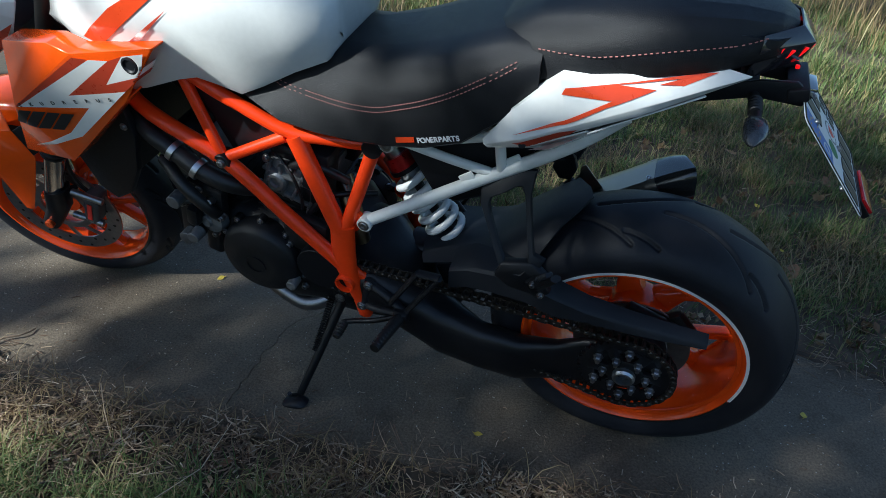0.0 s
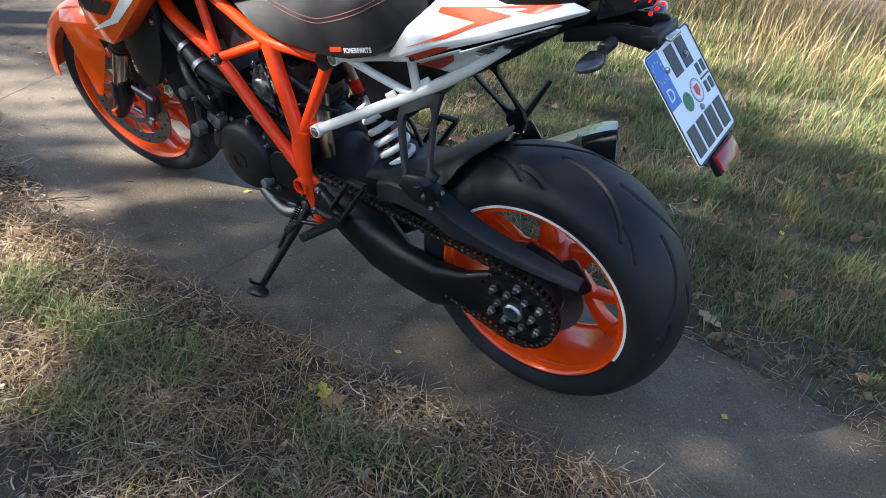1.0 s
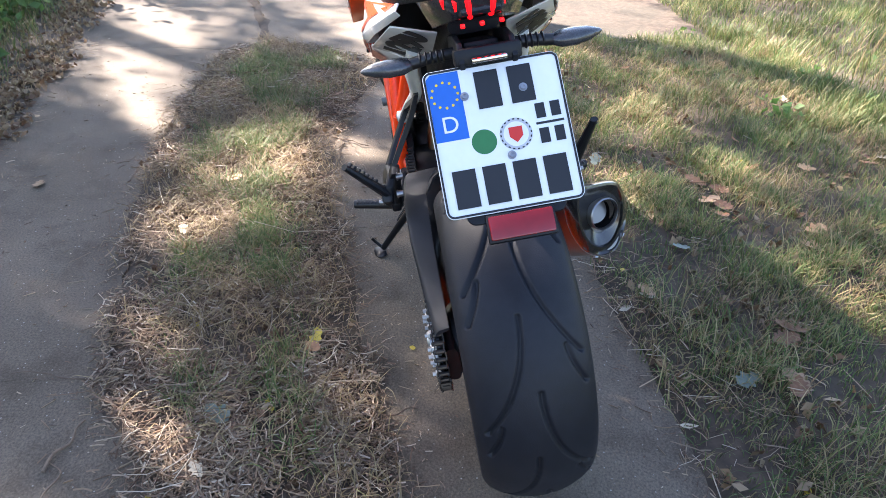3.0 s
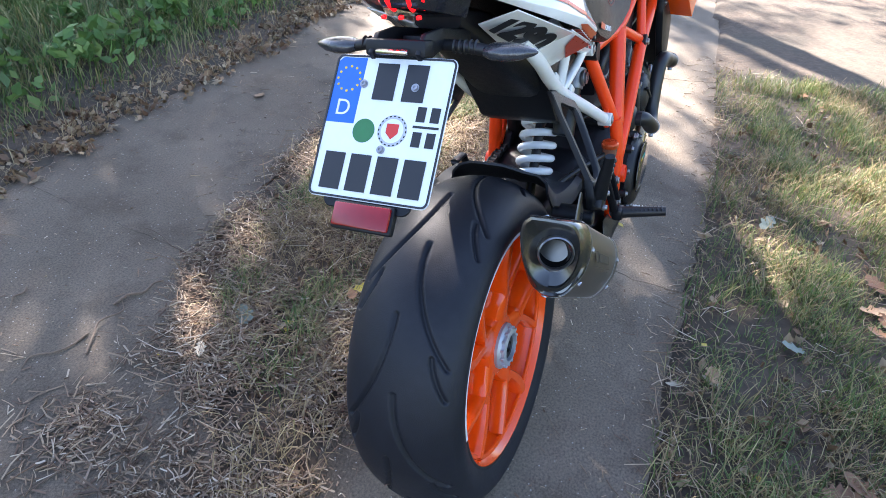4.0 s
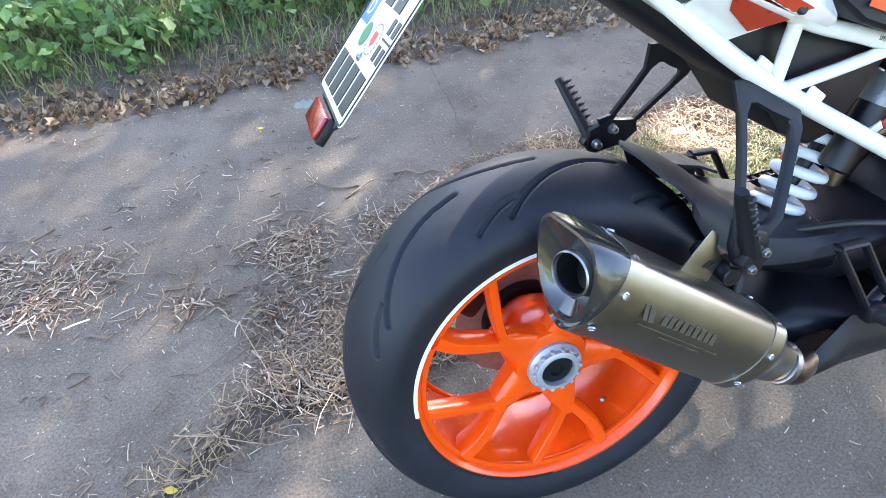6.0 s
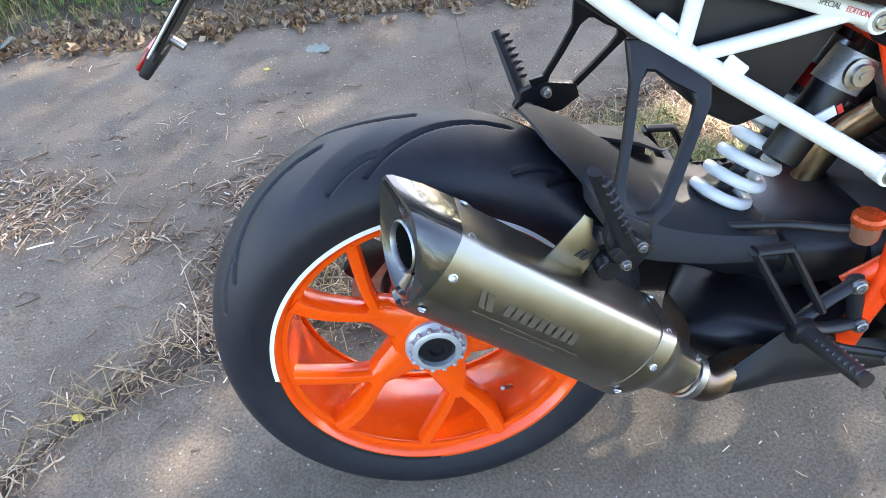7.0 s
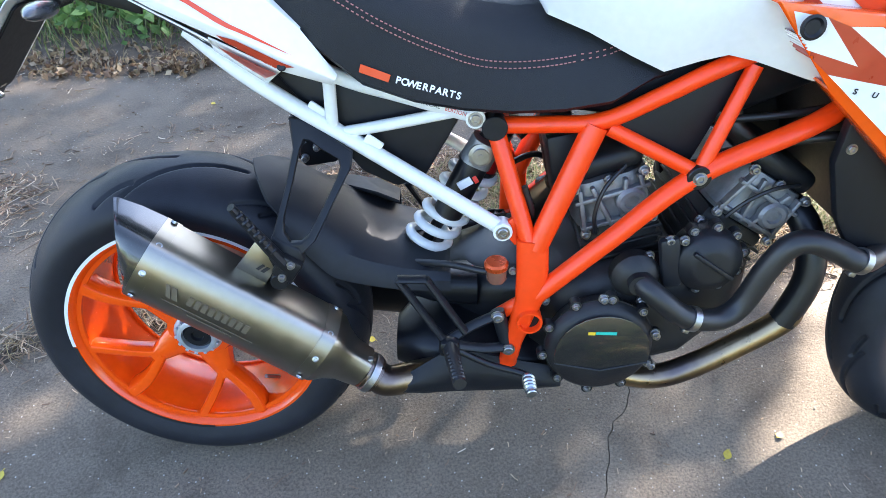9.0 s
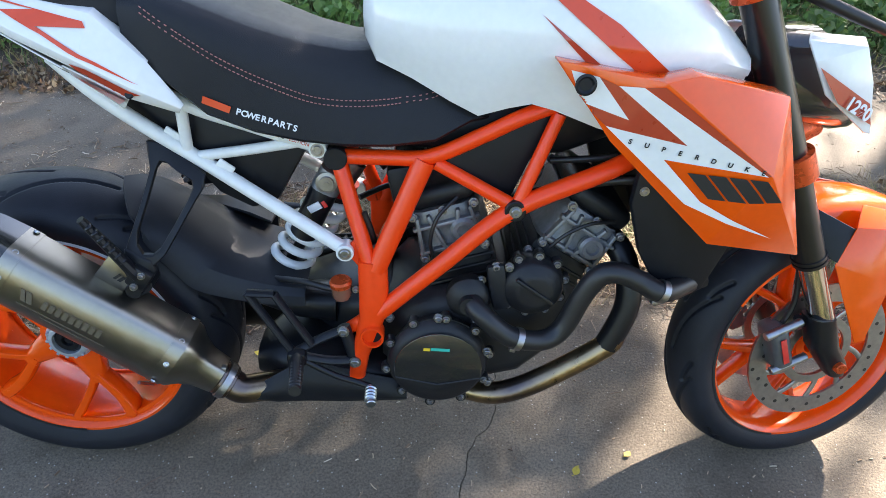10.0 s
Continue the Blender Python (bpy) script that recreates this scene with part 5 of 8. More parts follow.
for p, s, mt in (((0.823, -0.158, 0.486), (0.034, 0.020, 0.095), GREY_PLASTIC), ((0.93, 0.14, 0.50), (0.09, 0.03, 0.10), ENGINE_BLACK), ((0.70, 0.13, 0.46), (0.10, 0.03, 0.10), ENGINE_BLACK),
                 ((0.985, 0.13, 0.44), (0.05, 0.05, 0.12), BLACK_METAL), ((0.955, 0.165, 0.47), (0.03, 0.03, 0.05), BLACK_METAL), ((0.66, -0.05, 0.62), (0.06, 0.08, 0.12), BLACK_PLASTIC), ((0.67, 0.09, 0.60), (0.06, 0.06, 0.14), BLACK_PLASTIC)):
    part("housing", block(bmesh.new(), s, Matrix.Translation(p) @ Matrix.Rotation(radians(-12), 4, 'Y'), 0.01), mt, engine)
# oil filter housing, sender and clamps on the left
filter_cap = part("oil_filter_cap", lathe(bmesh.new(), [(0, 0), (0.036, 0), (0.036, 0.022), (0.030, 0.028), (0.016, 0.030), (0.014, 0.036), (0, 0.036)], axis((0.925, 0.130, 0.452), (0.25, 1, 0.1)), 32), ENGINE_GREY, engine, "grey cast oil filter cap")
for k in range(3):
    bolt(filter_cap, Vector((0.925, 0.150, 0.452)) + Vector((0.038 * math.cos(2.1 * k + 0.5), 0, 0.038 * math.sin(2.1 * k + 0.5))), (0, 1, 0), 0.0065, 0.012)
part("filter_housing", block(bmesh.new(), (0.045, 0.05, 0.10), Matrix.Translation((0.945, 0.120, 0.385)) @ Matrix.Rotation(radians(-14), 4, 'Y'), 0.012, 3), BLACK_METAL, engine)
part("sender", cyl(bmesh.new(), (0.965, 0.15, 0.50), (0.985, 0.175, 0.515), 0.011, 12), ALU, engine)
part("sender", cyl(bmesh.new(), (0.905, 0.150, 0.515), (0.900, 0.178, 0.525), 0.010, 6), STEEL, engine)
for p in ((0.948, 0.165, 0.640), (0.896, 0.172, 0.612)):
    bm = lathe(bmesh.new(), [(0.0205, -0.006), (0.0235, -0.006), (0.0235, 0.006), (0.0205, 0.006)], axis(p, (0.85, -0.1, 0.5)), 24, closed=True)
    part("hose_clamp", bm, ALU, engine)
part("hose", tube(bmesh.new(), [(1.06, 0.13, 0.70), (1.0, 0.158, 0.668), (0.948, 0.165, 0.640), (0.896, 0.172, 0.612), (0.84, 0.160, 0.580), (0.80, 0.12, 0.55)], 0.0195, 16), HOSE, engine)
side_case = cover((0.884, -0.146, 0.486), 0.056, 0.034, -1, ENGINE_BLACK, "side_cover", "black ribbed side cover")
part("cover_rib", block(bmesh.new(), (0.085, 0.008, 0.008), Matrix.Translation((0.884, -0.181, 0.490)) @ Matrix.Rotation(radians(35), 4, 'Y'), 0.003), ENGINE_BLACK, side_case)
for p in ((0.815, -0.160, 0.527), (0.838, -0.160, 0.527), (0.877, -0.112, 0.536), (0.793, -0.144, 0.489), (0.746, -0.146, 0.460), (0.718, -0.180, 0.430), (0.787, -0.160, 0.410), (0.790, -0.162, 0.398), (0.809, -0.188, 0.364), (0.817, -0.176, 0.284), (0.63, -0.14, 0.40)):
    bolt(engine, p, (0, -1, 0), 0.0065, 0.008)
for p in ((0.93, 0.157, 0.54), (0.895, 0.157, 0.47), (0.70, 0.147, 0.50), (0.74, 0.147, 0.43), (0.66, 0.147, 0.42), (0.88, 0.155, 0.33), (0.985, 0.157, 0.49), (0.72, 0.15, 0.31), (0.69, 0.15, 0.345)):
    bolt(engine, p, (0, 1, 0), 0.0065, 0.009)
for p, r in (((0.975, 0.165, 0.52), 0.016), ((0.95, 0.17, 0.43), 0.014), ((0.735, 0.155, 0.335), 0.012), ((0.99, 0.15, 0.40), 0.018)):
    bm = cyl(bmesh.new(), p, (p[0], p[1] + 0.03, p[2]), r)
    part("sensor", bm, ENGINE_GREY, engine)
bm = cyl(bmesh.new(), (0.665, 0.125, 0.392), (0.665, 0.165, 0.392), 0.055)
part("sprocket_cover", bm, BLACK_PLASTIC, engine)

# ---- rear shock ----
ST, SB = Vector((0.570, 0.0, 0.690)), Vector((0.392, 0.0, 0.400))
sd = (SB - ST).normalized()
bm = bmesh.new()
cyl(bm, ST - sd * 0.01, ST + sd * 0.02, 0.022)
cyl(bm, ST + sd * 0.11, SB, 0.011)
lathe(bm, [(0.020, 0), (0.036, 0), (0.036, 0.010), (0.020, 0.010)], axis(ST + sd * 0.092, sd), 28, closed=True)
lathe(bm, [(0.010, 0), (0.037, 0), (0.034, 0.014), (0.010, 0.014)], axis(ST + sd * 0.278, sd), 28, closed=True)
shock = part("rear_shock", bm, BLACK_METAL, bike, "rear shock absorber with white coil spring")
part("shock_body", cyl(bmesh.new(), ST + sd * 0.02, ST + sd * 0.13, 0.024, 24), ALU, shock)
bm = bmesh.new()
u = sd.cross(Vector((0, 1, 0))).normalized()
v = sd.cross(u)
coil = [ST + sd * (0.104 + 0.180 * k / 150) + (u * math.cos(2 * math.pi * 6.0 * k / 150) + v * math.sin(2 * math.pi * 6.0 * k / 150)) * 0.0365 for k in range(151)]
tube(bm, coil, 0.0088, 10, False)
part("coil_spring", bm, SPRING, shock, "white coil spring")
bm = lathe(bmesh.new(), [(0.022, 0), (0.033, 0), (0.034, 0.030), (0.022, 0.030)], axis(ST + sd * 0.062, sd), 24, closed=True)
part("preload_ring", bm, RED_ANOD, shock, "red anodised ring")
ra0, ra1 = Vector((0.518, -0.062, 0.655)), Vector((0.470, -0.060, 0.555))
rd = (ra1 - ra0).normalized()
bm = cyl(bmesh.new(), ra0, ra1 + rd * 0.012, 0.0250, 28, 0.004)
res = part("shock_reservoir", bm, BLACK_METAL, shock, "black reservoir with white and red marks")
bm = loft(bmesh.new(), [superloop(ra0 - rd * 0.028 + Vector((0, -0.004, 0)), 0.027, 0.024, 16, 3, (0, 1, 0), rd.cross(Vector((0, 1, 0)))), superloop(ra0 + rd * 0.016, 0.027, 0.026, 16, 3, (0, 1, 0), rd.cross(Vector((0, 1, 0))))])
part("reservoir_head", bm, ENGINE_GREY, shock)
bm = lathe(bmesh.new(), [(0, 0), (0.019, 0), (0.019, 0.005), (0.013, 0.006), (0.013, 0.011), (0.005, 0.011), (0.005, 0.013), (0, 0.013)], axis((0.518, -0.088, 0.664), (0, -1, 0)), 24)
part("adjuster", bm, STEEL, shock)
bm = block(bmesh.new(), (0.024, 0.004, 0.014), Matrix.Translation(ra0 + rd * 0.046 + Vector((-0.004, -0.0250, 0.0))) @ Matrix.Rotation(radians(-30), 4, 'Y'), 0.0005)
part("mark", bm, WHITE_INK, res)
bm = block(bmesh.new(), (0.007, 0.004, 0.013), Matrix.Translation(ra0 + rd * 0.046 + Vector((0.013, -0.0232, 0.006))) @ Matrix.Rotation(radians(-30), 4, 'Y'), 0.0005)
part("mark", bm, RED_INK, res)
bm = tube(bmesh.new(), [(0.56, -0.01, 0.68), (0.55, -0.04, 0.69), (0.522, -0.062, 0.682)], 0.008)
part("link_hose", bm, HOSE, shock)
bm = tube(bmesh.new(), [(0.54, -0.095, 0.708), (0.555, 0, 0.704), (0.54, 0.095, 0.708)], 0.014)
part("frame_cross_tube", bm, ORANGE, frame_ob)
bm = loft(bmesh.new(), [superloop(c, hw, hh, 16, 3) for c, hw, hh in (((0.365, -0.02, 0.395), 0.03, 0.02), ((0.44, -0.02, 0.375), 0.035, 0.03), ((0.52, -0.01, 0.37), 0.05, 0.035))])
part("shock_mount", bm, BLACK_METAL, bike)

# ---- foot rests, passenger rests, side stand ----
def passenger(q, side):
    n = Vector((0, side, 0))
    bm = bmesh.new()
    # one flat casting: two tapering legs under a web, a window between them, and a foot
    def out_y(z):
        return min(0.190, max(0.100, 0.190 - (z - 0.565) * 0.6))

    outer = [(0.228, 0.733), (0.252, 0.730), (0.285, 0.708), (0.322, 0.684), (0.320, 0.664), (0.306, 0.642), (0.284, 0.604), (0.264, 0.570), (0.244, 0.550), (0.212, 0.550), (0.198, 0.576), (0.207, 0.602), (0.220, 0.642), (0.232, 0.690)]
    inner = [(0.252, 0.700), (0.260, 0.699), (0.276, 0.688), (0.300, 0.676), (0.303, 0.666), (0.296, 0.648), (0.275, 0.611), (0.254, 0.577), (0.242, 0.568), (0.226, 0.568), (0.216, 0.581), (0.2175, 0.602), (0.230, 0.642), (0.243, 0.690)]
    if side > 0:
        outer[9:11] = [(0.205, 0.552), (0.186, 0.596)]
    rings = [[bm.verts.new(q((x, out_y(z) + dy, z))) for x, z in line] for line, dy in ((outer, 0.002), (outer, -0.006), (inner, -0.006), (inner, 0.002))]
    mid_o = [bm.verts.new(q((x * 0.86 + u * 0.14, out_y(z) + 0.005, z * 0.86 + w * 0.14))) for (x, z), (u, w) in zip(outer, inner)]
    mid_i = [bm.verts.new(q((x * 0.14 + u * 0.86, out_y(w) + 0.005, z * 0.14 + w * 0.86))) for (x, z), (u, w) in zip(outer, inner)]
    rings = [rings[0], rings[1], rings[2], rings[3], mid_i, mid_o]
    for ra_, rb_ in zip(rings, rings[1:] + rings[:1]):
        for k in range(len(outer)):
            j = (k + 1) % len(outer)
            bm.faces.new((ra_[k], ra_[j], rb_[j], rb_[k]))
    bmesh.ops.recalc_face_normals(bm, faces=bm.faces)
    ob = part("passenger_bracket", bm, BLACK_PLASTIC, bike, "dark cast passenger footrest bracket")
    foot = [(0.198, 0.580), (0.240, 0.560), (0.246, 0.540), (0.228, 0.512), (0.200, 0.514), (0.190, 0.545)] if side < 0 else [(0.176, 0.574), (0.206, 0.592), (0.262, 0.582), (0.272, 0.556), (0.244, 0.535), (0.184, 0.526), (0.172, 0.540)]
    bm = prism(bmesh.new(), foot, 0.018, Matrix.Rotation(radians(90), 4, 'X'), 0.004)
    for v_ in bm.verts:
        v_.co = q((v_.co.x, out_y(v_.co.z) - v_.co.y - 0.010, v_.co.z))
    bmesh.ops.recalc_face_normals(bm, faces=bm.faces)
    part("foot", bm, BLACK_PLASTIC, ob)
    if side > 0:
        tip, root = q((0.153, 0.258, 0.646)), q((0.186, 0.192, 0.556))
    else:
        tip, root = q((0.160, 0.228, 0.650)), q((0.215, 0.200, 0.535))
    bm = tube(bmesh.new(), [root, (root * 0.5 + tip * 0.5), tip], (0.016, 0.009), 10, flat=0.7)
    d = (tip - root)
    peg = part("passenger_peg", bm, BLACK_PLASTIC, ob)
    for k in range(7):
        c = root + d * (0.30 + 0.1 * k)
        part("peg_tooth", block(bmesh.new(), (0.014, 0.012, 0.005), axis(c + (Vector((0.010, -0.002, 0.004)) if side > 0 else Vector((0.005, -0.005, 0))), d), 0.002, 1), GREY_PLASTIC, peg)
    bm = block(bmesh.new(), (0.036, 0.022, 0.040), Matrix.Translation(root + Vector((0.004, 0, -0.004))) @ Matrix.Rotation(radians(35), 4, 'Y'), 0.006)
    part("peg_clevis", bm, BLACK_METAL, ob)
    bolt(ob, root + Vector((0.012, side * 0.012, 0.006)), n, 0.005)
    bolt(ob, root + Vector((-0.004, side * 0.012, -0.016)), n, 0.005)
    if side > 0:
        for p in ((0.213, 0.166, 0.575), (0.186, 0.170, 0.550)):
            bolt(ob, p, (0, -1, 0), 0.0065, 0.012)
    if side < 0:
        bm = cyl(bmesh.new(), (0.200, -0.115, 0.498), (0.200, -0.195, 0.498), 0.014)
        lathe(bm, [(0.012, -0.02), (0.022, -0.02), (0.022, 0.02), (0.012, 0.02)], axis((0.200, -0.15, 0.498), (0, 1, 0)), 24, closed=True)
        part("silencer_mount", bm, BLACK_METAL, ob)


both(passenger)


def rearset(q, side):
    n = Vector((0, side, 0))
    bm = bmesh.new()
    for pts in ([(0.547, 0.163, 0.406), (0.505, 0.172, 0.390), (0.464, 0.184, 0.370)], [(0.567, 0.166, 0.339), (0.52, 0.174, 0.343), (0.464, 0.184, 0.362)]):
        tube(bm, [q(p) for p in pts], 0.010, 10, flat=0.8)
    tube(bm, [q((0.547, 0.160, 0.412)), q((0.569, 0.163, 0.332))], 0.012, 10, flat=0.8)
    ob = part("footrest_bracket", bm, GREY_PLASTIC, bike, "dark footrest bracket with heel guard")
    for p in ((0.547, 0.1715, 0.4065), (0.5675, 0.1745, 0.339)):
        bolt(ob, q(p), n, 0.0085, 0.006)
    # heel guard: an open quadrilateral
    bm = bmesh.new()
    for pts in ([(0.462, 0.188, 0.365), (0.384, 0.178, 0.490)], [(0.384, 0.178, 0.490), (0.430, 0.176, 0.488)], [(0.430, 0.176, 0.488), (0.492, 0.184, 0.388)]):
        tube(bm, [q(p) for p in pts], 0.010, 10, False, flat=0.6)
    part("heel_guard", bm, BLACK_PLASTIC, ob)
    root = q((0.467, 0.198, 0.366))
    tip = q((0.480, 0.299, 0.377))
    bm = tube(bmesh.new(), [root, (root + tip) * 0.5, tip], (0.014, 0.0105), 12)
    d = tip - root
    peg = part("foot_peg", bm, HOSE, ob)
    for k in range(8):
        part("peg_pad", block(bmesh.new(), (0.020, 0.014, 0.006), axis(root + d * (0.28 + 0.09 * k) + Vector((0, 0, 0.004)), d), 0.002, 1), HOSE, peg)
    bm = block(bmesh.new(), (0.034, 0.026, 0.030), Matrix.Translation(q((0.466, 0.194, 0.365))), 0.007)
    part("peg_clevis", bm, BLACK_METAL, ob)
    # lever and its rubber tip
    bm = tube(bmesh.new(), [q((0.475, 0.186, 0.352)), q((0.53, 0.19, 0.322)), q((0.58, 0.198, 0.310)), q((0.602, 0.205, 0.306))], 0.006, 10)
    lever = part("foot_lever", bm, BLACK_METAL, ob)
    bm = cyl(bmesh.new(), q((0.598, 0.205, 0.307)), q((0.602, 0.245, 0.301)), 0.0095)
    for k in range(4):
        lathe(bm, [(0.009, -0.002), (0.0115, 0), (0.009, 0.002)], axis(q((0.600, 0.213 + 0.008 * k, 0.3055)), n), 14)
    part("lever_tip", bm, ALU if side < 0 else HOSE, lever)


both(rearset)
# side stand
bm = tube(bmesh.new(), [(0.635, 0.120, 0.300), (0.650, 0.142, 0.262), (0.685, 0.220, 0.155), (0.712, 0.276, 0.076)], (0.0125, 0.0095), 12)
loft(bm, [superloop(c, hx, hy, 14, 3, (1, 0.2, 0), (0, 1, 0)) for c, hx, hy in (((0.716, 0.282, 0.066), 0.012, 0.012), ((0.720, 0.289, 0.0580), 0.03, 0.018), ((0.722, 0.291, 0.0535), 0.028, 0.018))])
stand = part("side_stand", bm, BLACK_METAL, bike, "black side stand, folded out")
bm = tube(bmesh.new(), [(0.714, 0.280, 0.078), (0.722, 0.298, 0.098), (0.716, 0.306, 0.118)], 0.005, 10)
part("stand_tang", bm, BLACK_METAL, stand)
bm = bmesh.new()
s0, s1 = Vector((0.667, 0.132, 0.292)), Vector((0.689, 0.210, 0.175))
sv = (s1 - s0).normalized()
su = sv.cross(Vector((1, 0, 0))).normalized()
sw = sv.cross(su)
tube(bm, [s0 + (s1 - s0) * k / 160 + (su * math.cos(k * 0.9) + sw * math.sin(k * 0.9)) * 0.0075 for k in range(161)], 0.002, 5, False)
part("return_spring", bm, BLACK_METAL, stand)
bm = block(bmesh.new(), (0.05, 0.04, 0.05), Matrix.Translation((0.640, 0.117, 0.302)), 0.01)
part("stand_pivot", bm, BLACK_METAL, stand)
bolt(stand, (0.643, 0.138, 0.300), (0, 1, 0), 0.009)

# rear brake reservoir
bm = lathe(bmesh.new(), [(0, 0), (0.015, 0), (0.0175, 0.006), (0.018, 0.026), (0, 0.026)], axis((0.545, -0.150, 0.468), (-0.05, -0.05, 1)), 28)
pot = part("brake_fluid_pot", bm, AMBER, bike, "small amber brake fluid pot with an orange cap")
bm = lathe(bmesh.new(), [(0, 0.026), (0.0195, 0.026), (0.0200, 0.034), (0.017, 0.038), (0, 0.038)], axis((0.545, -0.150, 0.468), (-0.05, -0.05, 1)), 28)
part("pot_cap", bm, ORANGE_ANOD, pot)
bolt(pot, (0.570, -0.155, 0.488), (0, -1, 0), 0.005)

# ---- front end: built straight ahead, then turned about the steering axis ----
HEAD = Vector((1.205, 0, 0.85))
SAX = Vector((-0.450, 0, 0.893)).normalized()
STEER = Matrix.Translation(HEAD) @ Matrix.Rotation(radians(STEER_DEG), 4, SAX) @ Matrix.Translation(-HEAD)
AX = Vector((FRONT_X, 0, 0.298))
FM = STEER @ wheel_frame(AX)
bm = bmesh.new()
lathe(bm, [(0.232, -0.056), (0.224, -0.057), (0.219, -0.052), (0.212, -0.040), (0.207, 0), (0.212, 0.040), (0.219, 0.052), (0.224, 0.057), (0.232, 0.056), (0.232, 0.050), (0.217, 0.047), (0.217, -0.047), (0.232, -0.050)], FM, 80, closed=True)
front_wheel = part("front_wheel", bm, ORANGE_RIM, bike, "orange cast front wheel turned to the side")
bm = bmesh.new()
lathe(bm, [(0.016, -0.05), (0.034, -0.05), (0.042, -0.03), (0.042, 0.03), (0.034, 0.05), (0.016, 0.05)], FM, 32, closed=True)
part("hub", bm, ORANGE_RIM, front_wheel)
for k in range(5):
    a = radians(20 + 72 * k)
    bm = bmesh.new()
    spoke(bm, FM, a, 0.035, a, 0.10, 0.016, 0.012, 0, 0, 0.026, 0.020)
    for sgn in (-1, 1):
        spoke(bm, FM, a, 0.09, a + sgn * 0.28, 0.212, 0.010, 0.008, 0, 0, 0.019, 0.016, bend=sgn * 0.04)
    part("spoke", bm, ORANGE_RIM, front_wheel)
prof_f = [(0.222, -0.052), (0.238, -0.060), (0.254, -0.0625), (0.270, -0.057), (0.286, -0.040), (0.296, -0.020), (0.299, 0), (0.296, 0.020), (0.286, 0.040), (0.270, 0.057), (0.254, 0.0625), (0.238, 0.060), (0.222, 0.052)]
ob = new("tyre", tyre_mesh("front_tyre", prof_f, groove_set(9, 1, 0, 0.5, 0.008, 0.055) + groove_set(9, -1, 0.5, 0.5, 0.008, 0.055), 640, 80))
ob.parent, ob.matrix_local = front_wheel, FM
tagged(ob, "black front road tyre")
for sgn in (-1, 1):
    tape(front_wheel, FM, 0.2255, 0.2310, sgn * 0.0573, -260, -150, INK, "rim_tape")
    bm = bmesh.new()
    lathe(bm, [(0.118, sgn * 0.066), (0.158, sgn * 0.066), (0.158, sgn * 0.071), (0.118, sgn * 0.071)], FM, 72, closed=True)
    for k in range(10):
        a = 2 * math.pi * k / 10
        spoke(bm, FM, a, 0.075, a + 0.25, 0.12, 0.006, 0.006, sgn * 0.066, sgn * 0.067, 0.003, 0.003)
    lathe(bm, [(0.062, sgn * 0.062), (0.08, sgn * 0.062), (0.08, sgn * 0.069), (0.062, sgn * 0.069)], FM, 48, closed=True)
    disc = part("brake_disc", bm, STEEL, front_wheel, "drilled front brake disc")
    for k in range(30):
        a = 2 * math.pi * k / 30
        r = (0.127, 0.138, 0.149)[k % 3]
        bm = cyl(bmesh.new(), FM @ Vector((r * math.cos(a), r * math.sin(a), sgn * 0.0712)), FM @ Vector((r * math.cos(a), r * math.sin(a), sgn * 0.0716)), 0.0045, 8, 0.0001)
        part("disc_hole", bm, INK, disc)


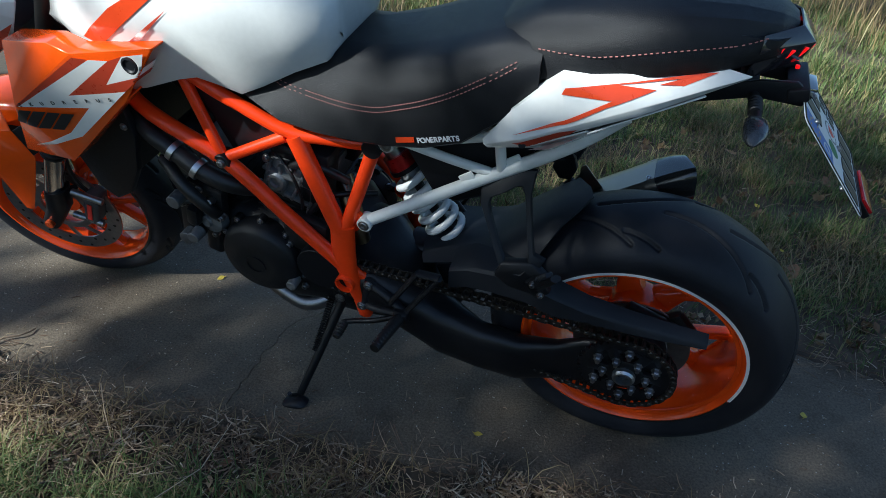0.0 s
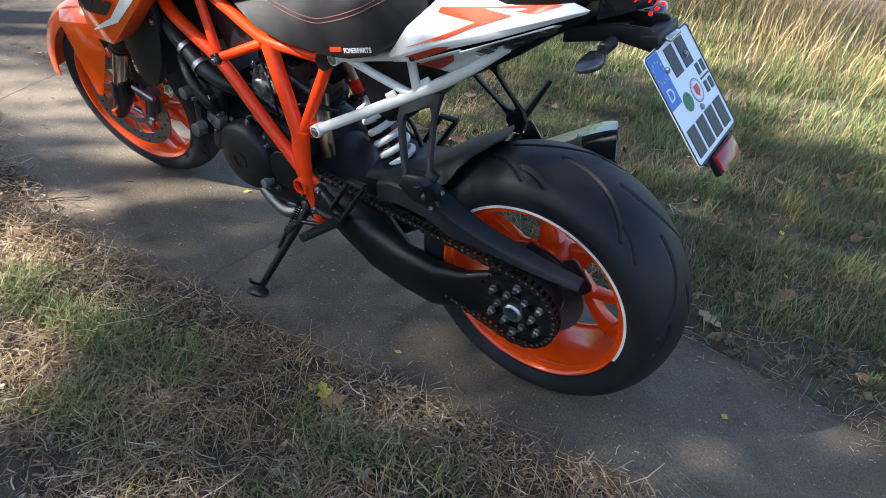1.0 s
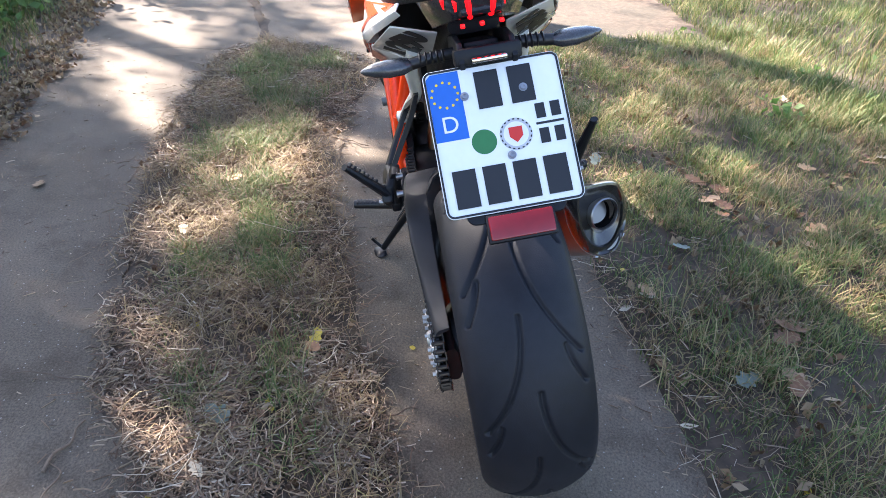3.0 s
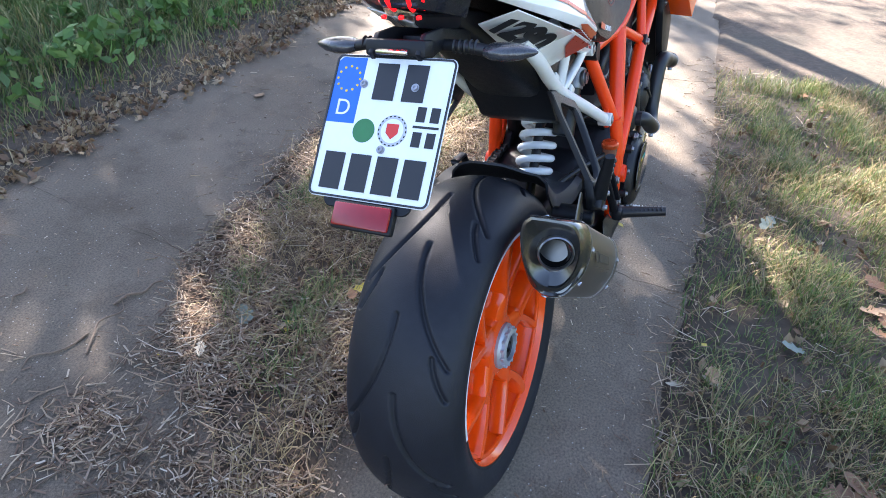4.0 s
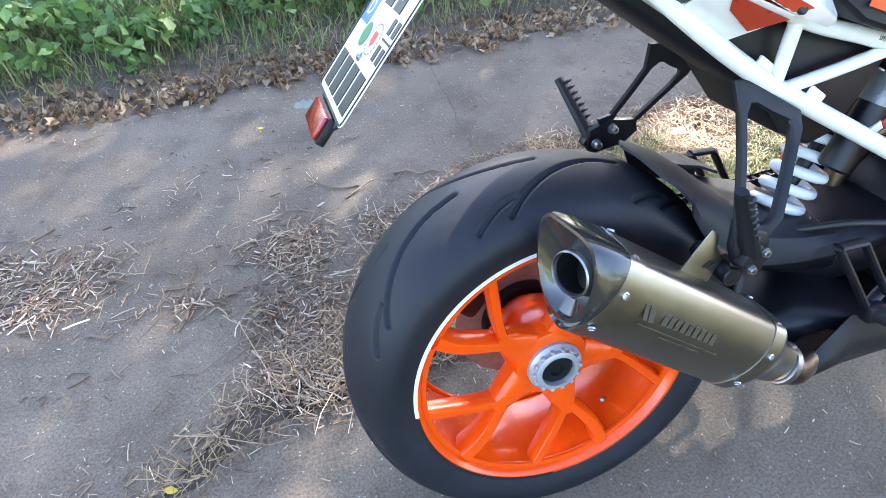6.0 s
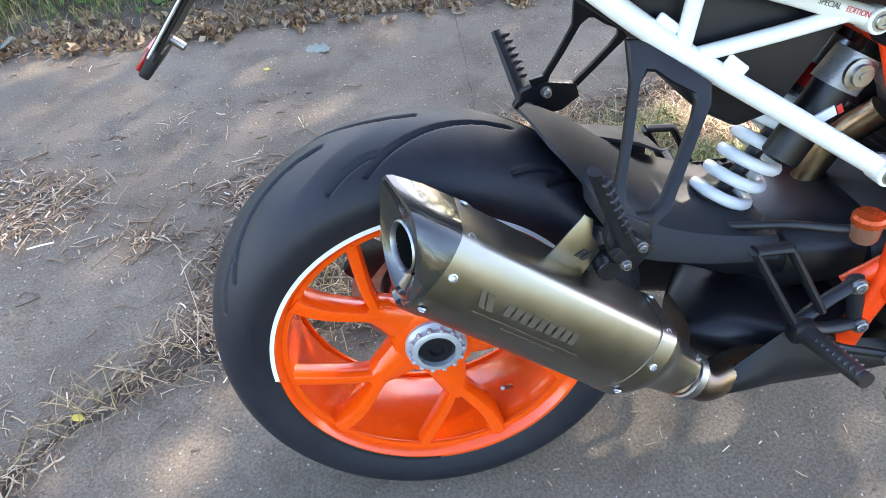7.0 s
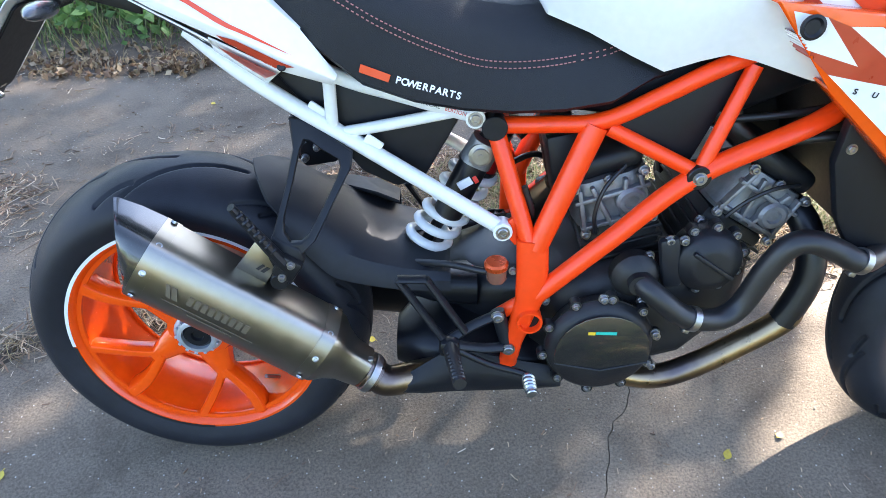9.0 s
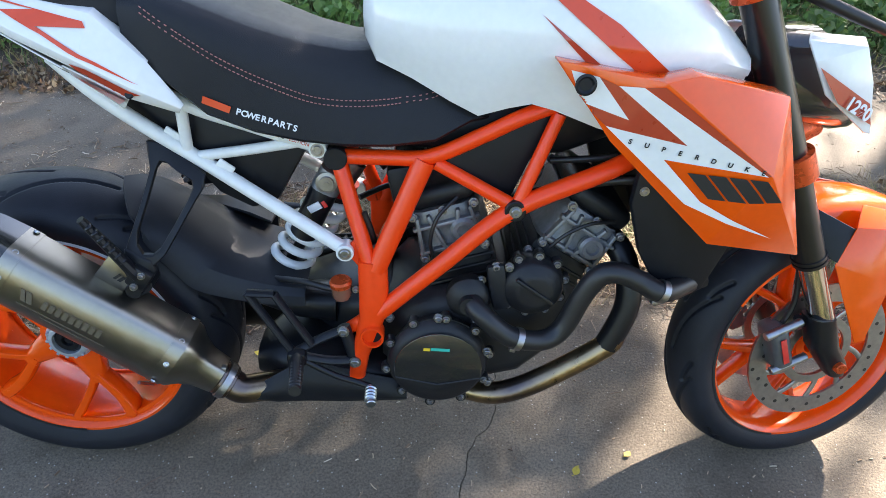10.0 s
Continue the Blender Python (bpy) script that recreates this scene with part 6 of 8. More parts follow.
def fork(q, side):
    w = 0.106

    def s(p):
        return STEER @ (Vector((p[0], p[1], p[2])))
    y = Vector((0, side * w, 0))
    bm = cyl(bmesh.new(), s(AX + y + SAX * 0.26), s(AX + y + SAX * 0.86), 0.0285, 28)
    for k in (0.262, 0.272):
        lathe(bm, [(0.0285, -0.004), (0.031, -0.003), (0.031, 0.003), (0.0285, 0.004)], axis(s(AX + y + SAX * k), STEER.to_3x3() @ SAX), 28)
    leg = part("fork_leg", bm, GLOSS_BLACK, bike, "black upside-down fork leg with chrome tube")
    bm = cyl(bmesh.new(), s(AX + y + SAX * 0.10), s(AX + y + SAX * 0.265), 0.0235, 28)
    part("fork_tube", bm, CHROME, leg)
    bm = loft(bmesh.new(), [superloop(s(AX + y + SAX * a + Vector((dx, 0, 0))), hx, hy, 16, 3, STEER.to_3x3() @ Vector((1, 0, 0)), STEER.to_3x3() @ Vector((0, 1, 0))) for a, dx, hx, hy in
                            ((0.125, -0.004, 0.028, 0.028), (0.09, -0.008, 0.030, 0.028), (0.05, -0.012, 0.032, 0.026), (0.0, 0.0, 0.030, 0.024), (-0.035, 0.0, 0.018, 0.018))])
    part("axle_clamp", bm, BLACK_METAL, leg)
    bm = cyl(bmesh.new(), s(AX + y * 0.9), s(AX + y * 1.32), 0.012)
    part("axle_slider", bm, ORANGE_ANOD, leg)
    # radial caliper with its two bridge bolts
    cm = STEER @ Matrix.Translation(AX + Vector((-0.118, side * 0.080, 0.035))) @ Matrix.Rotation(radians(-22), 4, 'Y')
    bm = block(bmesh.new(), (0.040, 0.058, 0.105), cm, 0.012, 3)
    cal = part("brake_caliper", bm, material("caliper_grey", (0.10, 0.103, 0.107), 0.4, metal=0.4, vary=0.2), bike, "grey radial brake caliper")
    for dz in (-0.045, 0.045):
        bm = cyl(bmesh.new(), cm @ Vector((-0.03, side * 0.02, dz)), cm @ Vector((0.05, side * 0.02, dz)), 0.009)
        part("caliper_bolt", bm, STEEL, cal)
    bm = block(bmesh.new(), (0.012, 0.002, 0.06), cm @ Matrix.Translation((0, side * 0.032, 0)), 0.0005)
    part("mark", bm, RED_INK, cal)
    bm = tube(bmesh.new(), [cm @ Vector((0.05, side * 0.01, 0.045)), s(AX + y * 0.85 + SAX * 0.06), s(AX + y * 0.9 + Vector((-0.02, 0, 0.02)))], 0.014, 10, flat=0.7)
    part("caliper_bracket", bm, BLACK_METAL, cal)


both(fork)
for z, mt, nm in ((0.47, ORANGE_ANOD, "lower_clamp"), (0.80, ORANGE_ANOD, "upper_clamp")):
    bm = block(bmesh.new(), (0.07, 0.25, 0.045), STEER @ Matrix.Translation(AX + SAX * z) @ SAX.to_track_quat("Z", "Y").to_matrix().to_4x4(), 0.015)
    for y in (-0.106, 0.106):
        lathe(bm, [(0.028, -0.024), (0.040, -0.024), (0.040, 0.024), (0.028, 0.024)], STEER @ axis(AX + SAX * z + Vector((0, y, 0)), SAX), 28, closed=True)
    part(nm, bm, mt, bike, "orange anodised fork clamp")
# front mudguard
bm = bmesh.new()
rows = []
for k in range(17):
    a = radians(8 + 106 * k / 16)
    row = []
    for u_ in (-1, -0.92, -0.75, -0.4, 0, 0.4, 0.75, 0.92, 1):
        r = 0.338 - (0.055 if abs(u_) == 1 else 0.02 if abs(u_) > 0.9 else 0.007 if abs(u_) > 0.7 else 0)
        row.append(STEER @ (AX + Vector((r * math.cos(a), u_ * 0.080, r * math.sin(a)))))
    rows.append(row)
sheet(bm, rows, 0.003)
guard = part("front_mudguard", bm, ORANGE_BODY, bike, "glossy orange front mudguard")
# headlight mask: given with the bars turned, mirrored about the turned middle
BACK = STEER.inverted()


def masked(p, side):
    v_ = BACK @ Vector((p[0], -p[1], p[2]))
    return STEER @ Vector((v_.x, v_.y if side < 0 else -v_.y, v_.z))


# side wings of the mudguard, a dark piece behind them
for side in (1, -1):
    bm = panel(bmesh.new(), [[masked(p, side) for p in f] for f in (
        [(1.478, 0.098, 0.610), (1.60, 0.085, 0.600), (1.575, 0.112, 0.500), (1.449, 0.118, 0.541)],
        [(1.449, 0.118, 0.541), (1.575, 0.112, 0.500), (1.547, 0.138, 0.387), (1.529, 0.140, 0.382), (1.484, 0.130, 0.468)],
        [(1.478, 0.098, 0.610), (1.50, 0.060, 0.640), (1.61, 0.055, 0.620), (1.60, 0.085, 0.600)])], 0.003)
    part("mudguard_wing", bm, ORANGE_BODY, guard)
    bm = panel(bmesh.new(), [[masked(p, side) for p in ((1.395, 0.070, 0.640), (1.480, 0.094, 0.604), (1.452, 0.114, 0.545), (1.41, 0.090, 0.560))]], 0.003)
    part("mudguard_stay", bm, BLACK_PLASTIC, guard)
for side in (1, -1):
    A_, B_, C_, D_, E_, F_, G_ = (1.274, 0.113, 0.938), (1.378, 0.102, 0.930), (1.409, 0.098, 0.873), (1.437, 0.095, 0.786), (1.422, 0.099, 0.790), (1.326, 0.115, 0.854), (1.290, 0.120, 0.907)
    bm = panel(bmesh.new(), [[masked(p, side) for p in f] for f in ([A_, B_, G_], [B_, C_, F_, G_], [C_, D_, E_, F_], [A_, B_, (1.388, 0.07, 0.940), (1.29, 0.08, 0.945)])], 0.004)
    mask = part("headlight_mask", bm, WHITE, bike, "white and red headlight mask")
    a, b, b2, c = [masked(p, side) for p in ((1.294, 0.1205, 0.900), (1.409, 0.099, 0.840), (1.424, 0.0985, 0.804), (1.346, 0.1135, 0.842))]
    nrm = (b - a).cross(c - a).normalized()
    if nrm.y * side < 0:
        nrm = -nrm
    bm = bmesh.new()
    bm.faces.new([bm.verts.new(p + nrm * 0.006) for p in (a, b, b2, c)])
    part("decal", bm, RED_FILM, mask)
    mid = (c * 0.42 + b2 * 0.58) + nrm * 0.0110 + Vector((-0.006, 0, 0.012))
    right = (b2 - c).normalized() * (1 if side < 0 else -1)
    lettering(mask, "1290", facing(mid, right, nrm.cross(right)), 0.030, WHITE_INK, bold=0.0008)
bm = loft(bmesh.new(), [[STEER @ p for p in superloop(c, hw, hh, 20, 3)] for c, hw, hh in (((1.25, 0, 0.86), 0.07, 0.08), ((1.33, 0, 0.86), 0.098, 0.085), ((1.42, 0, 0.83), 0.075, 0.07), ((1.46, 0, 0.80), 0.045, 0.04))])
part("headlight", bm, DARK_LENS, bike)
bm = tube(bmesh.new(), [STEER @ Vector(p) for p in ((1.18, -0.10, 1.02), (1.26, -0.13, 0.985), (1.34, -0.15, 0.955), (1.40, -0.155, 0.935))], (0.012, 0.008), 10)
part("brake_hose", bm, HOSE, bike)
for side in (1, -1):
    bm = tube(bmesh.new(), [STEER @ Vector(p) for p in ((1.21, side * 0.07, 0.93), (1.27, side * 0.09, 0.78), (1.36, side * 0.09, 0.60), (1.40, side * 0.09, 0.45), (1.39, side * 0.08, 0.37))], 0.0055, 8)
    part("brake_hose", bm, HOSE, bike)

# small marks on the seat and subframe
film(seat, [(0.349, 0.830), (0.389, 0.814), (0.385, 0.804), (0.346, 0.819)], -1, ORANGE_FILM, "mark", 0.003, 12)
film(seat, [(0.467, 0.786), (0.432, 0.796), (0.431, 0.786), (0.466, 0.776)], 1, ORANGE_FILM, "mark", 0.003, 12)
SEAT_SKIN = BVHTree.FromPolygons([tuple(v.co) for v in seat.data.vertices], [tuple(p.vertices) for p in seat.data.polygons])
for side, x0, z0, x1, z1 in ((-1, 0.394, 0.807, 0.486, 0.779), (1, 0.427, 0.789, 0.350, 0.812)):
    word = "POWERPARTS"
    for k, letter in enumerate(word):
        u = (k + 0.5) / len(word)
        hit = SEAT_SKIN.ray_cast(Vector((x0 + (x1 - x0) * u, side * 0.6, z0 + (z1 - z0) * u)), Vector((0, -side, 0)))
        nrm = hit[1] if hit[1].y * side > 0 else -hit[1]
        right = Vector((x1 - x0, 0, z1 - z0)).normalized()
        right = (right - nrm * right.dot(nrm)).normalized()
        lettering(seat, letter, facing(hit[0] + nrm * 0.0012, right, nrm.cross(right)), 0.0135, WHITE_INK, depth=0.0002, bold=0.0004)
ta, tb = Vector((0.41, -0.104, 0.764)), Vector((0.508, -0.097, 0.731))
d = (tb - ta).normalized()
lettering(sub_ob, "SPECIAL", facing(ta.lerp(tb, 0.32) + Vector((0, -0.0117, 0.002)), d, (0, 0, 1)), 0.0085, INK, depth=0.0002)
lettering(sub_ob, "EDITION", facing(ta.lerp(tb, 0.70) + Vector((0, -0.0117, 0.002)), d, (0, 0, 1)), 0.0085, RED_INK, depth=0.0002)

# ---- the track and its verges ----
rng = np.random.default_rng(11)


def verge_r(x):
    return np.interp(x, [-6, -0.95, -0.77, -0.6, -0.4, 0.1, 0.5, 1.2, 1.75, 4, 9], [-0.2, -0.26, -0.32, -0.355, -0.37, -0.37, -0.36, -0.36, -0.35, -0.15, 0.6])


def strip_r(x):
    return np.interp(x, [-6, -1.2, -0.84, -0.77, -0.72, -0.61, -0.5, -0.39, -0.17, 0.11, 0.35, 0.7, 1.1, 1.55, 1.95, 2.3, 2.55, 2.75, 2.9, 5, 9], [-0.12, -0.1, -0.08, -0.02, 0.08, 0.15, 0.23, 0.25, 0.29, 0.335, 0.36, 0.405, 0.46, 0.46, 0.38, 0.28, 0.30, 0.5, 0.85, 1.3, 2.2])


def strip_l(x):
    return np.interp(x, [-6, -1.2, -0.84, -0.78, -0.61, -0.5, -0.4, -0.3, -0.2, -0.1, 0.0, 0.12, 0.4, 0.9, 1.45, 2.0, 2.65, 2.8, 2.9, 5, 9], [-0.08, -0.06, -0.02, 0.04, 0.22, 0.31, 0.37, 0.45, 0.55, 0.68, 0.82, 0.92, 1.0, 1.09, 1.15, 1.17, 1.09, 1.0, 0.90, 1.35, 2.25])


def straw_l(x):
    return np.interp(x, [-6, -1.2, -0.84, -0.78, -0.61, -0.52, -0.47, -0.45, -0.33, -0.2, 0.0, 0.12, 0.4, 0.9, 1.45, 2.0, 2.65, 2.8, 2.9, 5, 9], [-0.08, -0.06, 0.0, 0.10, 0.24, 0.40, 0.62, 0.77, 0.83, 0.86, 0.90, 0.93, 1.0, 1.09, 1.15, 1.17, 1.09, 1.0, 0.90, 1.35, 2.25])


def verge_l(x):
    return np.interp(x, [-6, -1.4, -0.9, -0.3, 0.25, 0.8, 1.3, 1.9, 2.65, 5, 9], [1.7, 1.63, 1.65, 1.73, 1.74, 1.81, 1.77, 1.84, 1.90, 2.3, 3.2])


def ripple(x, y, k=1.0, seed=0.0):
    """A smooth cheap noise between about -1 and 1."""
    return (np.sin(3.1 * k * x + 1.7 * k * y + seed) + np.sin(-2.3 * k * x + 4.1 * k * y + 1.3 + seed * 2) + np.sin(5.9 * k * x + 0.7 * k * y + 4.2 + seed) + np.sin(1.1 * k * x - 6.7 * k * y + 2.1 - seed)) / 4


def ground_z(x, y):
    x, y = np.asarray(x, float), np.asarray(y, float)
    on1 = (y > verge_r(x) + 0.02) & (y < strip_r(x) - 0.02)
    on2 = (y > strip_l(x) + 0.02) & (y < verge_l(x) - 0.02)
    z = 0.006 + 0.010 * ripple(x, y, 1.2) + 0.006 * ripple(x, y, 4.0, 2.0)
    out = np.maximum(0, np.maximum(verge_r(x) - y, y - verge_l(x)))
    z = z + np.minimum(out * 0.05, 0.12) + 0.02 * np.minimum(out, 1.5) * ripple(x, y, 0.5, 5.0)
    return np.where(on1 | on2, -0.035, z)


def mesh_from(name, co, faces, mat, smooth=True):
    """A mesh from arrays of places and of triangles or quads."""
    me = bpy.data.meshes.new(name)
    me.vertices.add(len(co))
    me.vertices.foreach_set("co", np.ascontiguousarray(co, dtype=np.float32).ravel())
    size = faces.shape[1]
    me.loops.add(faces.size)
    me.loops.foreach_set("vertex_index", np.ascontiguousarray(faces, dtype=np.int32).ravel())
    me.polygons.add(len(faces))
    me.polygons.foreach_set("loop_start", np.arange(0, faces.size, size, dtype=np.int32))
    me.polygons.foreach_set("use_smooth", np.full(len(faces), smooth))
    me.update(calc_edges=True)
    me.materials.append(mat)
    return new(name, me)


def node_mat(name):
    m = bpy.data.materials.new(name)
    m.use_nodes = True
    return m, m.node_tree.nodes, m.node_tree.links


def concrete():
    """Worn brown-grey concrete: fine aggregate, pale specks, dark damp stains, hairline relief."""
    m, n, l = node_mat("worn_concrete")
    p = n["Principled BSDF"]
    tc = n.new("ShaderNodeTexCoord")
    def noise_tex(scale, detail, rough=0.6):
        t = n.new("ShaderNodeTexNoise")
        t.inputs["Scale"].default_value, t.inputs["Detail"].default_value, t.inputs["Roughness"].default_value = scale, detail, rough
        l.new(tc.outputs["Object"], t.inputs["Vector"])
        return t
    def ramp(src, stops):
        r = n.new("ShaderNodeValToRGB")
        while len(r.color_ramp.elements) < len(stops):
            r.color_ramp.elements.new(0.5)
        for e, (pos, c) in zip(r.color_ramp.elements, stops):
            e.position, e.color = pos, (*c, 1)
        l.new(src, r.inputs["Fac"])
        return r
    def mix(kind, fac, a, b):
        x = n.new("ShaderNodeMix")
        x.data_type, x.blend_type = 'RGBA', kind
        if isinstance(fac, float):
            x.inputs["Factor"].default_value = fac
        else:
            l.new(fac, x.inputs["Factor"])
        l.new(a, x.inputs["A"])
        l.new(b, x.inputs["B"])
        return x.outputs["Result"]
    base = ramp(noise_tex(1.7, 6).outputs["Fac"], [(0.30, (0.110, 0.087, 0.062)), (0.52, (0.150, 0.120, 0.087)), (0.72, (0.200, 0.162, 0.120))])
    grain = ramp(noise_tex(170, 5, 0.75).outputs["Fac"], [(0.30, (0.42, 0.42, 0.42)), (0.52, (1.0, 1.0, 1.0)), (0.72, (1.55, 1.52, 1.46))])
    col = mix('MULTIPLY', 1.0, base.outputs["Color"], grain.outputs["Color"])
    v = n.new("ShaderNodeTexVoronoi")
    v.inputs["Scale"].default_value, v.inputs["Randomness"].default_value = 75.0, 1.0
    l.new(tc.outputs["Object"], v.inputs["Vector"])
    speck = ramp(v.outputs["Distance"], [(0.0, (1, 1, 1)), (0.10, (1, 1, 1)), (0.16, (0, 0, 0))])
    pick = n.new("ShaderNodeMath")
    pick.operation = 'GREATER_THAN'
    pick.inputs[1].default_value = 0.66
    sep = n.new("ShaderNodeSeparateColor")
    l.new(v.outputs["Color"], sep.inputs[0])
    l.new(sep.outputs[0], pick.inputs[0])
    both_ = n.new("ShaderNodeMath")
    both_.operation = 'MULTIPLY'
    l.new(speck.outputs["Color"], both_.inputs[0])
    l.new(pick.outputs[0], both_.inputs[1])
    pale = n.new("ShaderNodeRGB")
    pale.outputs[0].default_value = (0.40, 0.375, 0.33, 1)
    col = mix('MIX', both_.outputs[0], col, pale.outputs[0])
    stain = ramp(noise_tex(5.5, 8, 0.65).outputs["Fac"], [(0.36, (0.66, 0.64, 0.62)), (0.50, (1, 1, 1))])
    col = mix('MULTIPLY', 0.8, col, stain.outputs["Color"])
    l.new(col, p.inputs["Base Color"])
    p.inputs["Roughness"].default_value = 0.78
    p.inputs["Specular IOR Level"].default_value = 0.35
    b = n.new("ShaderNodeBump")
    b.inputs["Strength"].default_value, b.inputs["Distance"].default_value = 0.9, 0.004
    l.new(noise_tex(150, 8, 0.7).outputs["Fac"], b.inputs["Height"])
    l.new(b.outputs["Normal"], p.inputs["Normal"])
    return m


def leafy(name, colours, rough=0.6, see=0.3):
    """Thin plant matter: a colour for each piece, a little light coming through."""
    m, n, l = node_mat(name)
    p = n["Principled BSDF"]
    geo = n.new("ShaderNodeNewGeometry")
    r = n.new("ShaderNodeValToRGB")
    while len(r.color_ramp.elements) < len(colours):
        r.color_ramp.elements.new(0.5)
    for k, (e, c) in enumerate(zip(r.color_ramp.elements, colours)):
        e.position, e.color = k / (len(colours) - 1), (*c, 1)
    l.new(geo.outputs["Random Per Island"], r.inputs["Fac"])
    tc = n.new("ShaderNodeTexCoord")
    t = n.new("ShaderNodeTexNoise")
    t.inputs["Scale"].default_value, t.inputs["Detail"].default_value = 2.5, 4.0
    l.new(tc.outputs["Object"], t.inputs["Vector"])
    mr = n.new("ShaderNodeMapRange")
    mr.inputs["From Min"].default_value, mr.inputs["From Max"].default_value = 0.3, 0.7
    mr.inputs["To Min"].default_value, mr.inputs["To Max"].default_value = 0.65, 1.3
    l.new(t.outputs["Fac"], mr.inputs["Value"])
    hs = n.new("ShaderNodeHueSaturation")
    l.new(r.outputs["Color"], hs.inputs["Color"])
    l.new(mr.outputs[0], hs.inputs["Value"])
    l.new(hs.outputs["Color"], p.inputs["Base Color"])
    p.inputs["Roughness"].default_value = rough
    if see:
        tr = n.new("ShaderNodeBsdfTranslucent")
        l.new(hs.outputs["Color"], tr.inputs["Color"])
        mx = n.new("ShaderNodeMixShader")
        mx.inputs[0].default_value = see
        l.new(p.outputs[0], mx.inputs[1])
        l.new(tr.outputs[0], mx.inputs[2])
        l.new(mx.outputs[0], n["Material Output"].inputs["Surface"])
    return m


SOIL = material("dry_soil_and_litter", (0.090, 0.066, 0.046), 0.95, vary=0.5, scale=14, bump=0.9, bump_scale=60, dark=(0.052, 0.042, 0.029))
CONCRETE = concrete()
GRASS = leafy("grass_blades", [(0.060, 0.105, 0.026), (0.090, 0.148, 0.036), (0.125, 0.182, 0.050), (0.17, 0.205, 0.065), (0.26, 0.235, 0.095), (0.36, 0.30, 0.14)])
DRY = leafy("dry_grass", [(0.15, 0.10, 0.045), (0.25, 0.18, 0.08), (0.36, 0.27, 0.125), (0.19, 0.12, 0.06), (0.46, 0.37, 0.19)], see=0.2)
STRAW = leafy("straw_and_chaff", [(0.10, 0.060, 0.038), (0.17, 0.105, 0.064), (0.28, 0.19, 0.115), (0.42, 0.32, 0.21), (0.13, 0.080, 0.048), (0.22, 0.14, 0.085), (0.58, 0.49, 0.37)], rough=0.7, see=0.0)
PLANT = leafy("broad_leaves", [(0.06, 0.125, 0.03), (0.09, 0.18, 0.042), (0.13, 0.235, 0.058), (0.18, 0.27, 0.08)])
CROWN = leafy("tree_leaves", [(0.035, 0.07, 0.02), (0.06, 0.10, 0.025), (0.10, 0.12, 0.03)])
BARK = material("tree_bark", (0.10, 0.08, 0.06), 0.9, vary=0.4, scale=12, bump=0.8, bump_scale=30)
TWIG = material("dry_twig", (0.15, 0.105, 0.07), 0.8, vary=0.35, scale=60, bump=0.4, bump_scale=200, per_object=0.35)

# one sheet of ground, fine near the motorcycle, out to the horizon
gx = np.r_[-400, -120, -40, -15, np.arange(-6, 9.01, 0.09), 14, 30, 80, 200, 400]
gy = np.r_[-400, -120, -40, -15, np.arange(-6, 7.01, 0.09), 14, 30, 80, 200, 400]
X, Yg = np.meshgrid(gx, gy, indexing="ij")
Z = ground_z(X, Yg)
i, j = np.meshgrid(np.arange(len(gx) - 1), np.arange(len(gy) - 1), indexing="ij")
a = i * len(gy) + j
ground = mesh_from("ground", np.stack([X, Yg, Z], -1).reshape(-1, 3), np.stack([a, a + len(gy), a + len(gy) + 1, a + 1], -1).reshape(-1, 4), SOIL)
tagged(ground, "bare soil with dry litter under the grass", "ground", kind="structure")


# concrete slabs, with ragged edges and open cracks between them
def slab_piece(name, lower, upper, start, end, parent, seed, gap=0.004):
    """One slab between two edges; start and end are (x at the lower edge, x at the upper edge, wobble seed)."""
    def end_line(e, sgn):
        t = np.linspace(0, 1, 40)
        rr = np.random.default_rng(e[2])
        w = np.cumsum(rr.normal(0, 1, 40))
        w = (w - np.linspace(w[0], w[-1], 40)) * e[3] + rr.normal(0, 0.0030, 40)
        xs = (np.interp(t, e[4], e[5]) if len(e) > 4 else e[0] + (e[1] - e[0]) * t) + w
        return xs + sgn * gap, t
    xs0, t0 = end_line(start, 1)
    xs1, t1 = end_line(end, -1)
    def edge(f, xa, xb, seed2):
        q = np.random.default_rng(seed2)
        n = max(8, int(abs(xb - xa) / 0.035))
        x = np.linspace(xa, xb, n)
        w = 0.012 * ripple(x, x * 0, 4, seed2) + q.normal(0, 0.004, n)
        return x, f(x) + w
    lx, ly = edge(lower, xs0[0], xs1[0], seed)
    ux, uy = edge(upper, xs0[-1], xs1[-1], seed + 1)
    pts = list(zip(lx, ly))
    lo1, hi1, lo0, hi0 = lower(end[0]), upper(end[1]), lower(start[0]), upper(start[1])
    pts += [(x, lo1 + (hi1 - lo1) * t) for x, t in zip(xs1[1:-1], t1[1:-1])]
    pts += list(zip(ux[::-1], uy[::-1]))
    pts += [(x, lo0 + (hi0 - lo0) * t) for x, t in zip(xs0[1:-1][::-1], t0[1:-1][::-1])]
    bm = bmesh.new()
    top = [bm.verts.new((x, y, 0.0)) for x, y in pts]
    low = [bm.verts.new((x, y, -0.07)) for x, y in pts]
    f = bm.faces.new(top)
    for k in range(len(pts)):
        bm.faces.new((top[k], low[k], low[(k + 1) % len(pts)], top[(k + 1) % len(pts)]))
    bmesh.ops.triangulate(bm, faces=[f])
    ob = finish(name, bm, CONCRETE, parent, angle=30)
    return ob


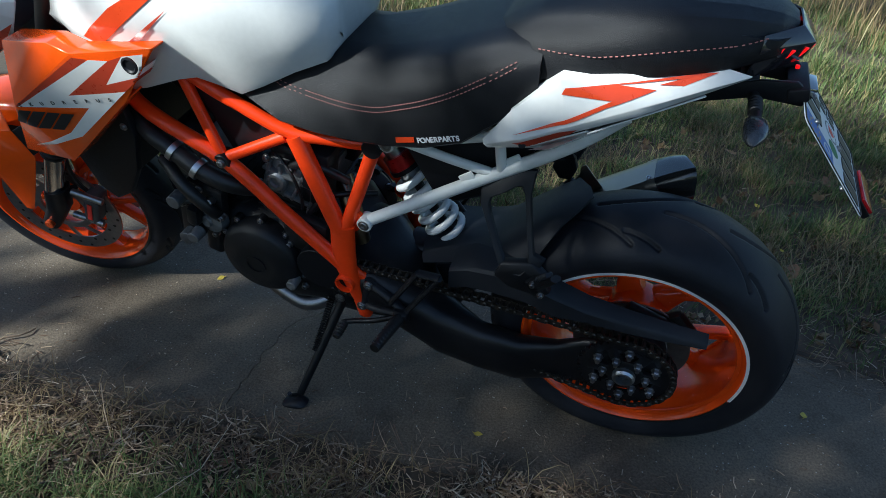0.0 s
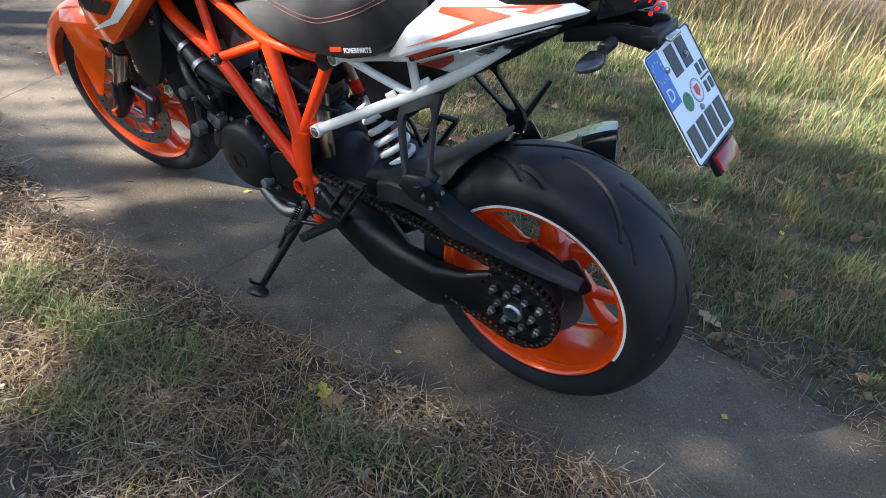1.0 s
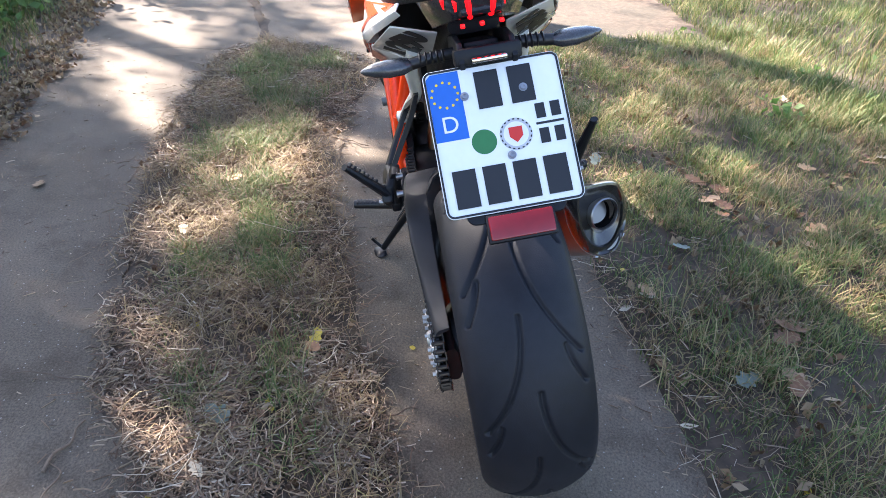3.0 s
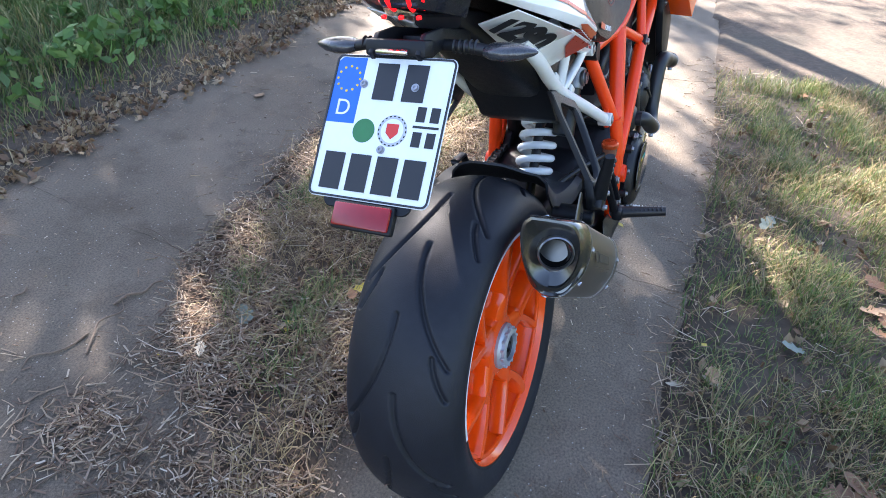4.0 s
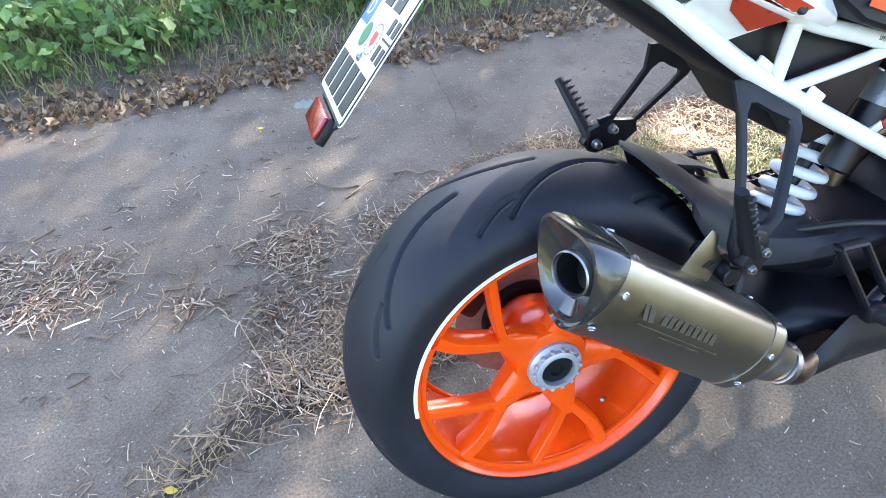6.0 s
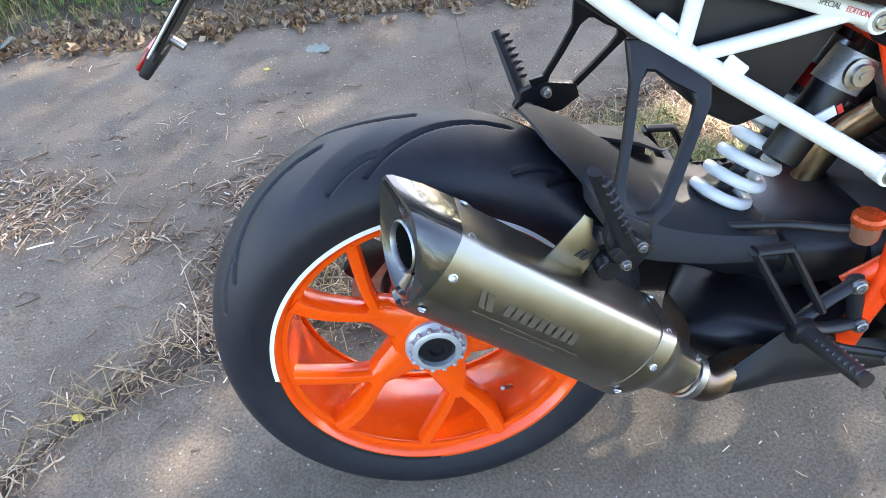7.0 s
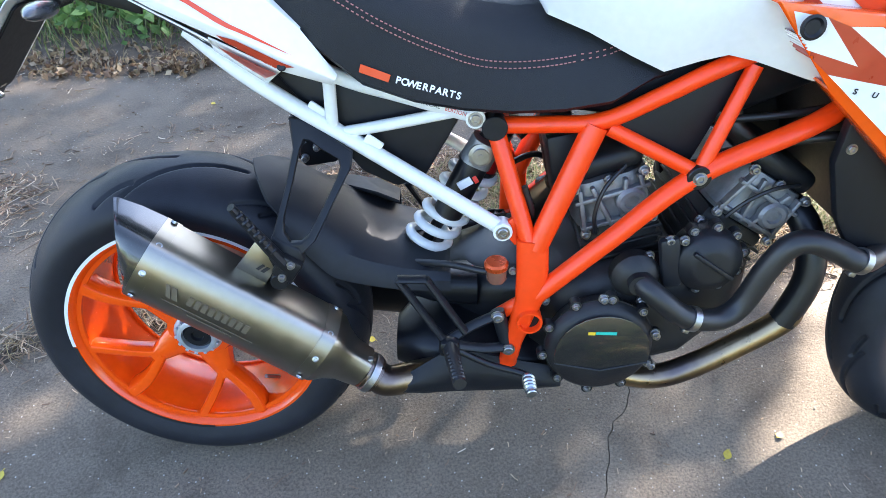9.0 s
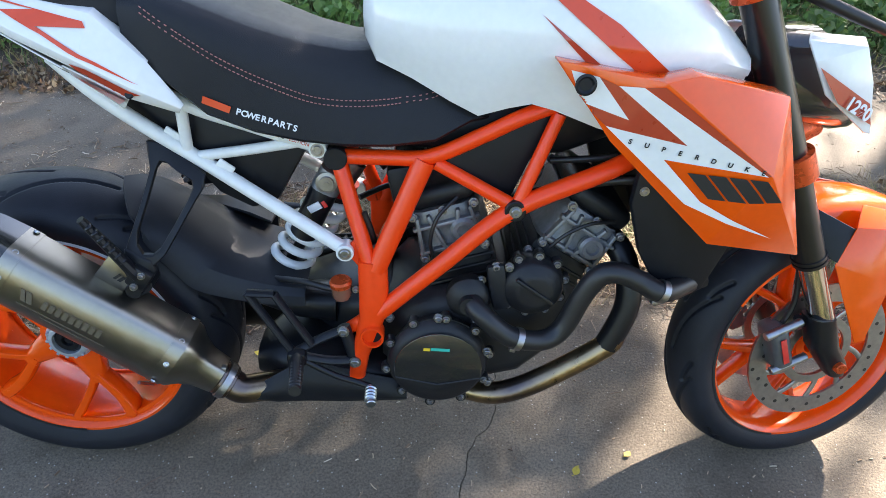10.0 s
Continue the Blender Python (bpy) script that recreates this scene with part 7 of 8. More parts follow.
road = tagged(new("road"), "two worn concrete wheel tracks with cracks", "road", kind="structure")
e = {"a": (-6, -6, 1, 0.001), "b": (0.74, 0.84, 3, 0.0026, (0, 0.04, 0.23, 0.40, 0.51, 0.67, 0.82, 1), (0.79, 0.79, 0.785, 0.825, 0.885, 0.882, 0.87, 0.86)), "c": (2.62, 2.36, 4, 0.003), "d": (9, 9, 5, 0.001), "f": (0.22, 0.26, 6, 0.0008), "g": (2.75, 2.85, 7, 0.002)}
slab_piece("slab", verge_r, strip_r, e["a"], e["b"], road, 21, 0.0010)
slab_piece("slab", verge_r, strip_r, e["b"], e["c"], road, 23, 0.0010)
slab_piece("slab", verge_r, strip_r, e["c"], e["d"], road, 25, 0.003)
slab_piece("slab", strip_l, verge_l, e["a"], e["f"], road, 31, 0.0005)
slab_piece("slab", strip_l, verge_l, e["f"], e["g"], road, 33, 0.0005)
slab_piece("slab", strip_l, verge_l, e["g"], e["d"], road, 35, 0.003)


# ---- grass, straw, plants ----
def blades(name, xy, h, w, lean, mat, label, category, flat=0.0, curl=1.7):
    """Curved tapering blades, one island each."""
    n = len(xy)
    ang = rng.uniform(0, 2 * np.pi, n)
    d = np.stack([np.cos(ang), np.sin(ang)], -1)
    s = np.stack([-d[:, 1], d[:, 0]], -1)
    z0 = ground_z(xy[:, 0], xy[:, 1])
    on = ((xy[:, 1] > verge_r(xy[:, 0]) + 0.02) & (xy[:, 1] < strip_r(xy[:, 0]) - 0.02)) | ((xy[:, 1] > strip_l(xy[:, 0]) + 0.02) & (xy[:, 1] < verge_l(xy[:, 0]) - 0.02))
    z0 = np.where(on, 0.0, z0)
    co = []
    for t, k in ((0.0, 0.8), (0.42, 1.0), (0.78, 0.65)):
        c = xy + d * (h * lean * t ** curl)[:, None]
        z = z0 + h * t * np.sqrt(np.maximum(0.02, 1 - (0.85 * lean * t) ** 2)) + flat
        for sg in (-1, 1):
            co.append(np.c_[c + s * (sg * w * k * 0.5)[:, None], z])
    c = xy + d * (h * lean)[:, None]
    tip = np.c_[c, z0 + h * np.sqrt(np.maximum(0.02, 1 - (0.95 * lean) ** 2)) + flat]
    co = np.stack(co + [tip], 1).reshape(-1, 3)
    b = (np.arange(n) * 7)[:, None]
    tri = np.concatenate([b + np.array([q]) for q in ((0, 1, 3), (0, 3, 2), (2, 3, 5), (2, 5, 4), (4, 5, 6))], 0)
    ob = mesh_from(name, co, tri, mat)
    return tagged(ob, label, category, kind="stuff")


def scatter(n, x0, x1, y0, y1, keep):
    out = []
    got = 0
    while got < n:
        p = np.c_[rng.uniform(x0, x1, n), rng.uniform(y0, y1, n)]
        p = p[rng.uniform(0, 1, n) < keep(p[:, 0], p[:, 1])]
        out.append(p)
        got += len(p)
    return np.concatenate(out)[:n]


def clump(x, y, k, seed, cut=0.0, soft=0.5):
    return np.clip((ripple(x, y, k, seed) - cut) / soft + 0.5, 0, 1)


def right_verge(x, y):
    d = verge_r(x) - y
    return (d > -0.015) * np.clip(0.25 + d * 3, 0, 1) * (0.45 + 0.55 * clump(x, y, 2.6, 3.0, -0.12, 0.35)) * (0.5 + 0.5 * clump(x, y, 7.0, 1.0, -0.1, 0.4))


def middle_strip(x, y):
    d = np.minimum(y - strip_r(x), strip_l(x) - y)
    return (d > -0.04) * np.clip((d + 0.05) * 5, 0, 1) * (x < 2.96)


def strewn(x, y):
    """How thick the straw lies: over the strip, and thinning out across the concrete beside it."""
    d = np.minimum(y - strip_r(x), straw_l(x) - y)
    bare = np.clip((y - strip_l(x)) / 0.12, 0, 1)
    return np.clip((d + 0.07) * 5, 0, 1) * (x < 2.96) * (1 - bare * (0.72 + 0.2 * clump(x, y, 5.0, 2.0, 0.1, 0.3)))


def left_verge(x, y):
    d = y - verge_l(x)
    return (d > 0.10) * np.clip(d * 2.6 - 0.30, 0, 1) * np.clip(1.4 - d * 0.5, 0.3, 1)


xy = scatter(64000, -1.6, 2.8, -2.0, -0.2, right_verge)
blades("grass", xy, rng.uniform(0.020, 0.065, len(xy)) * (0.6 + 0.9 * clump(xy[:, 0], xy[:, 1], 3.4, 2.0)), rng.uniform(0.0016, 0.0034, len(xy)), rng.uniform(0.3, 0.98, len(xy)), GRASS, "short mixed green grass on the verge", "grass")
xy = scatter(13000, -1.6, 2.8, -2.0, -0.2, lambda x, y: right_verge(x, y) * clump(x, y, 1.6, 8.0, 0.05))
blades("dry_grass", xy, rng.uniform(0.03, 0.10, len(xy)), rng.uniform(0.0014, 0.0028, len(xy)), rng.uniform(0.6, 1.0, len(xy)), DRY, "dry yellow grass among the green", "grass")
xy = scatter(76000, -3.2, 4.5, -5.2, -1.7, lambda x, y: (0.45 + 0.55 * clump(x, y, 1.8, 1.0, -0.1)) * np.clip(1.3 + (y + 1.7) * 0.28, 0.25, 1))
blades("grass", xy, rng.uniform(0.03, 0.10, len(xy)) * (0.6 + 0.8 * clump(xy[:, 0], xy[:, 1], 2.6, 2.0)), rng.uniform(0.0025, 0.005, len(xy)), rng.uniform(0.3, 0.95, len(xy)), GRASS, "longer grass further from the track", "grass")
xy = scatter(8000, -4, 6, -6.0, -1.9, lambda x, y: clump(x, y, 0.9, 6.0, -0.1, 0.4) * np.clip((-1.8 - y) * 0.8, 0, 1))
blades("tall_dry_grass", xy, rng.uniform(0.07, 0.20, len(xy)) * (1 + np.clip(-2.3 - xy[:, 1], 0, 1.4)), rng.uniform(0.003, 0.006, len(xy)), rng.uniform(0.15, 0.7, len(xy)), DRY, "tall straw-coloured dry grass", "grass")
xy = scatter(12500, -0.25, 3.0, 0.1, 2.0, lambda x, y: middle_strip(x, y) * np.clip((np.minimum(y - strip_r(x), strip_l(x) - y) - 0.10) * 8, 0.02, 1) * clump(x, y, 2.4, 12.0, -0.05, 0.4) * (0.3 + 0.7 * clump(x, y, 6.0, 4.0, -0.1, 0.4)) * np.clip(middle_strip(x, y) * 1.2 - 0.3, 0, 1) * np.clip((x + 0.25) * 1.8, 0, 1))
blades("grass", xy, rng.uniform(0.025, 0.085, len(xy)), rng.uniform(0.0014, 0.003, len(xy)), rng.uniform(0.5, 1.0, len(xy)), GRASS, "thin green grass between the tracks", "grass")
xy = scatter(9000, -1.3, 4.5, -0.05, 2.0, lambda x, y: middle_strip(x, y) * (0.15 + 0.85 * clump(x, y, 2.6, 20.0, 0.0, 0.4)))
blades("dry_grass", xy, rng.uniform(0.025, 0.09, len(xy)), rng.uniform(0.0012, 0.0026, len(xy)), rng.uniform(0.85, 1.0, len(xy)), DRY, "flattened dry grass between the tracks", "grass")
xy = scatter(46000, -3.0, 5, 1.7, 4.2, left_verge)
blades("grass", xy, rng.uniform(0.04, 0.12, len(xy)) * (1 + np.clip(xy[:, 1] - verge_l(xy[:, 0]) - 0.3, 0, 0.9)), rng.uniform(0.0025, 0.006, len(xy)), rng.uniform(0.3, 0.95, len(xy)), GRASS, "green grass on the far verge", "grass")
xy = scatter(3500, -3.5, 6, 1.65, 2.4, lambda x, y: (y > verge_l(x) - 0.03) * np.clip(1 - (y - verge_l(x)) * 1.8, 0, 1))
blades("dry_grass", xy, rng.uniform(0.03, 0.09, len(xy)), rng.uniform(0.0018, 0.0035, len(xy)), rng.uniform(0.9, 1.0, len(xy)), DRY, "dry litter along the far track edge", "grass")


def bits(name, xy, length, w, mat, label, category, lift=0.003, tilt=0.12):
    """Small stalks lying about: thin three-sided bars."""
    n = len(xy)
    ang = rng.uniform(0, 2 * np.pi, n)
    d = np.c_[np.cos(ang), np.sin(ang), rng.normal(0, tilt, n)]
    s = np.c_[-np.sin(ang), np.cos(ang), np.zeros(n)]
    z0 = ground_z(xy[:, 0], xy[:, 1])
    c = np.c_[xy, np.where(z0 < -0.02, 0.0, z0) + lift + rng.uniform(0, lift * 2, n)]
    bend = rng.normal(0, 0.12, n)
    co = []
    for t in (-0.5, 0.0, 0.5):
        p = c + d * (length * t)[:, None] + s * (length * bend * (0.25 - t * t) * 2)[:, None]
        p[:, 2] = np.maximum(p[:, 2], c[:, 2] - 0.004)
        for a_ in (0, 2.1, 4.2):
            co.append(p + s * (w * 0.5 * math.cos(a_))[:, None] + np.array([0, 0, 1.0]) * (w * 0.5 * math.sin(a_))[:, None])
    co = np.stack(co, 1).reshape(-1, 3)
    b = (np.arange(n) * 9)[:, None]
    tri = []
    for r0 in (0, 3):
        for k in range(3):
            k2 = (k + 1) % 3
            tri += [(r0 + k, r0 + k2, r0 + 3 + k2), (r0 + k, r0 + 3 + k2, r0 + 3 + k)]
    tri += [(0, 2, 1), (6, 7, 8)]
    ob = mesh_from(name, co, np.concatenate([b + np.array([q]) for q in tri], 0), mat, False)
    return tagged(ob, label, category, kind="stuff")


xy = scatter(30000, -1.4, 3.2, -0.05, 1.7, lambda x, y: strewn(x, y) * (0.14 + 0.88 * clump(x, y, 3.6, 4.0, 0.0, 0.35)) * np.where(x < 0.25, 1.0, 0.4))
bits("straw_litter", xy, rng.gamma(1.7, 0.010, len(xy)) + 0.005, rng.uniform(0.0010, 0.0046, len(xy)), STRAW, "broken straw and chaff between the tracks", "straw", 0.008, 0.22)
xy = scatter(2600, -0.7, 2.4, -0.05, 1.6, lambda x, y: strewn(x, y) * (0.2 + 0.8 * clump(x, y, 2.2, 9.0)))
bits("straw_litter", xy, rng.gamma(2.2, 0.024, len(xy)) + 0.02, rng.uniform(0.0010, 0.0024, len(xy)), STRAW, "long loose straw on top of the strip", "straw", 0.014, 0.15)
xy = scatter(5500, -1.4, 3.0, -0.4, 2.0, lambda x, y: np.exp(-np.minimum.reduce([np.abs(y - strip_r(x)), np.abs(y - strip_l(x)), np.abs(y - verge_r(x)), np.abs(y - verge_l(x))]) / 0.06))
bits("straw_litter", xy, rng.gamma(1.7, 0.0085, len(xy)) + 0.003, rng.uniform(0.001, 0.0028, len(xy)), STRAW, "straw scattered over the concrete edges", "straw", 0.0018, 0.03)
xy = scatter(2600, -1.6, 2.6, -0.5, 2.0, lambda x, y: np.ones_like(x))
bits("grit", xy, rng.gamma(1.6, 0.003, len(xy)) + 0.002, rng.uniform(0.001, 0.004, len(xy)), STRAW, "small pale grit and crumbs on the concrete", "grit", 0.001, 0.02)
xy = scatter(2600, -1.6, 2.8, -1.6, -0.3, lambda x, y: (verge_r(x) - y > -0.03) * np.exp(-(verge_r(x) - y) / 0.5))
bits("straw_litter", xy, rng.gamma(2.2, 0.018, len(xy)) + 0.01, rng.uniform(0.001, 0.003, len(xy)), STRAW, "stalks lying in the verge", "straw", 0.010, 0.2)


# heaps of chips and straw, and crumbs, on the bare end of the strip
pile = np.array([(-0.99, 0.76, 0.16, 0.10), (-0.36, 0.76, 0.10, 0.10), (-0.62, 0.63, 0.10, 0.05), (-1.12, 0.90, 0.16, 0.07), (-0.86, 0.86, 0.10, 0.04), (-0.45, 0.55, 0.06, 0.10)])
k = rng.choice(len(pile), 1500, p=np.array([0.34, 0.28, 0.07, 0.17, 0.06, 0.08]))
xy = pile[k, :2] + rng.normal(0, 1, (1500, 2)) * pile[k, 2:] * 0.62
bits("straw_litter", xy, rng.gamma(2.0, 0.011, len(xy)) + 0.006, rng.uniform(0.0015, 0.0048, len(xy)), STRAW, "small heaps of chips and straw on the bare track", "straw", 0.003, 0.10)
xy = scatter(800, -1.5, -0.25, 0.0, 1.25, lambda x, y: (y > strip_l(x)) * (0.15 + 0.85 * clump(x, y, 3.2, 6.0)))
bits("straw_litter", xy, rng.gamma(1.8, 0.011, len(xy)) + 0.004, rng.uniform(0.0012, 0.004, len(xy)), STRAW, "loose chips strewn over the bare track", "straw", 0.0015, 0.03)


def foliage(name, centres, radius, count, leaf, mat, label, category, kind="stuff", flat=1.0, keep=None, parent=None):
    """Many small pointed leaves spread through balls round the centres."""
    cs = np.asarray(centres, float)
    rr = np.broadcast_to(np.asarray(radius, float), (len(cs),))
    k = rng.integers(0, len(cs), count)
    v = rng.normal(0, 1, (count, 3))
    v /= np.linalg.norm(v, axis=1)[:, None]
    p = cs[k] + v * (rr[k] * rng.uniform(0.2, 1, count) ** 0.6)[:, None] * np.array([1, 1, flat])
    if keep is not None:
        p = p[rng.uniform(0, 1, len(p)) < keep(p)]
    n = len(p)
    u = rng.normal(0, 1, (n, 3))
    u /= np.linalg.norm(u, axis=1)[:, None]
    q = np.cross(u, rng.normal(0, 1, (n, 3)))
    q /= np.linalg.norm(q, axis=1)[:, None]
    nn = np.cross(u, q)
    L = leaf * rng.uniform(0.6, 1.4, n)[:, None]
    co = np.stack([p - u * L * 0.5, p + q * L * 0.30 + nn * L * 0.05, p + u * L * 0.5, p - q * L * 0.30 + nn * L * 0.05], 1).reshape(-1, 3)
    b = (np.arange(n) * 4)[:, None]
    ob = mesh_from(name, co, np.concatenate([b + np.array([[0, 1, 2]]), b + np.array([[0, 2, 3]])], 0), mat, False)
    if parent:
        ob.parent = parent
        return ob
    return tagged(ob, label, category, kind=kind)


xy = scatter(420, -3, 6, 1.8, 3.4, lambda x, y: (y > verge_l(x) + 0.28) * 1.0)
foliage("weeds", np.c_[xy, rng.uniform(0.05, 0.2, len(xy))], rng.uniform(0.07, 0.17, len(xy)), 16000, 0.058, PLANT, "broad-leaved green weeds on the far verge", "weeds", flat=0.7)
LITTER = leafy("leaf_litter", [(0.10, 0.055, 0.03), (0.18, 0.10, 0.05), (0.27, 0.17, 0.085), (0.36, 0.27, 0.16), (0.14, 0.075, 0.04)], see=0.1)
xy = scatter(1500, -3.2, 5, 1.6, 2.6, lambda x, y: (y > verge_l(x) - 0.10) * np.exp(-np.abs(y - verge_l(x) - 0.08) / 0.11))
foliage("leaf_litter", np.c_[xy, np.full(len(xy), 0.016)], 0.03, 8500, 0.032, LITTER, "brown leaf litter along the far track edge", "leaf litter", flat=0.35)
xy = scatter(480, -1.4, 2.6, -1.8, -0.3, lambda x, y: (y < verge_r(x)) * (0.2 + 0.8 * clump(x, y, 2.4, 7.0)))
foliage("leaf_litter", np.c_[xy, ground_z(xy[:, 0], xy[:, 1]) + 0.014], 0.025, 1500, 0.032, LITTER, "bits of brown leaves in the grass", "leaf litter", flat=0.35)
xy = scatter(420, -0.6, 2.6, 0.1, 1.4, lambda x, y: middle_strip(x, y) * (0.2 + 0.8 * clump(x, y, 2.8, 17.0)))
foliage("leaf_litter", np.c_[xy, ground_z(xy[:, 0], xy[:, 1]) + 0.014], 0.02, 1100, 0.026, LITTER, "bits of brown leaves between the tracks", "leaf litter", flat=0.35)
xy = scatter(60, -3.5, 5, -5, -1.2, lambda x, y: np.ones_like(x))
foliage("weeds", np.c_[xy, rng.uniform(0.03, 0.12, len(xy))], rng.uniform(0.05, 0.16, len(xy)), 1500, 0.04, PLANT, "small green weeds in the grass", "weeds", flat=0.6)
xy = scatter(170, -8, 12, 3.3, 6.5, lambda x, y: np.ones_like(x))
foliage("hedge", np.c_[xy, rng.uniform(0.2, 1.6, len(xy))], rng.uniform(0.3, 0.7, len(xy)), 24000, 0.10, PLANT, "dark green hedge along the track", "hedge")
# out of view: bushes put here to cut sky light near the horizon
xy = scatter(120, -12, 14, -10, -6.2, lambda x, y: np.ones_like(x))
foliage("hedge", np.c_[xy, rng.uniform(0.2, 2.2, len(xy))], rng.uniform(0.4, 1.0, len(xy)), 16000, 0.14, PLANT, "unseen bushes beyond the meadow grass, added to block low sky light", "hedge")

# ---- unseen trees added on the sunny side, whose placed gaps let the light through ----
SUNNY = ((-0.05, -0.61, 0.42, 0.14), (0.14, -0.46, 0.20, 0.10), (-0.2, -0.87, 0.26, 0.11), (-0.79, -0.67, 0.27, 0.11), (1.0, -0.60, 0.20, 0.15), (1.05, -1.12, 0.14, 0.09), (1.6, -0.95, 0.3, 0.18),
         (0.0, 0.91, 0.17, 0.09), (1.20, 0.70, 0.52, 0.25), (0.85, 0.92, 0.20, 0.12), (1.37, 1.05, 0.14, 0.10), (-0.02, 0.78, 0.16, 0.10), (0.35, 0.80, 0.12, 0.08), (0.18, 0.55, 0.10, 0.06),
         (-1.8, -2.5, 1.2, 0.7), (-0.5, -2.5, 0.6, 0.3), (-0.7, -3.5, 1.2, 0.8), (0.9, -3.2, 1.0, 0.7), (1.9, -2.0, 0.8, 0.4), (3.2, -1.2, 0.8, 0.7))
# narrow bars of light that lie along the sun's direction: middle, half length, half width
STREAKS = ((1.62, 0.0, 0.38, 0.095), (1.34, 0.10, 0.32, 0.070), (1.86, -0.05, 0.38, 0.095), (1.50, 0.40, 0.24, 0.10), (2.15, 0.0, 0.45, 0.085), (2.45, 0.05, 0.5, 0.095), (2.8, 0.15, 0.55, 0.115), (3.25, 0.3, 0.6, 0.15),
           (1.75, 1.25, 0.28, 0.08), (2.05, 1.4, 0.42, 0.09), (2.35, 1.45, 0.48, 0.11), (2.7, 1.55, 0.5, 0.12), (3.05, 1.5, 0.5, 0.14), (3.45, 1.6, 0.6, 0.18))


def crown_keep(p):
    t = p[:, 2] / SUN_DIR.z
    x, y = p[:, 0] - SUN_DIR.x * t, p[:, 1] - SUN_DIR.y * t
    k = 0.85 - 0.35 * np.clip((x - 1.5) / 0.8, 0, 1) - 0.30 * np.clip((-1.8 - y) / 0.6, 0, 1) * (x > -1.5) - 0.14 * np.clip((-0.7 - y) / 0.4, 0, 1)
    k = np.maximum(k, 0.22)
    # the crown is closed over the stretch where the motorcycle stands, against stray sun
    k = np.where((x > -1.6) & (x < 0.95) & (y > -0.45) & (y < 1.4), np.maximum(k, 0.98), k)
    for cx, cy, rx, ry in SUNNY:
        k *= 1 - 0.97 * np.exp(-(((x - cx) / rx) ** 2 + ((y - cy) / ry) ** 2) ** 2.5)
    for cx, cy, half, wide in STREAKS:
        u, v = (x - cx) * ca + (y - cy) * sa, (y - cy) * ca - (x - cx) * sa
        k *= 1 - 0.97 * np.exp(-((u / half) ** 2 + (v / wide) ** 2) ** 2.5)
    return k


def tree(x, y, h, r):
    ob = thing("tree", "unseen tall broadleaf tree, its loose green crown added for dappled shade", "tree", "trees beside the track", Matrix.Translation((x, y, 0)))
    bm = tube(bmesh.new(), [(0, 0, -0.1), (0.05, 0.03, h * 0.4), (0.0, 0.1, h * 0.8), (0.05, 0.05, h + r * 0.5)], (0.16, 0.03), 10)
    part("trunk", bm, BARK, ob)
    centres = []
    for k in range(9):
        a_ = 2.4 * k + x
        e_ = Vector((math.cos(a_) * r * 0.62, math.sin(a_) * r * 0.62, h + (k % 4 - 1.2) * r * 0.38))
        centres.append(e_)
        rib = curve_points([(0.03, 0.03, h * 0.55 + 0.1 * k), e_ * 0.5 + Vector((0, 0, h * 0.36)), e_], 6)
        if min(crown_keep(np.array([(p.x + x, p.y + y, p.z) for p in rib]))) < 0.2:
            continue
        part("limb", tube(bmesh.new(), rib, (0.05, 0.012), 7, False), BARK, ob)
    centres.append(Vector((0, 0, h + r * 0.4)))
    cs = np.array([tuple(c) for c in centres])
    off = np.array([x, y, 0])
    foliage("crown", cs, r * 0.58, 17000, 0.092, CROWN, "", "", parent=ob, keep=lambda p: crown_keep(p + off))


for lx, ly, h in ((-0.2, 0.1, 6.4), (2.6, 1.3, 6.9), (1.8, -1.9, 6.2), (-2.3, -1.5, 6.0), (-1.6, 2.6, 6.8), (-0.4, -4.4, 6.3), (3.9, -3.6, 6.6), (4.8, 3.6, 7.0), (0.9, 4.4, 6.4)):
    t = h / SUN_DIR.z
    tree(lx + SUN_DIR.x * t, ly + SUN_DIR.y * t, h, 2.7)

# ---- fallen leaves and twigs ----
def leaf_mesh(name, lobes, L, W, curl, seed):
    """A lobed, slightly curled dead leaf with thickness at the rib."""
    r = random.Random(seed)
    n = 18
    edge = []
    for k in range(n + 1):
        t = k / n
        w = W * (math.sin(math.pi * t ** 0.8) ** 0.8) * (1 - (0.42 if lobes else 0.06) * (0.5 + 0.5 * math.cos(2 * math.pi * lobes * t)) + r.uniform(-0.05, 0.05))
        edge.append((L * (t - 0.5), w))
    bm = bmesh.new()
    mid = [bm.verts.new((x, 0, curl * (x / L) ** 2 * L + 0.001)) for x, w in edge]
    for sg in (1, -1):
        out = [bm.verts.new((x, sg * w, curl * ((x / L) ** 2 + (w / L) ** 2 * 1.6) * L + r.uniform(0, 0.12) * w)) for x, w in edge]
        for k in range(n):
            try:
                f = (mid[k], mid[k + 1], out[k + 1], out[k])
                bm.faces.new(f if sg > 0 else f[::-1])
            except ValueError:
                pass
    tube(bm, [(-L * 0.5, 0, curl * 0.25 * L), (-L * 0.72, 0.004, 0.002)], 0.0009, 5, False)
    me = bpy.data.meshes.new(name)
    bm.to_mesh(me)
    bm.free()
    for poly in me.polygons:
        poly.use_smooth = True
    return me


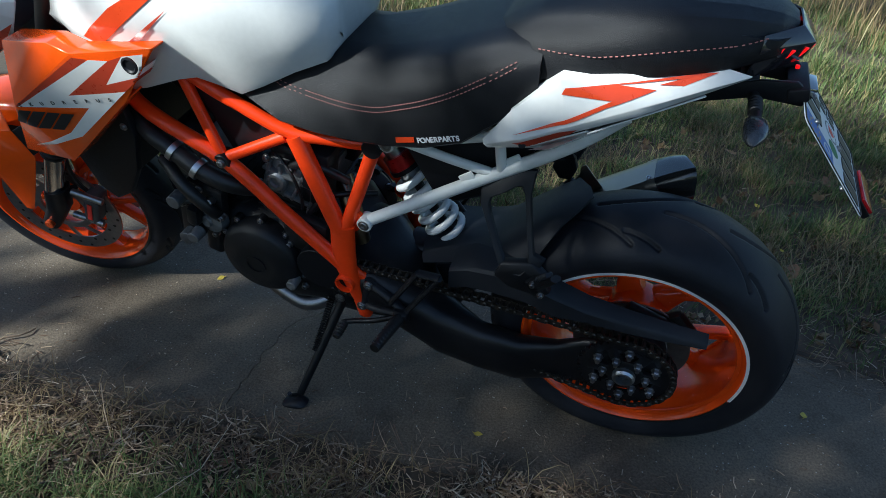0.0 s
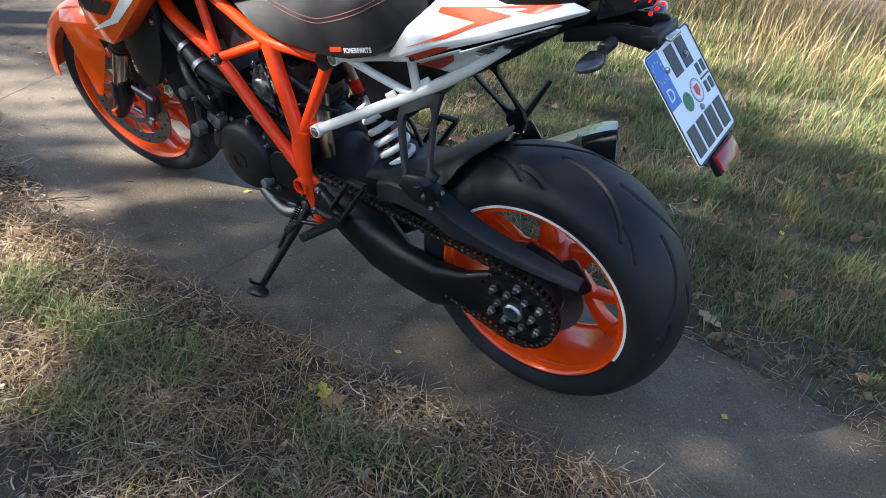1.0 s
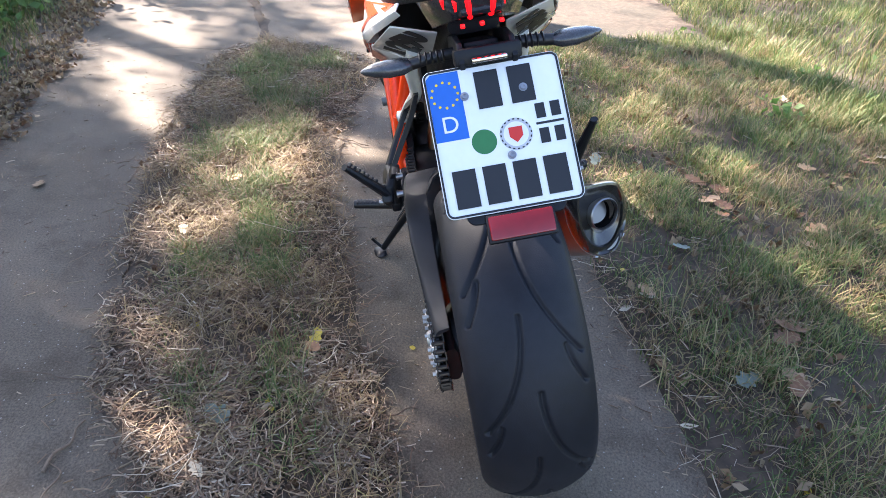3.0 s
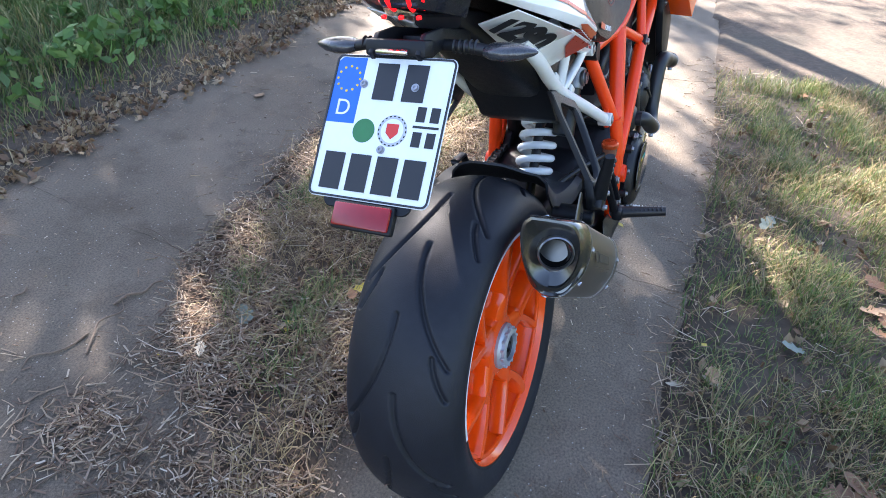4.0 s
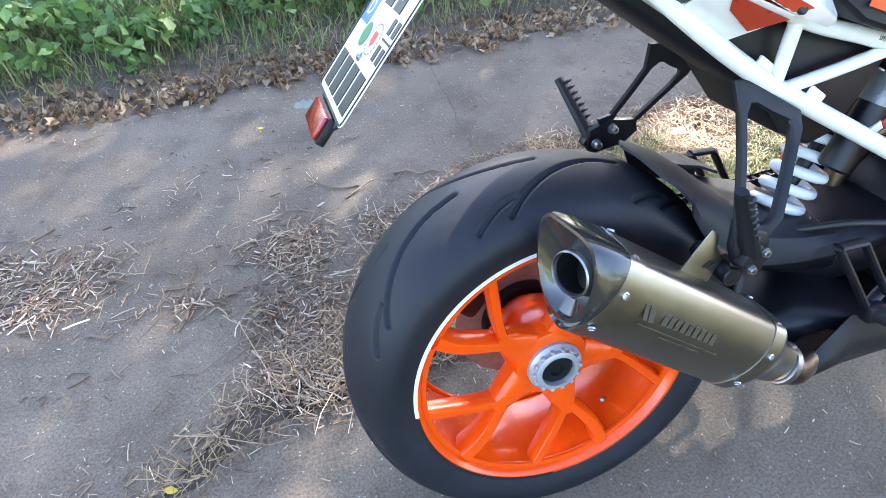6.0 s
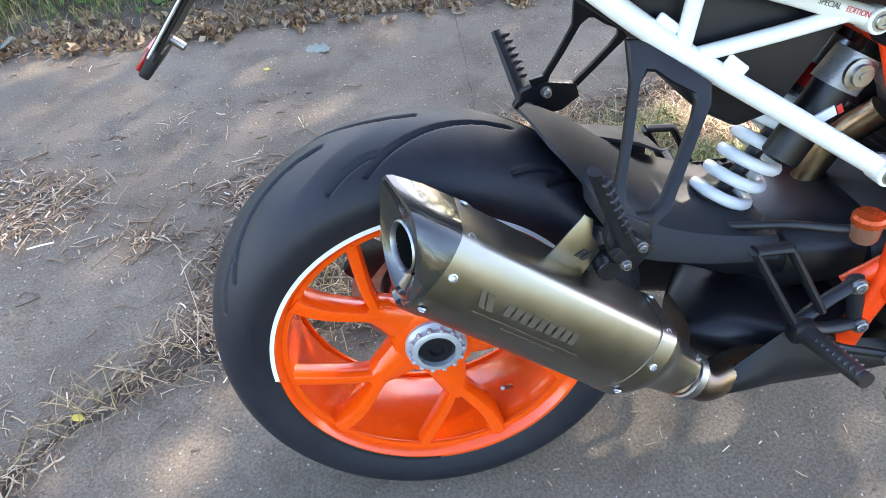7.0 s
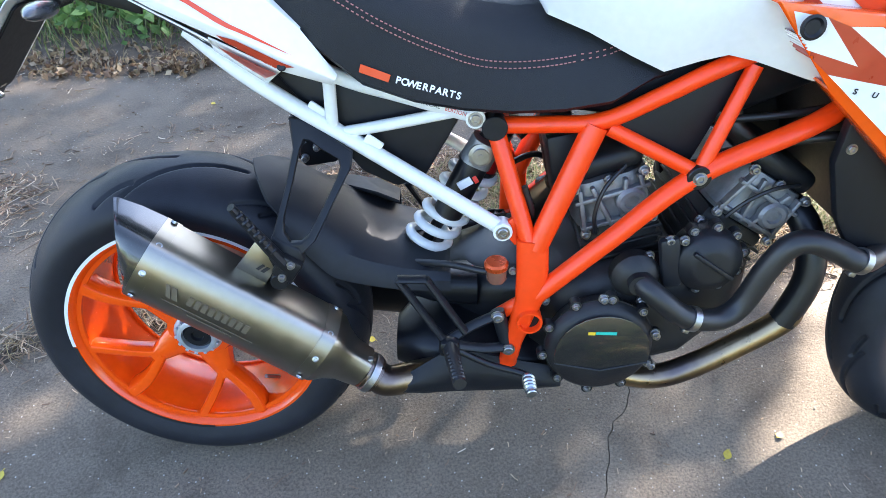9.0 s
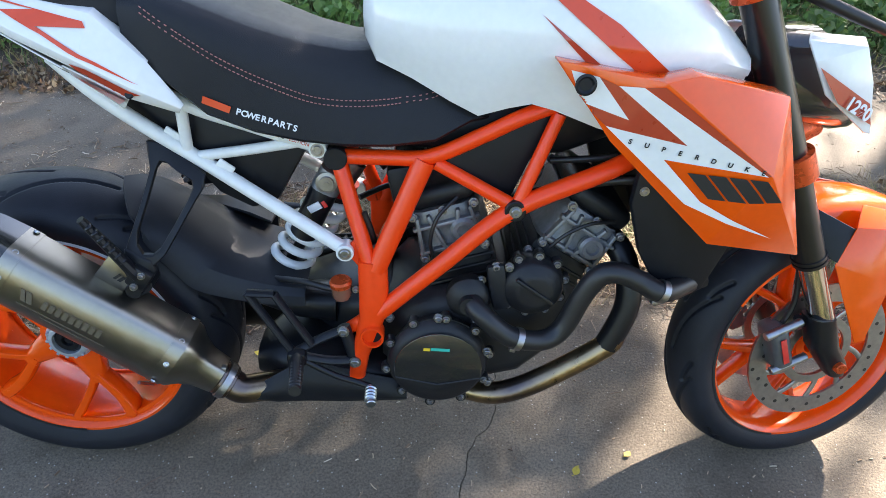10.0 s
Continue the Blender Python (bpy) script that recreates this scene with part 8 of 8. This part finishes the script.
LEAF_KINDS = {
    "brown": material("brown_dead_leaf", (0.26, 0.125, 0.055), 0.6, vary=0.35, scale=50, per_object=0.3, bump=0.3, dark=(0.17, 0.085, 0.045)),
    "tan": material("tan_dead_leaf", (0.36, 0.23, 0.125), 0.6, vary=0.3, scale=50, per_object=0.25, bump=0.3, dark=(0.28, 0.16, 0.08)),
    "grey": material("grey_green_dead_leaf", (0.17, 0.205, 0.165), 0.6, vary=0.2, scale=50, per_object=0.2, bump=0.3),
    "yellow": material("yellow_dead_leaf", (0.50, 0.38, 0.04), 0.55, vary=0.25, scale=50, per_object=0.2, bump=0.2),
    "pale": material("pale_dead_leaf", (0.46, 0.40, 0.29), 0.6, vary=0.2, scale=50, per_object=0.2, bump=0.2),
}
SHAPES = [leaf_mesh("oak_leaf", 4, 0.085, 0.026, 0.35, 1), leaf_mesh("oak_leaf", 3, 0.10, 0.033, 0.2, 2), leaf_mesh("maple_leaf", 5, 0.095, 0.036, 0.5, 3), leaf_mesh("small_leaf", 0, 0.026, 0.0095, 0.3, 4), leaf_mesh("long_leaf", 0, 0.055, 0.011, 0.3, 5)]
LABELS = {"brown": "curled brown oak leaf lying in the grass", "tan": "dry tan oak leaf lying on the ground", "grey": "pale grey-green lobed leaf on the ground", "yellow": "small yellow leaf lying on the ground", "pale": "pale dry leaf lying on the ground"}
PROTO = {}


def fallen(kind, shape, x, y, size=1.0):
    key = (kind, shape)
    z = float(ground_z(x, y))
    on = z < -0.02
    z = (0.002 if on else z + (0.012 if shape > 2 else 0.022))
    m = Matrix.Translation((x, y, z)) @ Euler((random.uniform(-0.25, 0.25), random.uniform(-0.25, 0.25), random.uniform(0, 6.28))).to_matrix().to_4x4() @ Matrix.Scale(size, 4)
    if key not in PROTO:
        me = SHAPES[shape].copy()
        me.materials.append(LEAF_KINDS[kind])
        PROTO[key] = me
    ob = new("fallen_leaf", PROTO[key])
    ob.matrix_world = m
    tagged(ob, LABELS[kind], "leaf", "fallen leaves")


random.seed(4)
for kind, shape, spots in (
        ("brown", 2, ((0.97, -0.92), (0.80, -0.85), (0.20, -0.74), (0.04, -0.69), (-0.47, -0.72), (0.05, -0.98), (0.24, -0.78), (0.86, -0.88))),
        ("tan", 1, ((0.90, -0.85), (0.60, -1.05), (-0.32, -0.46), (1.22, 1.49), (0.44, -0.46), (1.18, 0.81), (0.68, -1.11), (0.07, -0.70))),
        ("pale", 4, ((0.43, -0.457), (0.38, -0.375), (-0.03, -0.39), (1.19, 0.80))),
        ("grey", 1, ((0.63, -0.64), (0.08, -0.58), (0.07, 0.675), (-0.24, 1.51), (-0.22, 1.50), (1.25, -0.55), (-1.31, 1.70))),
        ("yellow", 3, ((0.279, 0.225), (0.47, -0.85), (0.34, 0.47), (0.11, 0.57), (0.42, 0.80), (-0.12, 0.78), (0.09, 0.56), (0.39, 0.78), (-0.46, -0.13), (-0.227, -0.556), (-0.36, -0.42), (-0.43, 0.446), (-0.40, 1.40), (-0.667, 0.136), (1.177, -0.06), (1.05, -0.103), (0.557, -0.428)))):
    for x, y in spots:
        fallen(kind, shape, x, y, random.uniform(0.7, 0.95))
fallen("yellow", 1, 0.30, 0.47, 0.6)
fallen("brown", 0, 0.27, 0.475, 0.7)
for k in range(60):
    x, y = random.uniform(-1.2, 2.6), random.choice((random.uniform(-2.2, -0.5), random.uniform(-2.2, -0.5), random.uniform(0.45, 0.95)))
    tint, cut = random.choice(("brown", "brown", "tan", "yellow", "pale")), random.choice((0, 0, 1, 3, 4))
    size = random.uniform(0.5, 0.95)
    if y < 0 or x > -0.15:
        fallen(tint, 3 if tint == "yellow" else cut, x, y, size)


def twig(points, r):
    bm = tube(bmesh.new(), points, (r, r * 0.45), 7)
    ob = finish("twig", bm, TWIG)
    tagged(ob, "thin dry twig lying on the ground", "twig", "fallen twigs")


def lying(x0, y0, x1, y1, r, kink=0.12, z=0.004):
    a_, b_ = Vector((x0, y0, z)), Vector((x1, y1, z))
    s_ = Vector((-(b_ - a_).y, (b_ - a_).x, 0))
    pts = [a_]
    for t in (0.3, 0.55, 0.8):
        pts.append(a_.lerp(b_, t) + s_ * random.uniform(-kink, kink) + Vector((0, 0, random.uniform(0, 0.008))))
    twig(pts + [b_], r)


for args in ((0.12, 0.32, -0.03, 0.42, 0.0055), (-0.041, 1.007, 0.094, 0.968, 0.004), (1.58, 0.46, 1.49, 0.32, 0.004), (-0.01, 0.64, -0.18, 0.60, 0.0028), (1.52, 0.42, 1.35, 0.44, 0.003), (1.56, 0.78, 1.44, 0.70, 0.004), (1.75, 0.62, 1.58, 0.75, 0.003),
             (0.72, 0.42, 0.56, 0.33, 0.0028), (0.62, 0.45, 0.44, 0.40, 0.0028), (0.50, 0.37, 0.36, 0.48, 0.003), (0.10, 0.34, 0.02, 0.27, 0.002), (-0.15, 0.98, -0.30, 1.02, 0.003), (-0.10, 1.25, -0.17, 1.22, 0.003),
             (-0.42, 0.55, -0.55, 0.42, 0.0022), (-0.45, 0.60, -0.62, 0.40, 0.0022), (-0.35, 0.65, -0.55, 0.75, 0.0025), (-0.62, 0.75, -0.75, 0.55, 0.002), (-0.2, 0.93, -0.02, 1.0, 0.003), (0.52, 0.98, 0.40, 1.08, 0.003)):
    lying(*args)
for k in range(46):
    x = random.uniform(-0.9, 2.2)
    y = random.uniform(float(strip_r(x)) - 0.05, float(strip_l(x)) + 0.06)
    a_, L_ = random.uniform(0, 6.28), random.uniform(0.06, 0.2)
    lying(x, y, x + L_ * math.cos(a_), y + L_ * math.sin(a_), random.uniform(0.0012, 0.0028), 0.15, 0.012)
